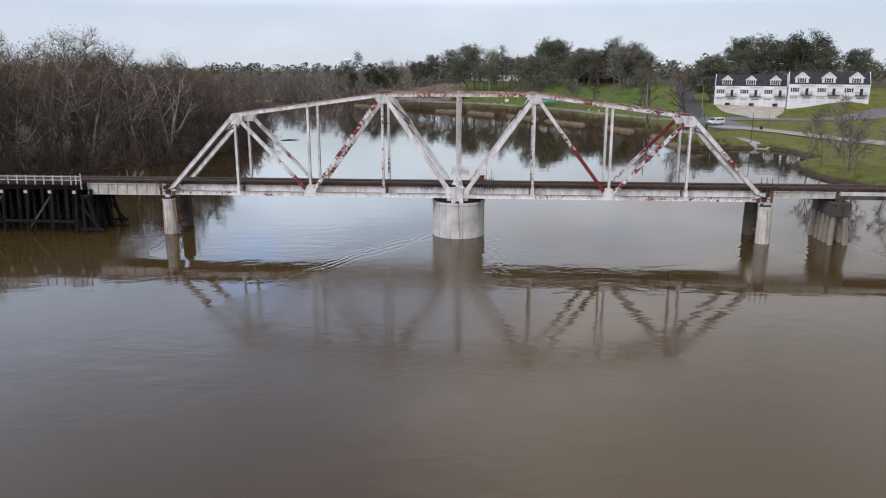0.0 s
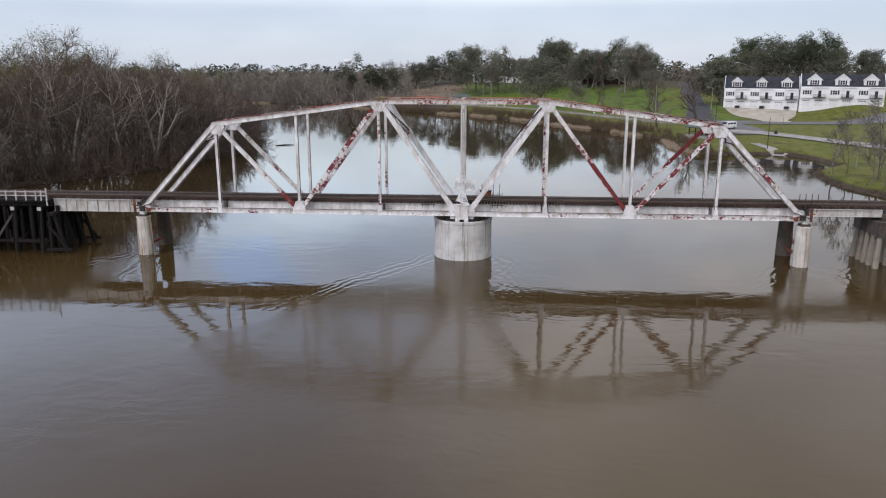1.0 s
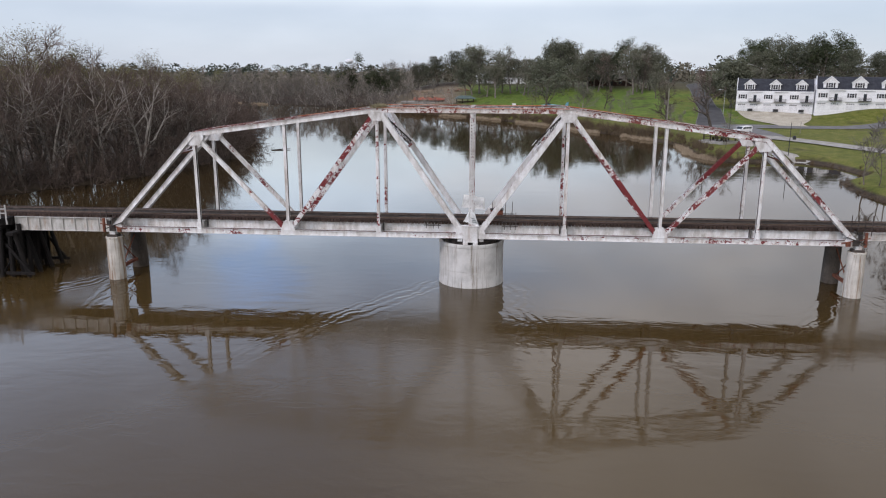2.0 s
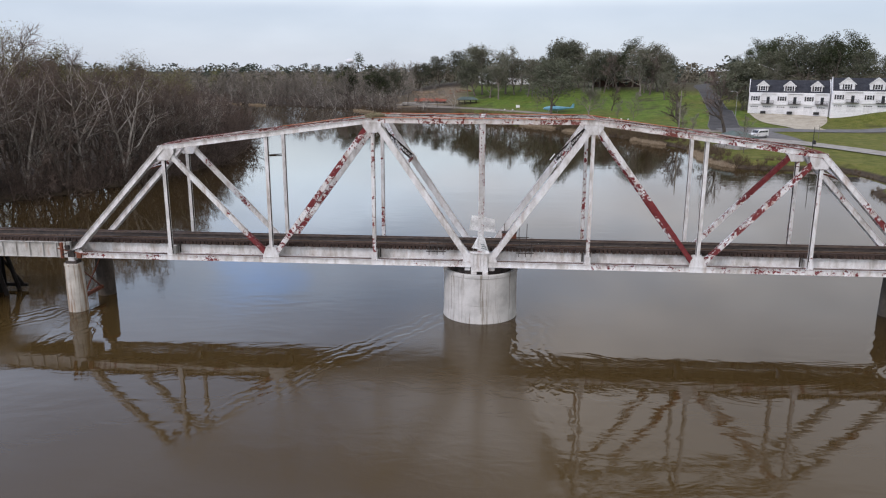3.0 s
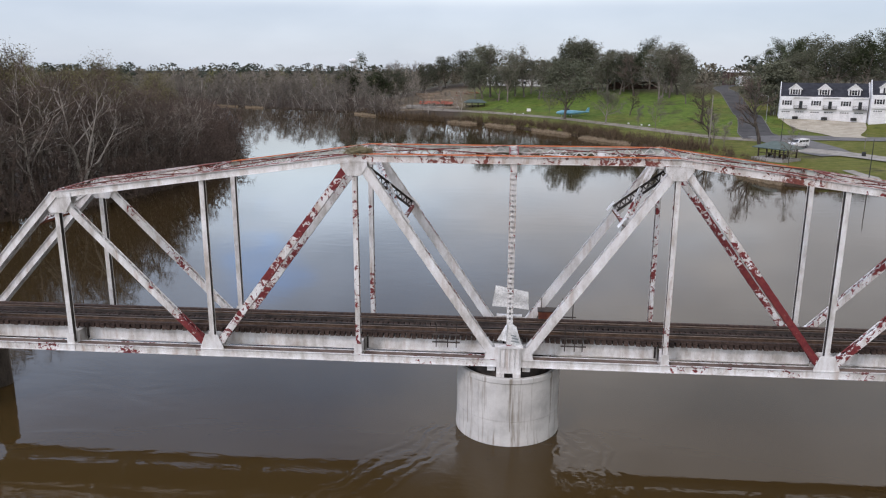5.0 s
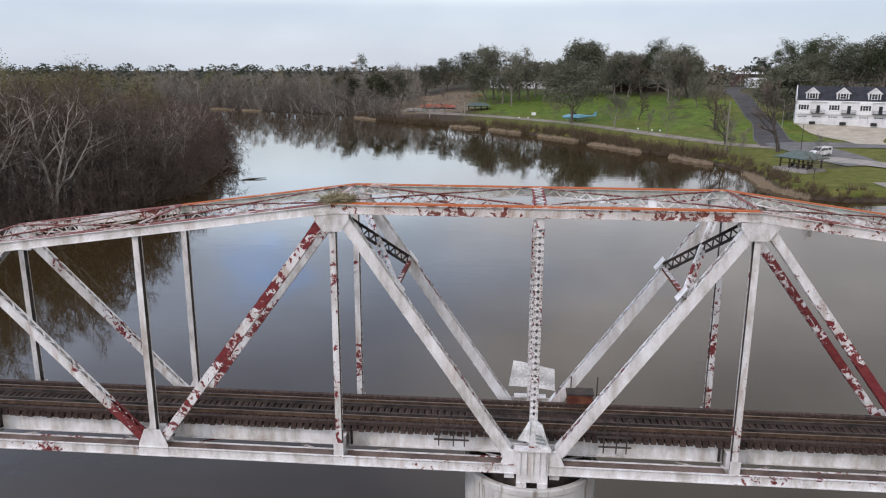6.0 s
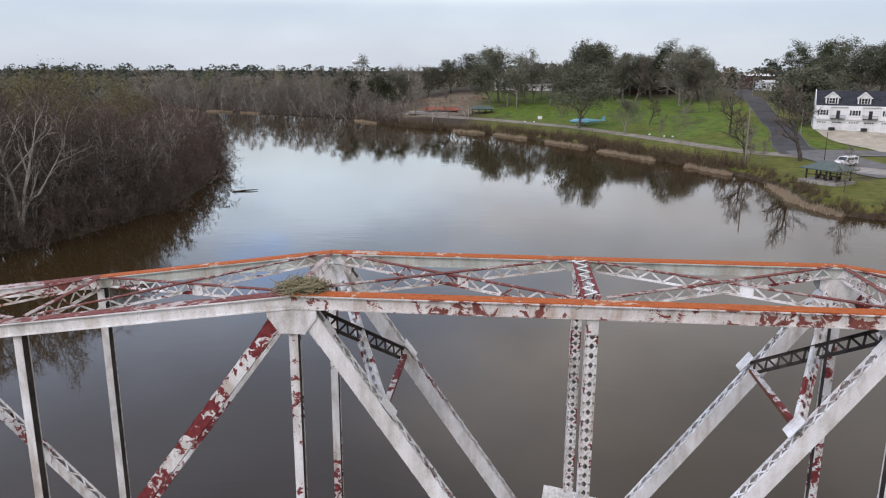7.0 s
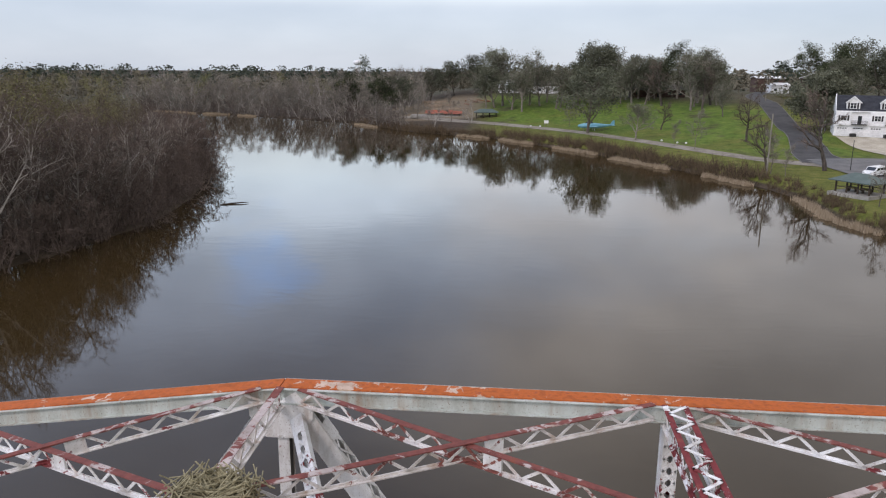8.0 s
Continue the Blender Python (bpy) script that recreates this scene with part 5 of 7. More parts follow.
def spread_mesh(name, kinds, places, mat):
    """One mesh of many plants; kinds: Geo lists of triangles or quads; places: (kind, x, y, z, scale, turn)."""
    packs = []
    for g in kinds:
        v = np.array(g.v, float)
        idx = np.array([i for q in g.f for i in q], np.int32)
        cnt = np.array([len(q) for q in g.f], np.int32)
        packs.append((v, idx, cnt))
    vs, ids, cnts, base = [], [], [], 0
    for k, x, y, z, s, a in places:
        v, idx, cnt = packs[k]
        c, sn = math.cos(a), math.sin(a)
        vs.append(v @ np.array([[c * s, sn * s, 0], [-sn * s, c * s, 0], [0, 0, s]]) + (x, y, z))
        ids.append(idx + base)
        cnts.append(cnt)
        base += len(v)
    v, idx, cnt = np.concatenate(vs), np.concatenate(ids), np.concatenate(cnts)
    me = bpy.data.meshes.new(name)
    me.vertices.add(len(v))
    me.vertices.foreach_set("co", v.astype(np.float32).ravel())
    me.loops.add(len(idx))
    me.loops.foreach_set("vertex_index", idx)
    me.polygons.add(len(cnt))
    me.polygons.foreach_set("loop_start", np.concatenate([[0], np.cumsum(cnt)[:-1]]).astype(np.int32))
    me.materials.append(mat)
    me.update(calc_edges=True)
    me.validate()
    return new(name, me)


def joined(a, b):
    g = Geo()
    g.add(a.v, a.f)
    g.add(b.v, b.f)
    return g


LIGHT = []
for k in range(4):
    wood, fine, ends = grow(120 + k, 17.0, spread=0.36, first=0.35, limbs=11, n2=4, n3=4, n4=1, trunk_r=0.2, twig_r=0.036, sides=4, cheap=True)
    LIGHT.append(joined(wood, fine))
FAR_LIGHT = []
for k in range(4):
    wood, fine, ends = grow(130 + k, 16.0, spread=0.36, first=0.07, limbs=13, n2=4, n3=2, n4=1, trunk_r=0.16, twig_r=0.055, sides=3, cheap=True)
    FAR_LIGHT.append(joined(wood, fine))
BUDDING = []
for k in range(3):
    rng = random.Random(200 + k)
    wood, fine, ends = grow(140 + k, 18.0, spread=0.36, first=0.4, limbs=10, n2=4, n3=3, n4=1, trunk_r=0.2, twig_r=0.035, sides=4, cheap=True)
    BUDDING.append(joined(fine, leaf_cloud(rng, ends, 5, 1.6, 0.2, 0.75, 3)))
places, bud_places = [], []
for k in range(900):
    x, y = wood_rng.uniform(-215, -58), wood_rng.uniform(20, 262)
    d = float(to_line(np.array([x]), np.array([y]), RIVER, True)[0])
    if d < (17 if y < 200 else 5) or (len(places) + len(bud_places)) > 200:
        continue
    sz = min(wood_rng.uniform(0.8, 1.02) * (1.36 if y < 75 else 1.2 if y < 100 else 1.0), growth_limit(y, d) / 18)
    row = (wood_rng.randrange(4), x, y, ground_at(x, y), sz, wood_rng.uniform(0, 6.28))
    if d > 22 and wood_rng.random() < (0.85 if d > 34 else 0.55):
        bud_places.append((row[0] % 3, *row[1:4], row[4] * 1.05, row[5]))
    else:
        places.append(row)
tagged(spread_mesh("woodland", LIGHT, places, TWIG_GREY), "dense leafless brown woodland behind the wooded bank", "woodland", kind="stuff")
tagged(spread_mesh("budding_woodland", BUDDING, bud_places, LEAF_OLIVE), "olive-green budding trees among the riverside woods", "woodland", kind="stuff")

# ---- the far bank, and the woods to the horizon
far_rng = random.Random(31)
FAR_BARE = []
for k in range(4):
    wood, fine, ends = grow(300 + k, 15.0, spread=0.34, first=0.14, limbs=13, n2=6, n3=4, n4=1, trunk_r=0.17, twig_r=0.04, sides=5, cheap=True, forks=1 + k % 2)
    FAR_BARE.append(tree_kind("bare_tree", "leafless grey tree on the far river bank", "tree", "trees of the far bank", wood, fine, BARK_PALE if k % 2 else BARK, TWIG_GREY))
FAR_SHORE = [(-354.6, 352), (-175.7, 318), (-150, 309.5), (-121, 298), (-92, 282.5), (-59.2, 262.6), (-40, 235.3)]
for inset, spacing, size in ((2.0, 4.4, 0.72), (6, 4.8, 0.85), (11, 6.6, 0.95)):
    for x, y in outline_points(FAR_SHORE[1:6], spacing, inset, far_rng, 1.5):
        plant(FAR_BARE[far_rng.randrange(4)], x, y, size * far_rng.uniform(0.8, 1.2), far_rng.uniform(0, 360))
for k in range(16):
    plant(FAR_BARE[k % 4], far_rng.uniform(-96, -48), far_rng.uniform(284, 330), far_rng.uniform(1.0, 1.25), far_rng.uniform(0, 360))
FAR_BUSH = []
for k in range(2):
    wood, fine, ends = grow(330 + k, 5.5, spread=0.6, first=0.05, limbs=12, n2=4, n3=4, n4=0, trunk_r=0.08, twig_r=0.048, forks=4, lean=0.22, lift=0.06, sides=4, cheap=True)
    FAR_BUSH.append(tree_kind("bare_bush", "grey leafless brush on the far river bank", "bush", "bushes of the far bank", wood, fine, BARK, TWIG_GREY if k else TWIG))
for inset, spacing in ((0.4, 2.8), (3.5, 3.4)):
    for x, y in outline_points(FAR_SHORE[1:7], spacing, inset, far_rng, 1.2):
        if x < -40:
            plant(FAR_BUSH[far_rng.randrange(2)], x, y, far_rng.uniform(0.7, 1.35), far_rng.uniform(0, 360))
places, bud = [], []
for k in range(360):
    x, y = far_rng.uniform(-330, -38), 262 + 150 * far_rng.random() ** 1.5
    d = float(to_line(np.array([x]), np.array([y]), RIVER, True)[0])
    if d > 14:
        row = (far_rng.randrange(3), x, y, ground_at(x, y), far_rng.uniform(0.6, 0.9), far_rng.uniform(0, 6.28))
        (bud if far_rng.random() < 0.22 else places).append(row)
tagged(spread_mesh("far_bank_woodland", FAR_LIGHT, places, TWIG_FAR), "grey leafless woods along the far river bend", "woodland", kind="stuff")
tagged(spread_mesh("far_bank_budding_woodland", BUDDING, bud, LEAF_OLIVE), "olive budding trees along the far river bend", "woodland", kind="stuff")


def clump(seed, n, size):
    """A distant crown: some dozens of ragged leaf masses round a short stem."""
    rng = random.Random(seed)
    cs = [(rng.gauss(0, 2.2), rng.gauss(0, 2.2), 1.5 + 11.5 * rng.random() ** 0.8) for _ in range(n)]
    return leaf_cloud(rng, cs, 3, 1.7, size)


FAR_CLUMPS = [clump(520 + k, 23, 1.14) for k in range(4)]
places, grey = [], []
for k in range(2200):
    y = far_rng.uniform(340, 1500) if k % 3 == 0 else far_rng.uniform(330, 700) if k % 3 == 1 else far_rng.uniform(1200, 3600)
    x = far_rng.uniform(-0.75, 0.75) * (y + 80)
    d = float(to_line(np.array([x]), np.array([y]), RIVER, True)[0])
    if d > 12:
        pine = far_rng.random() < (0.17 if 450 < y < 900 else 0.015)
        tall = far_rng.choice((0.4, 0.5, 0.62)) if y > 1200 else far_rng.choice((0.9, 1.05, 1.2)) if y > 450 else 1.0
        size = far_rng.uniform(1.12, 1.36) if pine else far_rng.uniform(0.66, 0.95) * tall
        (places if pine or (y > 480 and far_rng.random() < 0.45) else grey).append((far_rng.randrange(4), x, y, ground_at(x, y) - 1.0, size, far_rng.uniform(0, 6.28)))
tagged(spread_mesh("horizon_woodland", FAR_CLUMPS, places, LEAF_PINE_HAZED), "dark evergreen forest stretching to the horizon", "woodland", kind="stuff")
tagged(spread_mesh("grey_woodland", FAR_CLUMPS, grey, LEAF_TAUPE_HAZED), "grey-brown leafless forest beyond the river bend", "woodland", kind="stuff")

# ---- trees of the park and the hill
OAK = []
for k in range(4):
    rng = random.Random(600 + k)
    wood, fine, ends = grow(610 + k, 15.0, spread=0.68, first=0.2, limbs=15, n2=7, n3=3, n4=0, trunk_r=0.45, twig_r=0.03, lift=0.06, cheap=True)
    rng.shuffle(ends)
    OAK.append(tree_kind("oak_tree", "broad evergreen oak with a dark uneven crown", "tree", "evergreen oaks on the hill", wood, leaf_cloud(rng, ends, 17, 1.45, 0.35, 0.6, 3), BARK, (LEAF_DARK, LEAF_GREY, LEAF_MOSS, LEAF_GREY)[k]))
MOSSY = []
for k in range(3):
    rng = random.Random(700 + k)
    wood, fine, ends = grow(710 + k, 15.0, spread=0.6, first=0.24, limbs=14, n2=7, n3=5, n4=2, trunk_r=0.4, twig_r=0.036, lift=0.08, cheap=True)
    rng.shuffle(ends)
    MOSSY.append(tree_kind("mossy_tree", "half-bare grey tree hung with moss on the park slope", "tree", "half-bare park trees", wood, fine, BARK_MID, TWIG_GREY, leaf_cloud(rng, ends[:400], 8, 1.4, 0.28, 0.8, 3), LEAF_MOSS, "twig_crown"))
for x, y, s in ((-70.3, 286.8, 1.0), (-57, 282.4, 1.05), (-46.1, 286.8, 1.1), (-39.5, 313, 1.0), (-30, 320, 1.05), (-22.1, 326, 1.0), (-14, 322, 1.05), (18.9, 292.9, 1.10), (26.5, 288.7, 1.10), (34.1, 290.8, 1.15), (42.6, 286.6, 1.04), (49.3, 295.0, 1.04),
                (109, 268, 0.95), (113, 275.7, 1.05), (121, 268, 1.1), (130, 273.5, 1.25), (139, 268, 1.2), (147, 275.7, 1.1), (172, 251.5, 1.25), (182, 238.4, 1.3),
                (116, 284, 0.95), (118, 256, 1.05), (128, 254, 1.1), (136, 250, 1.1), (150, 258, 1.15), (22, 300, 1.15), (56, 282, 1.1), (72, 290, 1.0),
                (125, 301.2, 1.2), (142, 301.2, 1.2), (142, 396, 1.2), (152, 402, 1.25), (136, 410, 0.9), (160, 275.7, 1.0)):
    plant(OAK[far_rng.randrange(4)], x, y, s * far_rng.uniform(0.74, 1.05), far_rng.uniform(0, 360))
for x, y, s in ((-8.5, 286.6, 1.20), (-1.2, 272.8, 0.99), (5.6, 264.3, 0.94), (1.8, 285.4, 1.20), (11.3, 275.9, 1.04), (53.1, 244.5, 0.99), (58.8, 261.2, 1.09), (58.4, 225.6, 0.7), (62.6, 250.8, 0.99), (45.5, 261.2, 0.94),
                (37.9, 267.6, 0.99), (66.4, 271.8, 1.04), (106, 262.5, 0.9), (-14.8, 267.6, 0.94)):
    plant(MOSSY[far_rng.randrange(3)], x, y + (18 if -16 < x < 50 and y < 272 else 0), s * far_rng.uniform(0.7, 1.08), far_rng.uniform(0, 360))
for x, y, s, k in ((-33.7, 254.8, 0.55, 0), (-26.1, 258.1, 0.75, 2), (-18.5, 251.5, 0.6, 1), (-46.7, 247.1, 0.62, 1), (-51.1, 251.5, 0.7, 3), (-43.4, 243.9, 0.55, 1), (-30.3, 242.8, 0.5, 1), (36, 182.2, 0.45, 2), (39.6, 175.8, 0.62, 0),
                   (13.6, 234, 0.55, 0), (47.5, 136.5, 0.42, 2), (59.4, 43, 0.6, 0), (58.6, 54, 0.5, 2), (63, 39, 0.62, 0), (66, 47, 0.5, 2), (66, 30, 0.7, 0), (62, 50, 0.45, 2)):
    plant(FAR_BARE[k], x, y, s, far_rng.uniform(0, 360))
for x, y, s in ((-4.9, 255.8, 0.99), (8.4, 267.2, 1.04), (19.8, 257.7, 1.09), (27.4, 268.1, 1.14), (35.0, 255.8, 0.94), (42.6, 248.2, 0.88), (48.3, 262.4, 1.04), (55.9, 252.9, 0.99), (61.6, 264.3, 1.04), (13.2, 276.7, 1.14), (38.8, 276.7, 1.14), (-11.5, 284.3, 1.04), (67.3, 276.7, 0.94), (94, 224, 0.8)):
    plant((OAK + MOSSY)[far_rng.randrange(7)], x, y + (22 if -16 < x < 50 and y < 272 else 0), s * far_rng.uniform(0.6, 1.05), far_rng.uniform(0, 360))
for x, y, s, k in ((45.8, 139.5, 0.6, 2), (58.3, 45, 0.7, 2), (57.6, 56.5, 0.72, 2), (60.2, 47, 0.8, 0), (64, 36, 0.8, 2), (50.6, 105.5, 0.5, 0)):
    plant(FAR_BARE[k], x, y, s, far_rng.uniform(0, 360))
rng = random.Random(800)
wood, fine, ends = grow(810, 13.0, spread=0.74, first=0.08, limbs=18, n2=7, n3=4, n4=0, trunk_r=0.35, twig_r=0.03, lift=0.05, cheap=True)
OLIVE = tree_kind("oak_tree", "broad oak with a dense brown-olive crown beside the street", "tree", "", wood, leaf_cloud(rng, ends, 40, 1.5, 0.36, 0.7, 3), BARK, LEAF_MOSS, fine, TWIG_GREY)
plant(OLIVE, 79.6, 206, 1.06, 40)
plant(MOSSY[1], 28.5, 195.5, 0.62, 150)
plant(OAK[1], 17.6, 214, 1.1, 70)
plant(OAK[2], 105, 251, 0.85, 100)
wood, fine, ends = grow(905, 12.5, spread=0.58, first=0.3, limbs=13, n2=6, n3=5, n4=2, trunk_r=0.46, twig_r=0.034, lift=0.1)
PARK_TREE = tree_kind("bare_tree", "dark leafless spreading tree on the park bank", "tree", "bare park trees", wood, fine, BARK_DARK, TWIG)
for x, y, s, a in ((57.2, 143.4, 1.05, 20), (46.4, 143.7, 0.7, 75), (54.3, 186, 0.8, 130), (38.4, 213.8, 0.55, 200), (56.6, 244.5, 0.85, 300), (61, 252, 1.0, 30), (47, 262, 1.05, 80)):
    plant(PARK_TREE, x, y, s, a)
plant(OLIVE, 83.5, 213, 0.8, 200)
wood, fine, ends = grow(820, 25.0, spread=0.1, first=0.74, limbs=10, n2=5, n3=3, n4=0, trunk_r=0.3, twig_r=0.05, lift=0.0, cheap=True)
PINE = tree_kind("pine_tree", "tall thin pine rising above the far woods", "tree", "", wood, leaf_cloud(rng, ends, 5, 0.8, 0.35), BARK, LEAF_DARK)
plant(PINE, -86, 400, 1.0, 0)
for t in (*BARE, *BUSH, *BUD_TREE, *FAR_BARE, *FAR_BUSH, *OAK, *MOSSY, OLIVE, PINE, PARK_TREE):
    drop_kind(t)

# ---- brush and reeds on the park bank
SHORE_E = [(-59.2, 262.6), (-40, 235.3), (-19.3, 219.7), (-8.6, 213), (14, 183.3), (29, 155), (35, 145.3), (41, 131.5), (43.8, 119.5), (43.2, 108), (42.8, 101), (44.2, 92.5), (49, 89), (54, 90)]
brush_rng = random.Random(77)


def brush_clump(seed):
    rng = random.Random(seed)
    g = Geo()
    for _ in range(30):
        a, r = rng.uniform(0, 6.28), rng.uniform(0, 0.5)
        p = Vector((r * math.cos(a), r * math.sin(a), -0.1))
        d = Vector((rng.gauss(0, 0.45), rng.gauss(0, 0.45), 1)).normalized()
        e = p + d * rng.uniform(0.6, 1.7)
        spike(g, p, e, 0.03)
        m = p.lerp(e, rng.uniform(0.3, 0.9))
        spike(g, m, m + away(rng, d, 0.7) * rng.uniform(0.2, 0.5), 0.018)
    return g


def reed_clump(seed):
    rng = random.Random(seed)
    g = Geo()
    for _ in range(32):
        a, r = rng.uniform(0, 6.28), rng.uniform(0, 0.6)
        p = Vector((r * math.cos(a), r * math.sin(a), -0.1))
        d = Vector((rng.gauss(0, 0.3), rng.gauss(0, 0.3), 1)).normalized()
        spike(g, p, p + d * rng.uniform(0.5, 1.2), 0.055)
    return g


rows = []
for inset in (0.6, 1.5, 2.4, 3.3):
    for x, y in outline_points(SHORE_E, 1.0, inset, brush_rng, 1.1):
        if brush_rng.random() < 0.45 + 0.55 * math.sin(x * 0.31 + y * 0.17) ** 2:
            rows.append((brush_rng.randrange(3), x, y, max(ground_at(x, y), -0.1), brush_rng.choice((0.9, 1.1, 1.5, 2.1) if y > 135 else (0.5, 0.7, 1.1)) * brush_rng.uniform(0.8, 1.2), brush_rng.uniform(0, 6.28)))
for x, y in outline_points([(54, 90), (60.8, 90.7), (63.6, 87), (64.4, 80), (65, 73), (61, 68), (57, 64.5), (55.6, 58), (55, 51), (55.6, 45), (57.4, 38), (59.5, 30), (63, 8)], 0.9, 0.5, brush_rng, 0.6):
    if brush_rng.random() < 0.5 or y < 60:
        rows.append((brush_rng.randrange(3), x, y, max(ground_at(x, y), -0.1), brush_rng.uniform(0.3, 0.7), brush_rng.uniform(0, 6.28)))
under = []
for inset, spacing in ((3.0, 1.5), (7.0, 2.0), (12.0, 2.6)):
    for x, y in outline_points(SHORE_W, spacing, inset, brush_rng, 2.0):
        under.append((brush_rng.randrange(3), x, y, ground_at(x, y), brush_rng.uniform(1.3, 2.5), brush_rng.uniform(0, 6.28)))
tagged(spread_mesh("undergrowth", [brush_clump(k) for k in range(3)], under, TWIG), "dense brown undergrowth below the riverside trees", "undergrowth", kind="stuff")
tagged(spread_mesh("bank_brush", [brush_clump(k) for k in range(3)], rows, SHRUB), "tangled brown winter brush along the park bank", "brush", kind="stuff")
rows = []
for a, b in (((-19.9, 221.4), (-10.7, 214.7)), ((-59.8, 258.9), (-49.9, 247.7)), ((8, 190.9), (17, 178.3)), ((20.5, 170.2), (30, 152.8)), ((34.8, 145.3), (40.5, 132)), ((44, 118), (43, 101)), ((43, 100), (45.5, 92.5)), ((-6.4, 210.8), (2, 199.7)), ((-162, 314), (-140, 306)), ((-134, 303.5), (-122, 299)), ((-116, 295.5), (-108, 291))):
    n = int(math.hypot(b[0] - a[0], b[1] - a[1]) * 4.5)
    for k in range(n):
        t = brush_rng.random()
        rows.append((brush_rng.randrange(3), a[0] + (b[0] - a[0]) * t - 0.7 + brush_rng.gauss(0, 0.45), a[1] + (b[1] - a[1]) * t - 0.9 + brush_rng.gauss(0, 0.45), -0.05, brush_rng.uniform(0.7, 1.2), brush_rng.uniform(0, 6.28)))
tagged(spread_mesh("reeds", [reed_clump(k) for k in range(3)], rows, REED), "pale dry reeds standing at the water's edge", "reeds", kind="stuff")

# ---------------------------------------------------------------- roads of the park
ASPHALT = mottled("worn_asphalt", (0.11, 0.107, 0.105), (0.175, 0.172, 0.17), 0.35, 0.92, 0.01, 8)
PALE_ROAD = mottled("pale_concrete_path", (0.22, 0.205, 0.18), (0.36, 0.34, 0.31), 0.5, 0.92, 0.01, 8)
STREET = mottled("dark_asphalt", (0.036, 0.035, 0.036), (0.075, 0.073, 0.073), 0.3, 0.92, 0.01, 6)
DIRT_ROAD = mottled("worn_tan_gravel", (0.15, 0.128, 0.10), (0.29, 0.26, 0.22), 0.35, 0.95, 0.01, 6)
DRIVE = mottled("sandy_concrete_drive", (0.34, 0.30, 0.23), (0.50, 0.45, 0.36), 0.4, 0.92, 0.01, 8)
KERB = mottled("kerb_concrete", (0.11, 0.105, 0.095), (0.20, 0.19, 0.175), 1.0, 0.9, 0.01, 10)


def smooth_line(pts, step=2.0):
    """Points along a soft curve through pts."""
    out = []
    n = len(pts)
    for i in range(n - 1):
        p0, p1, p2, p3 = (np.array(pts[max(0, min(n - 1, j))], float) for j in (i - 1, i, i + 1, i + 2))
        m = max(2, int(np.hypot(*(p2 - p1)[:2]) / step))
        for k in range(m):
            t = k / m
            out.append(0.5 * (2 * p1 + (p2 - p0) * t + (2 * p0 - 5 * p1 + 4 * p2 - p3) * t * t + (3 * p1 - p0 - 3 * p2 + p3) * t ** 3))
    out.append(np.array(pts[-1], float))
    return out


def ribbon(name, pts, mat, label, category, lift=0.07, kerb=False):
    """A road laid over the ground; pts: x, y, width."""
    line = smooth_line(pts)
    g, edges = Geo(), ([], [])
    across = 6
    for i, p in enumerate(line):
        q = line[min(i + 1, len(line) - 1)] - line[max(i - 1, 0)]
        q = q[:2] / np.hypot(*q[:2])
        nx, ny = -q[1], q[0]
        for k in range(across + 1):
            s = (k / across - 0.5) * p[2]
            x, y = p[0] + nx * s, p[1] + ny * s
            z = ground_at(x, y) + lift
            g.v.append((x, y, z))
            if k in (0, across):
                edges[k > 0].append((x, y, z))
    w = across + 1
    for i in range(len(line) - 1):
        for k in range(across):
            a = i * w + k
            g.f.append((a, a + w, a + w + 1, a + 1))
    ob = tagged(part(name, g, mat, smooth=True), label, category, kind="structure")
    if kerb:
        for e in edges:
            c = Geo()
            for a, b in zip(e, e[1:]):
                c.bar((a[0], a[1], a[2] + 0.02), (b[0], b[1], b[2] + 0.01), 0.16, 0.12)
            tagged(part("kerb", c, KERB), "low pale concrete kerb along the road", "kerb", kind="structure")
    return ob


ribbon("road", [(-65.9, 286.8, 5), (-41.6, 275.7, 5.5), (-23.3, 260.3, 6), (-11.4, 248.8, 6), (-0.5, 236.2, 6), (8.5, 225.9, 5.5), (16.9, 215, 5), (24.3, 202.6, 5), (31, 191.3, 5), (37, 180, 5), (43, 169, 4.8), (48, 160.8, 4.6), (53, 155, 5), (60, 151, 7)], DIRT_ROAD, "worn tan riverside park road", "road")
ribbon("road", [(62, 153, 11), (63, 165, 8.6), (67.6, 184, 7.4), (73.8, 214, 6.6), (78.2, 242, 6.4), (82, 265, 6.2), (92.5, 312, 6.2), (110, 359, 6.4), (118, 385, 6.4)], STREET, "dark asphalt street climbing the hill", "road", 0.10, True)
ribbon("road", [(60, 153.4, 10), (72, 156.1, 10), (84, 156.1, 9), (96, 157.7, 8.5), (112, 163, 8.5), (130, 171.5, 8.5), (165, 184.3, 8.5)], ASPHALT, "grey asphalt road below the terrace", "road", 0.13)
ribbon("road", [(64, 156, 12), (65.5, 145, 12.5), (66, 136, 12), (65.5, 128, 11), (66.5, 120.6, 9)], ASPHALT, "grey asphalt parking area by the river", "road", 0.16)
ribbon("road", [(62, 131.3, 8), (68, 123.9, 7.5), (73, 114, 6.5), (78, 102.1, 6), (83, 92, 7), (88, 80, 7.5), (96, 60, 8), (104, 30, 8)], PALE_ROAD, "pale lane along the inlet", "road", 0.19)
ribbon("pavement", [(59.2, 101, 2.0), (59.4, 95.7, 2.2), (60.6, 91.2, 2.4), (61.6, 89.4, 2.4)], PALE_ROAD, "narrow concrete boat ramp running down to the water", "boat ramp", 0.1)


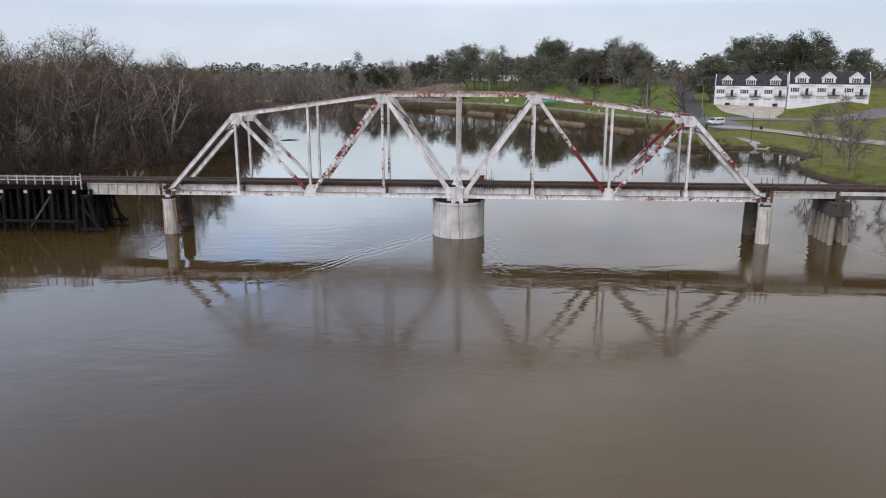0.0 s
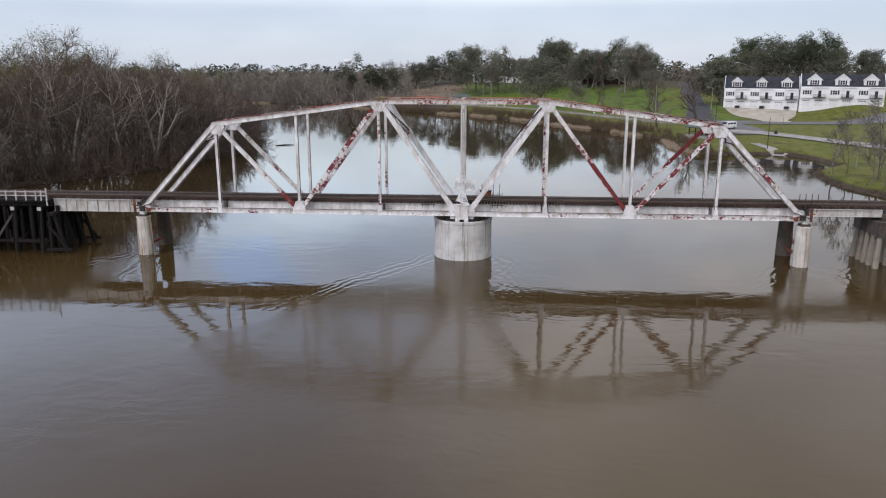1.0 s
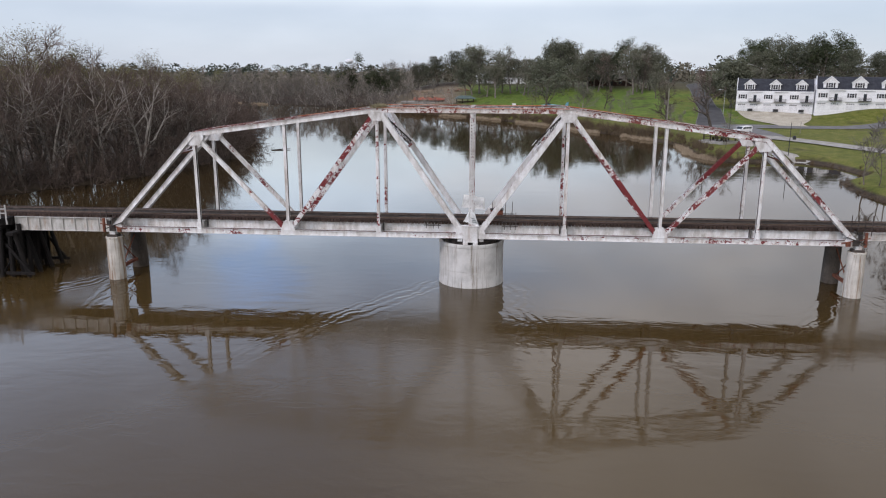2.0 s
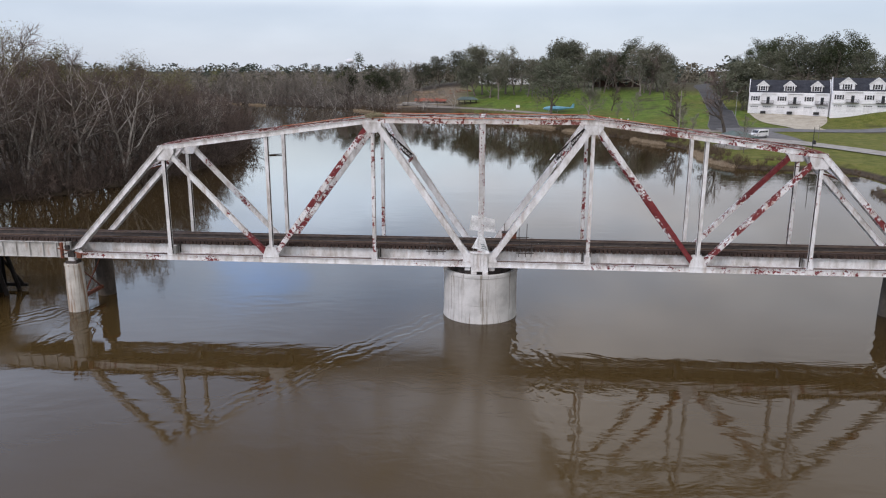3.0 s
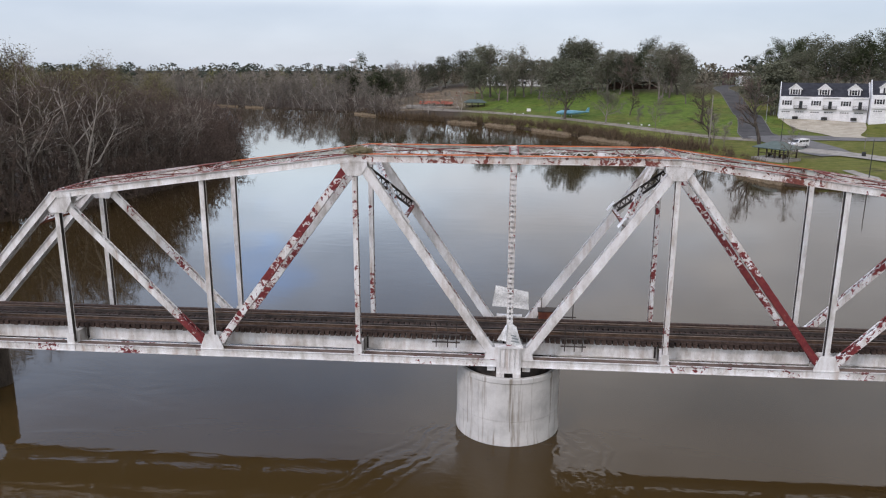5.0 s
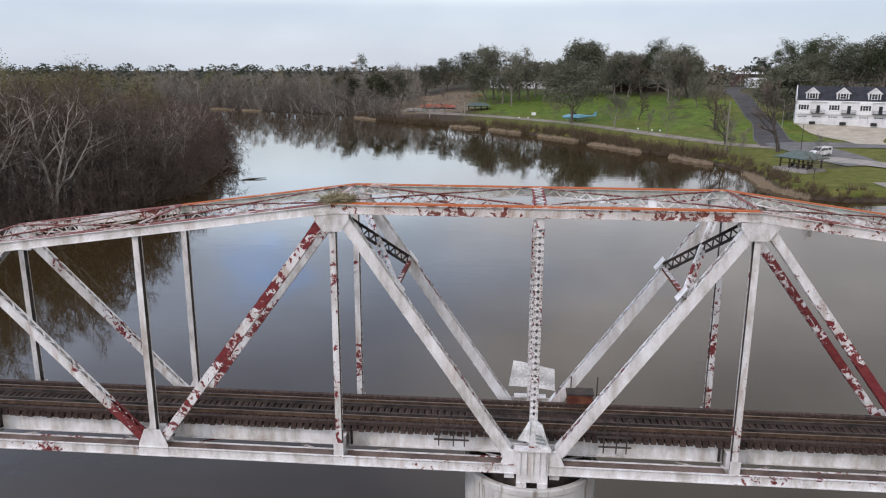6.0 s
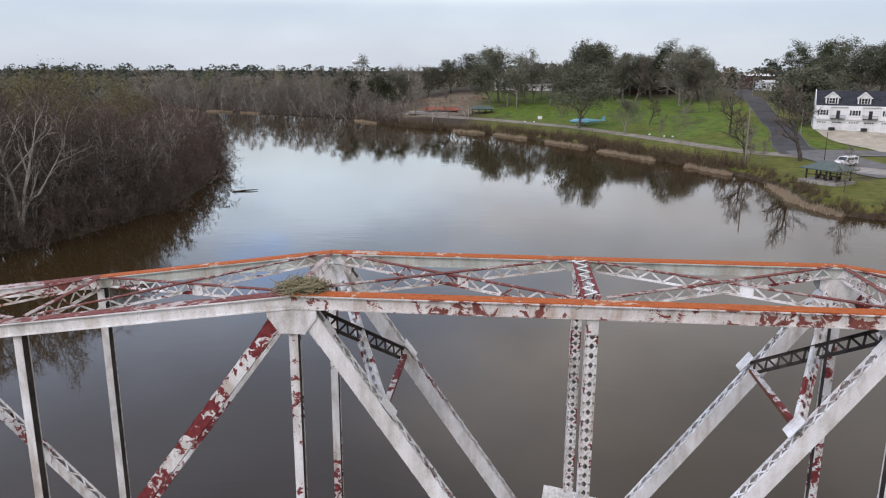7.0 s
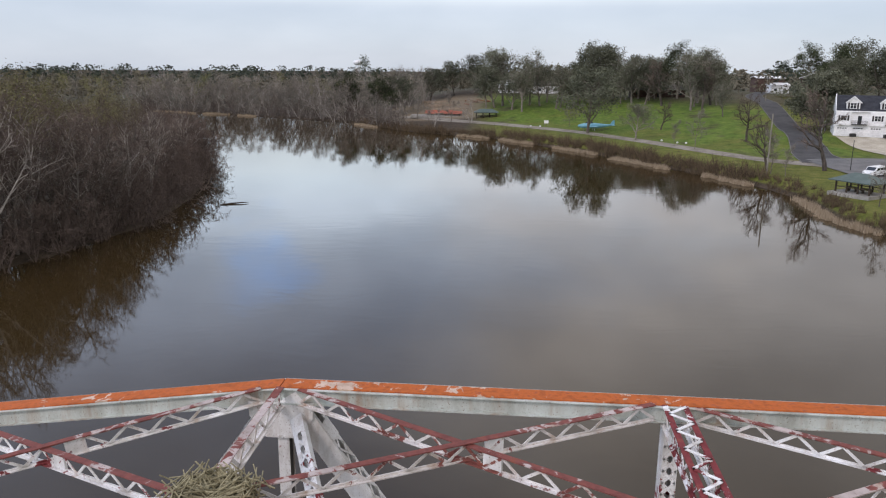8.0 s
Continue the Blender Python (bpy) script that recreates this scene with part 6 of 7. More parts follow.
def patch(name, x0, x1, y0, y1, mat, label, category, lift, skew=0.0):
    xs, ys = np.linspace(0, 1, 14), np.linspace(0, 1, 12)
    g = Geo()
    for v in ys:
        for u in xs:
            wide = 1.0 if v > 0.55 else 0.42 + 0.58 * (v / 0.55) ** 2
            cx = (x0 + x1) / 2 + skew * (1 - v)
            x, y = cx + (u - 0.5) * (x1 - x0) * wide, y0 + (y1 - y0) * v
            g.v.append((x, y, ground_at(x, y) + lift))
    for j in range(11):
        for i in range(13):
            a = j * 14 + i
            g.f.append((a, a + 1, a + 15, a + 14))
    return tagged(part(name, g, mat, smooth=True), label, category, kind="structure")


ribbon("driveway", [(84, 158.5, 8), (84.3, 165, 9), (85.2, 172, 14), (86.4, 179, 19), (88.2, 188.5, 22)], DRIVE, "pale sandy concrete forecourt of the terrace", "driveway", 0.16)

# ---------------------------------------------------------------- terrace of houses
SIDING = mottled("white_siding", (0.66, 0.66, 0.66), (0.80, 0.80, 0.80), 0.5, 0.7, 0.01, 6, stretch=(0.3, 0.3, 5))
SHINGLE = mottled("dark_roof_shingles", (0.018, 0.020, 0.026), (0.045, 0.048, 0.058), 0.8, 0.85, 0.01, 9)
TRIM = mottled("white_trim", (0.72, 0.72, 0.72), (0.82, 0.82, 0.82), 1, 0.6, 0, 9)
SHUTTER = mottled("black_shutter", (0.015, 0.015, 0.017), (0.03, 0.03, 0.033), 1, 0.6, 0, 9)
GARAGE = mottled("white_garage_door", (0.60, 0.60, 0.60), (0.72, 0.72, 0.72), 1, 0.55, 0, 9)
IRON = mottled("black_iron", (0.02, 0.02, 0.02), (0.04, 0.04, 0.04), 1, 0.5, 0, 9)


def glass(name):
    m, n, l, b = material(name, 0.06, 0.0, 0.6)
    b.inputs["Base Color"].default_value = (0.03, 0.035, 0.04, 1)
    return m


GLASS = glass("dark_window_glass")


def window(parent, x, y, z, w, h, shutters=True, bars=2):
    f = part("window", Geo().plate([(x - w / 2 - 0.08, z - 0.08), (x + w / 2 + 0.08, z - 0.08), (x + w / 2 + 0.08, z + h + 0.08), (x - w / 2 - 0.08, z + h + 0.08)], y - 0.06, y), TRIM, parent)
    for k in range(bars):
        x0 = x - w / 2 + w * k / bars
        part("pane", Geo().box(x0 + 0.05, x0 + w / bars - 0.05, y - 0.075, y - 0.062, z + 0.02, z + h / 2 - 0.03), GLASS, f)
        part("pane", Geo().box(x0 + 0.05, x0 + w / bars - 0.05, y - 0.075, y - 0.062, z + h / 2 + 0.03, z + h - 0.02), GLASS, f)
    if shutters:
        for s in (-1, 1):
            cx = x + s * (w / 2 + 0.36)
            part("shutter", Geo().box(cx - 0.22, cx + 0.22, y - 0.06, y - 0.005, z - 0.05, z + h + 0.05), SHUTTER, parent)


def terrace(at, turn, units, unit, label, dormer=3.3):
    """A row of garage-level town houses; the front faces -y, the front left corner stands at the origin."""
    L, D, E, R = units * unit, 11.0, 6.6, 10.6
    h = thing("terraced_house", label, "terraced house", "town houses", (0, 0, 0))
    part("wall", Geo().box(0, L, 0, D, -2.5, E), SIDING, h)
    for x in (0.0, L):
        g = Geo().add([(x - 0.1, 0, E), (x + 0.1, 0, E), (x + 0.1, D, E), (x - 0.1, D, E), (x - 0.1, D * 0.42, R + 0.5), (x + 0.1, D * 0.42, R + 0.5)], [(0, 1, 5, 4), (1, 2, 5), (2, 3, 4, 5), (3, 0, 4), (3, 2, 1, 0)])
        part("gable", g, SIDING, h)
    g = Geo().add([(0.1, -0.35, E - 0.05), (L - 0.1, -0.35, E - 0.05), (L - 0.1, D * 0.42, R), (0.1, D * 0.42, R), (0.1, -0.35, E + 0.12), (L - 0.1, -0.35, E + 0.12), (L - 0.1, D * 0.42, R + 0.18), (0.1, D * 0.42, R + 0.18)],
                  [(3, 2, 1, 0), (4, 5, 6, 7), (0, 1, 5, 4), (1, 2, 6, 5), (2, 3, 7, 6), (3, 0, 4, 7)])
    part("roof", g, SHINGLE, h)
    g = Geo().add([(0.1, D * 0.42, R), (L - 0.1, D * 0.42, R), (L - 0.1, D + 0.3, E), (0.1, D + 0.3, E), (0.1, D * 0.42, R + 0.18), (L - 0.1, D * 0.42, R + 0.18), (L - 0.1, D + 0.3, E + 0.15), (0.1, D + 0.3, E + 0.15)],
                  [(3, 2, 1, 0), (4, 5, 6, 7), (0, 1, 5, 4), (1, 2, 6, 5), (2, 3, 7, 6), (3, 0, 4, 7)])
    part("rear_roof", g, SHINGLE, h)
    part("fascia", Geo().box(0, L, -0.42, -0.36, E - 0.2, E + 0.12), TRIM, h)
    for u in range(units):
        x = u * unit
        for k, cx in enumerate((x + 2.0, x + 5.9)):
            d = part("garage_door", Geo().box(cx - 1.35, cx + 1.35, -0.05, 0.0, 0.05, 2.3), GARAGE, h)
            for z in (0.6, 1.15, 1.7):
                part("groove", Geo().box(cx - 1.35, cx + 1.35, -0.055, -0.051, z - 0.02, z + 0.02), SIDING, d)
            for q in range(4):
                part("pane", Geo().box(cx - 1.2 + q * 0.62, cx - 0.75 + q * 0.62, -0.065, -0.051, 1.85, 2.13), GLASS, d)
        # the bay beside each balcony stands a little forward
        part("bay", Geo().box(x + 0.3, x + 3.9, -0.5, -0.002, 2.75, E - 0.21), SIDING, h)
        window(h, x + 2.05, -0.5, 4.1, 1.5, 1.35)
        door = part("door", Geo().box(x + 5.55, x + 6.5, -0.05, 0.0, 3.2, 5.35), SHUTTER, h)
        part("pane", Geo().box(x + 5.7, x + 6.35, -0.06, -0.051, 4.0, 5.15), GLASS, door)
        b = part("balcony", Geo().box(x + 4.1, x + 7.8, -1.5, -0.002, 3.0, 3.18), IRON, h)
        for z in (3.6, 4.1):
            part("rail", Geo().box(x + 4.1, x + 7.8, -1.5, -1.45, z - 0.035, z + 0.035), IRON, b)
        for q in range(16):
            xx = x + 4.12 + q * 0.245
            part("baluster", Geo().box(xx - 0.02, xx + 0.02, -1.49, -1.46, 3.18, 4.1), IRON, b)
        for xx in (x + 4.12, x + 7.78):
            for z in (3.6, 4.1):
                part("rail", Geo().box(xx - 0.025, xx + 0.025, -1.44, -0.01, z - 0.035, z + 0.035), IRON, b)
        # dormer
        cx = x + 4.1
        dw, top = dormer / 2, E + 2.45 + dormer * 0.42
        dm = part("dormer", Geo().add([(cx - dw, 0.3, E + 0.35), (cx + dw, 0.3, E + 0.35), (cx + dw, 0.3, E + 2.5), (cx, 0.3, top), (cx - dw, 0.3, E + 2.5),
                                       (cx - dw, 4.2, E + 0.35), (cx + dw, 4.2, E + 0.35), (cx + dw, 4.2, E + 2.5), (cx, 4.2, top), (cx - dw, 4.2, E + 2.5)],
                                      [(0, 1, 2, 3, 4), (9, 8, 7, 6, 5), (1, 0, 5, 6), (2, 1, 6, 7), (0, 4, 9, 5), (3, 2, 7, 8), (4, 3, 8, 9)]), SIDING, h)
        for s in (-1, 1):
            slant = math.atan2(top - E - 2.5, dw)
            mid_z = (top + E + 2.5) / 2 - 0.05
            part("dormer_roof", Geo().bar((cx + s * (dw / 2 + 0.12), 0.05, mid_z + 0.06), (cx + s * (dw / 2 + 0.12), 4.3, mid_z + 0.06), (dw + 0.4) / math.cos(slant), 0.12, (s * math.sin(slant), 0, math.cos(slant))), SHINGLE, dm)
            part("barge_board", Geo().bar((cx + s * (dw + 0.35), 0.02, E + 2.5 - 0.35 * math.tan(slant)), (cx, 0.02, top + 0.08), 0.24, 0.2, (0, 1, 0)), TRIM, dm)
        window(dm, cx, 0.3, E + 0.75, 1.5, 1.45)
    h.matrix_world = Matrix.Translation(at) @ Matrix.Rotation(turn, 4, "Z") @ Matrix.Scale(0.92, 4)
    return h


BASE = 4.45
one = terrace((77.4, 192.2, BASE), math.radians(-17), 3, 8.2, "white two-storey terrace with garages, balconies and dark dormered roof")
two = terrace((98.6, 183.1, BASE + 0.85), math.radians(-17), 3, 8.6, "white terrace with dark dormered roof on a grass bank", 4.3)
for x, y in ((81.4, 190.3), (88.6, 188.1), (95.7, 185.9)):
    ac = thing("air_conditioner", "dark box of an air conditioner against the house wall", "air conditioner", "air conditioners", (x, y, BASE))
    part("case", Geo().box(x - 0.7, x + 0.7, y - 0.35, y + 0.35, BASE - 0.2, BASE + 0.55), IRON, ac)
    part("grille", Geo().box(x - 0.6, x + 0.6, y - 0.3, y + 0.3, BASE + 0.55, BASE + 0.6), STEEL_DARK, ac)

# ---------------------------------------------------------------- picnic shelters
GREEN_ROOF = mottled("green_metal_roof", (0.06, 0.09, 0.082), (0.10, 0.135, 0.122), 0.6, 0.55, 0.005, 10)
DARK_WOOD = mottled("dark_brown_posts", (0.03, 0.022, 0.017), (0.075, 0.055, 0.04), 1.5, 0.9, 0.01, 15)
STONE = mottled("pale_block_wall", (0.22, 0.21, 0.19), (0.36, 0.34, 0.31), 0.8, 0.9, 0.02, 9)


def shelter(at, turn, L, D, hgt, label, base_h=0.0):
    s = thing("picnic_shelter", label, "shelter", "picnic shelters")
    if base_h:
        part("base", Geo().box(-0.5, L + 0.5, -0.9, D + 0.3, -2.0, base_h), STONE, s)
    z0 = base_h
    n = max(3, int(L / 2.4))
    for k in range(n + 1):
        for y in (0.2, D - 0.2):
            x = 0.2 + (L - 0.4) * k / n
            part("post", Geo().box(x - 0.11, x + 0.11, y - 0.11, y + 0.11, z0, z0 + hgt), DARK_WOOD, s)
    for y in (0.2, D - 0.2):
        part("beam", Geo().box(0, L, y - 0.1, y + 0.1, z0 + hgt, z0 + hgt + 0.3), DARK_WOOD, s)
        part("railing", Geo().box(0.3, L - 0.3, y - 0.04, y + 0.04, z0 + 0.8, z0 + 0.92), DARK_WOOD, s)
    e, r, o = z0 + hgt + 0.3, z0 + hgt + 1.45, 0.7
    g = Geo().add([(-o, -o, e), (L + o, -o, e), (L + o, D + o, e), (-o, D + o, e), (D * 0.42, D / 2, r), (L - D * 0.42, D / 2, r), (-o, -o, e - 0.14), (L + o, -o, e - 0.14), (L + o, D + o, e - 0.14), (-o, D + o, e - 0.14)],
                  [(0, 1, 5, 4), (1, 2, 5), (2, 3, 4, 5), (3, 0, 4), (6, 7, 1, 0), (7, 8, 2, 1), (8, 9, 3, 2), (9, 6, 0, 3), (9, 8, 7, 6)])
    part("roof", g, GREEN_ROOF, s)
    for k in range(2):
        tx = L * (0.3 + 0.4 * k)
        t = part("table", Geo().box(tx - 0.9, tx + 0.9, D / 2 - 0.4, D / 2 + 0.4, z0 + 0.7, z0 + 0.76), DARK_WOOD, s)
        for q in (-0.6, 0.6):
            part("leg", Geo().box(tx + q - 0.06, tx + q + 0.06, D / 2 - 0.3, D / 2 + 0.3, z0, z0 + 0.7), DARK_WOOD, t)
    s.matrix_world = Matrix.Translation(at) @ Matrix.Rotation(turn, 4, "Z")
    return s


shelter((48.4, 116.6, 1.15), math.atan2(-9.0, 6.2), 6.0, 4.3, 1.65, "open picnic shelter with green metal hip roof on block base", 0.7)
shelter((-17.6, 264.7, ground_at(-17.3, 264.7)), 0.1, 7.6, 3.6, 1.9, "open picnic shelter with dull green hip roof and posts")

# ---------------------------------------------------------------- cars, poles, signs
CAR_WHITE = mottled("white_car_paint", (0.74, 0.74, 0.74), (0.80, 0.80, 0.80), 0.6, 0.25, 0, 5, spec=0.6)
TYRE = mottled("tyre_rubber", (0.015, 0.015, 0.015), (0.03, 0.03, 0.03), 2, 0.9, 0, 12)
CHROME = mottled("dull_metal", (0.3, 0.3, 0.3), (0.5, 0.5, 0.5), 2, 0.35, 0, 12, metal=0.8)
LAMP_RED = mottled("red_tail_lamp", (0.25, 0.01, 0.01), (0.35, 0.02, 0.02), 2, 0.3, 0, 12)


def van(at, turn, label, paint, name="van", category="van"):
    v = thing(name, label, category)
    W2 = 0.95
    side = [(-2.5, 0.4), (2.45, 0.4), (2.55, 0.75), (2.4, 1.05), (1.55, 1.2), (0.95, 1.85), (-2.35, 1.9), (-2.5, 1.7)]
    n = len(side)
    g = Geo()
    for y, k in ((-W2, 1.0), (-W2 + 0.1, 1.0), (W2 - 0.1, 1.0), (W2, 1.0)):
        inset = 0.06 if abs(y) == W2 else 0.0
        g.v.extend((x * (1 - inset * 0.4), y, z - (inset if z > 1.3 else 0)) for x, z in side)
    g.f.append(tuple(range(n)))
    g.f.append(tuple(range(4 * n - 1, 3 * n - 1, -1)))
    for r in range(3):
        g.f.extend((r * n + (i + 1) % n, r * n + i, (r + 1) * n + i, (r + 1) * n + (i + 1) % n) for i in range(n))
    part("body", g, paint, v)
    part("windscreen", Geo().bar((1.02, 0, 1.80), (1.56, 0, 1.24), 1.6, 0.03, (0.8, 0, 0.6)), GLASS, v)
    for y in (-W2 - 0.004, W2 + 0.004):
        for x0, x1 in ((-2.1, -1.1), (-0.95, 0.0), (0.12, 0.95)):
            part("side_window", Geo().box(x0, x1, y - 0.006, y + 0.006, 1.28, 1.68), GLASS, v)
    part("rear_window", Geo().box(-2.52, -2.49, -0.7, 0.7, 1.25, 1.65), GLASS, v)
    for y in (-0.7, 0.7):
        part("headlight", Geo().box(2.42, 2.53, y - 0.16, y + 0.16, 0.78, 0.95), CHROME, v)
        part("tail_light", Geo().box(-2.53, -2.49, y - 0.1, y + 0.1, 0.8, 1.15), LAMP_RED, v)
        part("mirror", Geo().box(0.95, 1.1, y * 1.5 - 0.1, y * 1.5 + 0.1, 1.2, 1.38), TYRE, v)
    for x in (-2.58, 2.5):
        part("bumper", Geo().box(x - 0.05, x + 0.08, -0.88, 0.88, 0.38, 0.6), CHROME, v)
    for x in (-1.6, 1.6):
        for y in (-0.85, 0.85):
            t = part("wheel", Geo().tube([(x, y - 0.11, 0.34), (x, y + 0.11, 0.34)], [0.34, 0.34], 16), TYRE, v)
            part("rim", Geo().tube([(x, y - 0.12, 0.34), (x, y + 0.12, 0.34)], [0.19, 0.19], 12), CHROME, t)
    v.matrix_world = Matrix.Translation(at) @ Matrix.Rotation(turn, 4, "Z")
    return v


van((63.0, 135.4, ground_at(63.0, 135.4) + 0.17), 3.75, "white van parked on the asphalt by the river", CAR_WHITE)


def pole(x, y, h, r, mat, label, arm=0.0, name="street_lamp", category="street lamp", toward=0.0):
    z = ground_at(x, y)
    p = thing(name, label, category, "poles of the park", (x, y, z))
    part("post", Geo().tube([(x, y, z - 0.3), (x, y, z + h * 0.5), (x, y, z + h)], [r, r * 0.85, r * 0.65], 10), mat, p)
    if arm:
        cx, sy = math.cos(toward), math.sin(toward)
        part("arm", Geo().tube([(x, y, z + h - 0.2), (x + arm * 0.5 * cx, y + arm * 0.5 * sy, z + h + 0.2), (x + arm * cx, y + arm * sy, z + h + 0.15)], [0.05, 0.045, 0.04], 6), CHROME, p)
        part("lantern", Geo().tube([(x + arm * cx, y + arm * sy, z + h + 0.18), (x + (arm + 0.6) * cx, y + (arm + 0.6) * sy, z + h + 0.1)], [0.12, 0.07], 8), CHROME, p)
    return p


POLE_WOOD = mottled("grey_pole_timber", (0.16, 0.145, 0.12), (0.30, 0.27, 0.23), 1.2, 0.9, 0.01, 12, stretch=(3, 3, 0.4))
pole(44.6, 138.1, 11.5, 0.17, POLE_WOOD, "tall grey wooden utility pole on the river bank", name="utility_pole", category="utility pole")
pole(59.2, 92.8, 6.6, 0.08, IRON, "thin black lamp post beside the boat ramp", 0)
pole(63.3, 61.3, 7.5, 0.1, POLE_WOOD, "leaning lamp post with a short arm on the lawn", 0.8, toward=0.3)
pole(62, 143.4, 6.0, 0.08, IRON, "thin black lamp post beside the parking area", 0)
pole(77.5, 136.5, 3.2, 0.07, POLE_WOOD, "short grey post on the grass verge", 0, "post", "post")
pole(71.5, 184.3, 7.5, 0.09, CHROME, "street lamp with a bent arm on the hill road", 1.4, toward=3.0)
pole(80.5, 205.8, 7.5, 0.09, CHROME, "street lamp with a bent arm on the hill road", 1.4, toward=3.0)
pole(84.5, 271.3, 9.0, 0.12, POLE_WOOD, "grey wooden utility pole at the hill top", 0.0, name="utility_pole", category="utility pole")
pole(24.5, 275.7, 7.0, 0.1, POLE_WOOD, "pale wooden pole on the green slope", 0.0, name="utility_pole", category="utility pole")
SIGN_WHITE = mottled("white_sign_board", (0.7, 0.7, 0.7), (0.8, 0.8, 0.8), 2, 0.6, 0, 9)
for x, y, w, h2, label in ((6.6, 239.5, 1.5, 1.0, "white notice board beside the park road"),):
    z = ground_at(x, y)
    s = thing("notice_board", label, "sign", at=(x, y, z))
    part("board", Geo().box(x - w / 2, x + w / 2, y - 0.05, y + 0.05, z + 0.7, z + 0.7 + h2), SIGN_WHITE, s)
    for q in (-w / 2 + 0.2, w / 2 - 0.2):
        part("leg", Geo().box(x + q - 0.06, x + q + 0.06, y - 0.04, y + 0.1, z - 0.2, z + 0.7), POLE_WOOD, s)
for x, y in ((70.2, 120.2), (1.5, 236.2), (4.5, 235.1), (35, 193.5), (38, 188.6), (40, 187.6)):
    z = ground_at(x, y)
    bin_ = thing("litter_bin" if x > 60 else "boulder", "dark litter bin beside the lane" if x > 60 else "pale rounded boulder beside the park road", "litter bin" if x > 60 else "boulder", "" if x > 60 else "boulders", (x, y, z))
    g = Geo().tube([(x, y, z - 0.1), (x + 0.05, y, z + 0.2), (x, y, z + (0.95 if x > 60 else 0.3)), (x, y + 0.02, z + (1.05 if x > 60 else 0.38))], [0.32, 0.4, 0.4, 0.2] if x > 60 else [0.2, 0.3, 0.24, 0.1], 9)
    part("body", g, IRON if x > 60 else SIGN_WHITE, bin_)

# ---------------------------------------------------------------- the display aircraft
SKY_BLUE = mottled("faded_light_blue_paint", (0.16, 0.40, 0.52), (0.24, 0.50, 0.60), 0.8, 0.5, 0, 8)
plane = thing("display_aircraft", "small faded light-blue aircraft displayed on the lawn", "aircraft")
part("fuselage", Geo().tube([(-4.6, 0, 1.35), (-3.6, 0, 1.35), (-1.5, 0, 1.45), (0.8, 0, 1.4), (3.5, 0, 1.45), (6.2, 0, 1.6)], [0.25, 0.62, 0.85, 0.8, 0.45, 0.16], 12), SKY_BLUE, plane)
part("canopy", Geo().tube([(-2.6, 0, 2.0), (-1.8, 0, 2.25), (-0.6, 0, 2.25), (0.3, 0, 2.0)], [0.1, 0.42, 0.42, 0.1], 10), GLASS, plane)
for s in (-1, 1):
    part("wing", Geo().add([(-1.6, s * 0.6, 1.15), (0.9, s * 0.6, 1.15), (0.5, s * 5.4, 1.4), (-0.8, s * 5.4, 1.4), (-1.6, s * 0.6, 1.33), (0.9, s * 0.6, 1.28), (0.5, s * 5.4, 1.48), (-0.8, s * 5.4, 1.5)],
                           [(3, 2, 1, 0), (4, 5, 6, 7), (0, 1, 5, 4), (1, 2, 6, 5), (2, 3, 7, 6), (3, 0, 4, 7)]), SKY_BLUE, plane)
    part("tail_plane", Geo().box(5.3, 6.2, s * 1.0 - 0.9, s * 1.0 + 0.9, 1.62, 1.7), SKY_BLUE, plane)
part("fin", Geo().plate([(5.0, 1.6), (6.4, 1.6), (6.5, 3.0), (5.9, 3.0)], -0.06, 0.06), SKY_BLUE, plane)
for x, y in ((-2.8, 0), (0.2, -1.3), (0.2, 1.3)):
    part("stand", Geo().tube([(x, y, -0.2), (x, y, 1.2)], [0.12, 0.1], 8), CHROME, plane)
plane.matrix_world = Matrix.Translation((20, 222.6, ground_at(20, 222.6))) @ Matrix.Rotation(0.12, 4, "Z")

# ---------------------------------------------------------------- buildings on the hill and by the bend
BRICK = mottled("red_brown_brick", (0.05, 0.03, 0.025), (0.10, 0.06, 0.048), 1.4, 0.9, 0.01, 16)
GREY_SHINGLE = mottled("grey_brown_shingles", (0.05, 0.043, 0.038), (0.095, 0.085, 0.075), 1.0, 0.9, 0.01, 10)
WHITE_METAL = mottled("white_metal_sheet", (0.62, 0.63, 0.64), (0.78, 0.79, 0.80), 0.7, 0.5, 0, 10, stretch=(6, 1, 1))
DRY_BOARD = mottled("weathered_tan_boards", (0.19, 0.145, 0.105), (0.36, 0.28, 0.21), 0.7, 0.9, 0.01, 10)
RED_METAL = mottled("red_metal_roof", (0.20, 0.05, 0.03), (0.40, 0.115, 0.065), 0.7, 0.8, 0, 10)


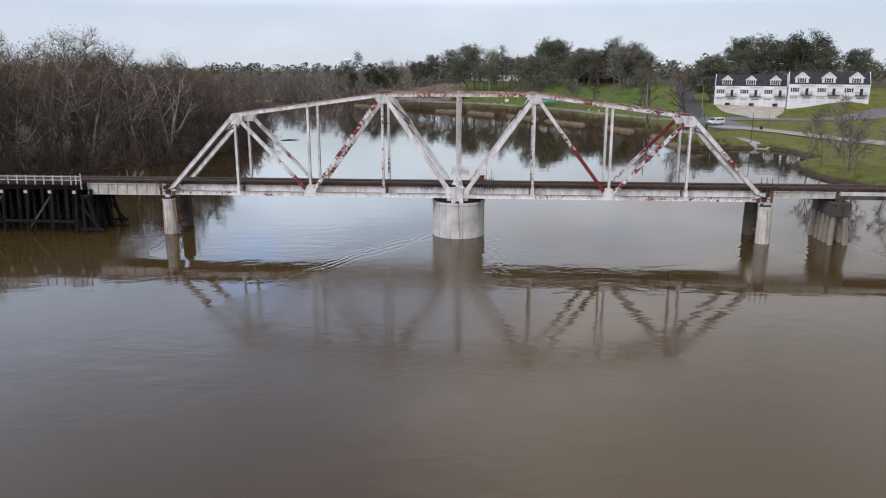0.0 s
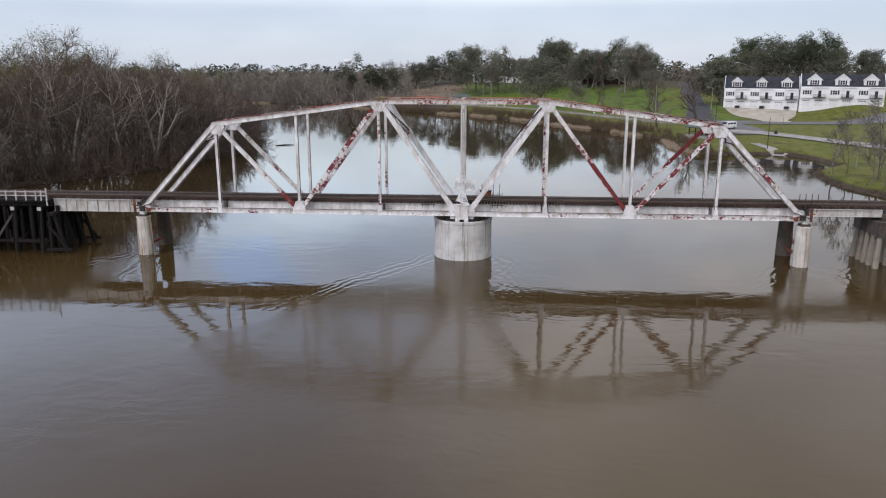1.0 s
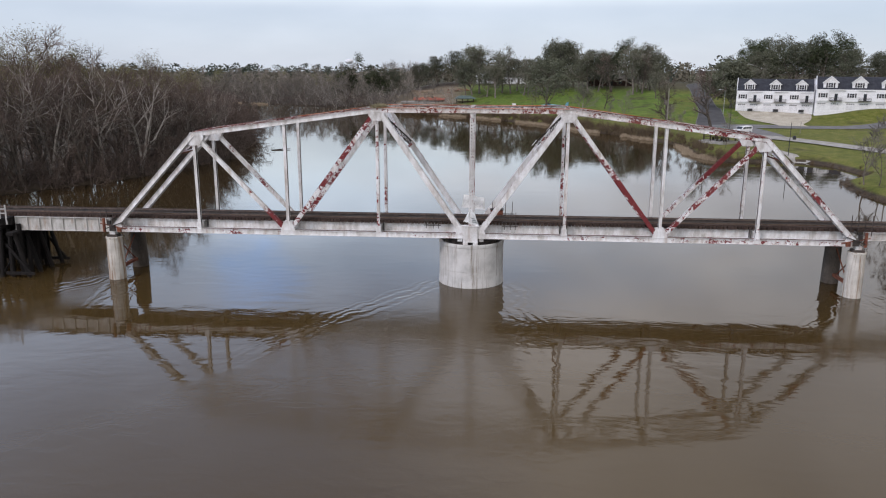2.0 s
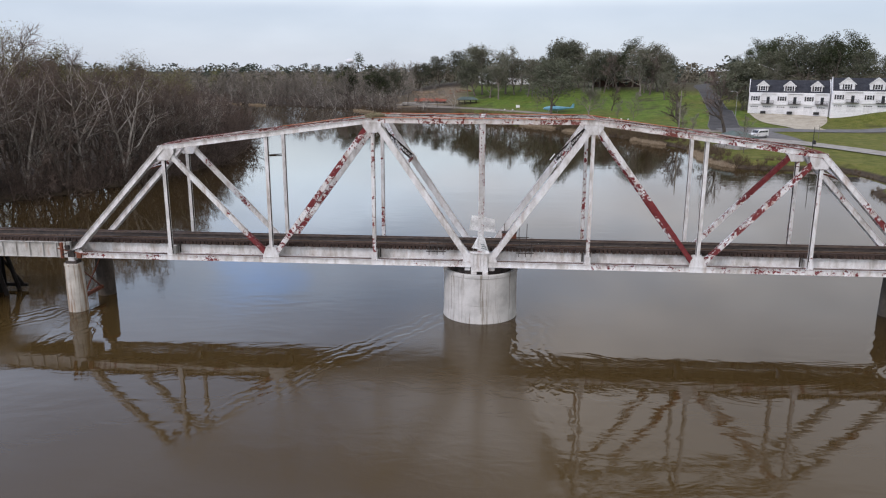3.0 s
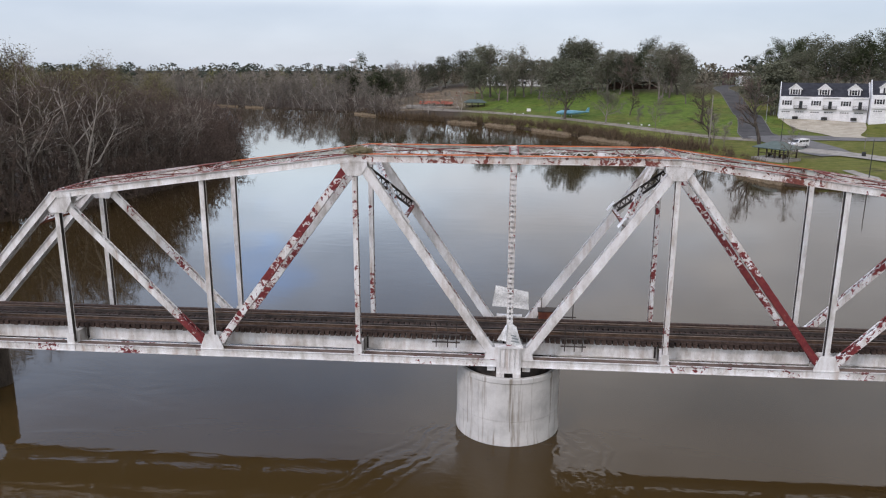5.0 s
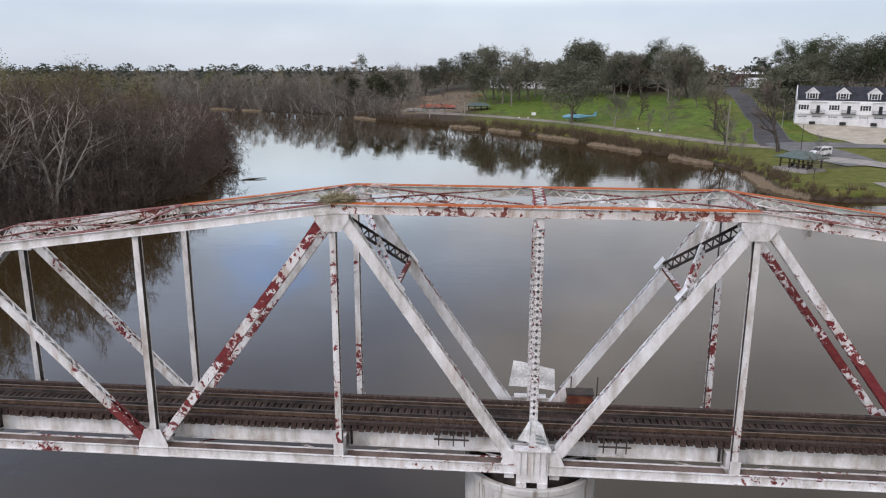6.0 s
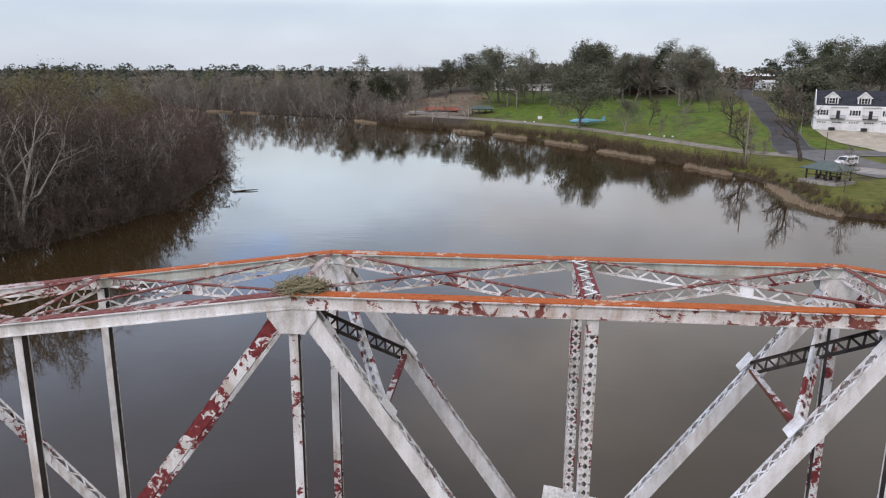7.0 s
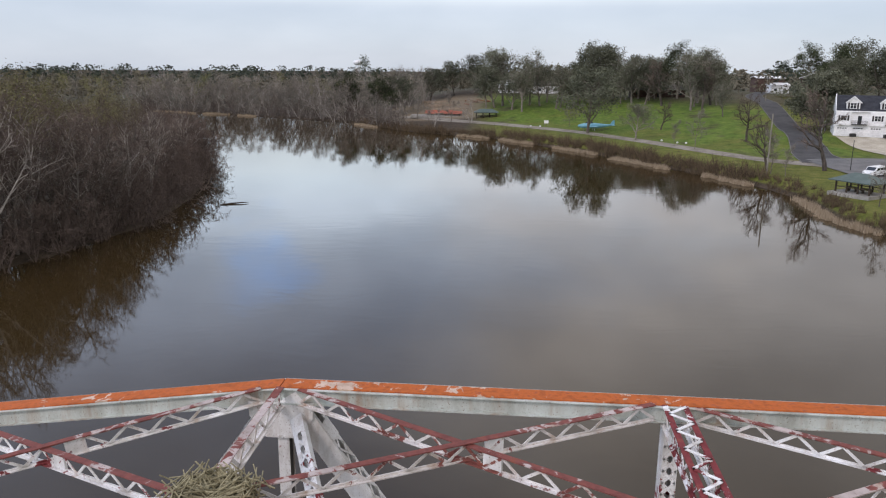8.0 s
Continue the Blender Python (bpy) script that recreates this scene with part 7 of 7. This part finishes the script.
def house(x, y, L, D, E, R, wall, roof, label, category="house", name="house", turn=0.0, openings=4, trim=False):
    z = ground_at(x, y)
    h = thing(name, label, category)
    part("wall", Geo().box(-L / 2, L / 2, -D / 2, D / 2, -1.5, E), wall, h)
    g = Geo().add([(-L / 2 - 0.4, -D / 2 - 0.4, E), (L / 2 + 0.4, -D / 2 - 0.4, E), (L / 2 + 0.4, D / 2 + 0.4, E), (-L / 2 - 0.4, D / 2 + 0.4, E), (-L / 2 - 0.4, 0, R), (L / 2 + 0.4, 0, R),
                   (-L / 2 - 0.4, -D / 2 - 0.4, E + 0.18), (L / 2 + 0.4, -D / 2 - 0.4, E + 0.18), (L / 2 + 0.4, D / 2 + 0.4, E + 0.18), (-L / 2 - 0.4, D / 2 + 0.4, E + 0.18), (-L / 2 - 0.4, 0, R + 0.18), (L / 2 + 0.4, 0, R + 0.18)],
                  [(0, 1, 5, 4), (4, 5, 2, 3), (7, 6, 10, 11), (11, 10, 9, 8), (1, 0, 6, 7), (3, 2, 8, 9), (0, 4, 10, 6), (4, 3, 9, 10), (5, 1, 7, 11), (2, 5, 11, 8)])
    part("roof", g, roof, h)
    for s in (-1, 1):
        part("gable", Geo().add([(s * L / 2 - 0.08, -D / 2, E), (s * L / 2 + 0.0, -D / 2, E), (s * L / 2, D / 2, E), (s * L / 2 - 0.08, D / 2, E), (s * L / 2 - 0.08, 0, R - 0.02), (s * L / 2, 0, R - 0.02)], [(0, 1, 5, 4), (1, 2, 5), (2, 3, 4, 5), (3, 0, 4), (3, 2, 1, 0)]), wall, h)
    for s in (-1, 1) if trim else ():
        for q in (-1, 1):
            part("barge_board", Geo().bar((s * (L / 2 + 0.45), q * (D / 2 + 0.5), E + 0.1), (s * (L / 2 + 0.45), 0, R + 0.15), 0.08, 0.35), TRIM, h)
    for k in range(openings):
        wx = -L / 2 + L * (k + 0.5) / openings
        if k == openings // 2:
            part("door", Geo().box(wx - 0.5, wx + 0.5, -D / 2 - 0.05, -D / 2, 0.0, 2.1), SHUTTER, h)
        else:
            frame_part = part("window", Geo().box(wx - 0.68, wx + 0.68, -D / 2 - 0.05, -D / 2, 0.9, 2.2), DARK_WOOD if wall is BRICK else TRIM, h)
            part("pane", Geo().box(wx - 0.6, wx + 0.6, -D / 2 - 0.06, -D / 2 - 0.052, 0.98, 2.12), GLASS, frame_part)
    h.matrix_world = Matrix.Translation((x, y, z)) @ Matrix.Rotation(turn, 4, "Z")
    return h


house(51, 296, 20, 9, 2.7, 4.4, BRICK, GREY_SHINGLE, "low red-brown brick house under grey-brown shingles", openings=5)
house(8, 323.6, 13, 9, 3.2, 4.8, WHITE_METAL, GREY_SHINGLE, "white bungalow with grey roof behind the trees", openings=4)
house(-6.7, 327, 9, 8, 3.2, 5.0, WHITE_METAL, WHITE_METAL, "small white building with pale roof behind the trees", openings=3)
house(118.8, 381, 13, 10, 6.6, 7.5, BRICK, WHITE_METAL, "dark brick building with a white metal roof", "building", "building", openings=5)
house(115.3, 354.5, 8, 7, 3.5, 4.5, WHITE_METAL, WHITE_METAL, "small white metal shed on the hill", "shed", "shed", openings=2)
house(100.8, 265, 12, 10, 7.8, 9.6, BRICK, GREY_SHINGLE, "brick house with white gable trim among trees", turn=math.pi / 2, openings=4, trim=True)

# a low collapsed boathouse: red sheets sagging on short posts
shed_rng = random.Random(9)
shed = thing("boathouse", "low collapsed boathouse with sagging red-brown roof sheets", "boathouse")
sz = ground_at(-30, 277)
for k in range(8):
    x = -36.4 + k * 1.75
    a, b2 = shed_rng.uniform(-0.25, 0.25), shed_rng.uniform(-0.2, 0.3)
    lo, hi = sz + 0.75 + a, sz + 1.5 + b2
    y0, y1 = 273.4 - 0.25 * k, 278.2 - 0.25 * k
    part("roof_sheet", Geo().add([(x - 0.84, y0, lo), (x + 0.84, y0, lo + shed_rng.uniform(-0.15, 0.15)), (x + 0.84, y1, hi), (x - 0.84, y1, hi + shed_rng.uniform(-0.2, 0.2)),
                                  (x - 0.84, y0, lo + 0.06), (x + 0.84, y0, lo + 0.06), (x + 0.84, y1, hi + 0.06), (x - 0.84, y1, hi + 0.06)],
                                 [(3, 2, 1, 0), (4, 5, 6, 7), (0, 1, 5, 4), (1, 2, 6, 5), (2, 3, 7, 6), (3, 0, 4, 7)]), RED_METAL, shed)
    for y in (y0 + 0.3, y1 - 0.3):
        part("post", Geo().tube([(x, y, sz - 0.8), (x + 0.1, y, lo if y < 276 else hi)], [0.1, 0.09], 6), DARK_WOOD, shed)
part("floor", Geo().box(-42.5, -23.5, 272.2, 278.5, sz - 0.9, sz - 0.02), STONE, shed)
heap = thing("rubble_heap", "heap of orange-brown broken boards on the slope", "rubble", at=(-18, 297, ground_at(-18, 297)))
for k in range(16):
    x, y = -18 + shed_rng.gauss(0, 2.4), 297 + shed_rng.gauss(0, 2.0)
    z = ground_at(x, y) + 0.25
    d = Vector((shed_rng.uniform(-1, 1), shed_rng.uniform(-1, 1), shed_rng.uniform(-0.1, 0.35))).normalized() * shed_rng.uniform(1.0, 2.2)
    part("board", Geo().bar(Vector((x, y, z)) - d, Vector((x, y, z)) + d, 0.4, 0.12), RED_METAL if k % 2 else DRY_BOARD, heap)
for x0, x1, y in ((-42, -29, 305), (-40, -27, 296), (-36, -22, 287)):
    w = thing("retaining_wall", "low brown retaining wall on the park slope", "wall", "terrace walls of the slope")
    part("wall", Geo().bar((x0, y, ground_at((x0 + x1) / 2, y) + 0.1), (x1, y - 1.5, ground_at((x0 + x1) / 2, y) + 0.2), 0.4, 1.0), DRY_BOARD, w)
# the water tower above the trees
tower = thing("water_tower", "pale blue-white water tower far behind the trees", "water tower")
tx, ty = -172, 800
tz = ground_at(tx, ty)
g = lathe(tx, ty, [(r, tz + z - 10.8) for r, z in ((0.7, 27.4), (3.6, 28.2), (4.8, 29.6), (4.8, 31.0), (3.6, 32.2), (0.7, 32.8))], 20)
part("tank", g, WHITE_METAL, tower, smooth=True)
for k in range(5):
    a = k * 1.2566
    part("leg", Geo().tube([(tx + 2.9 * math.cos(a), ty + 2.9 * math.sin(a), tz - 1), (tx + 2.6 * math.cos(a), ty + 2.6 * math.sin(a), tz + 17.3)], [0.25, 0.25], 8), WHITE_METAL, tower)
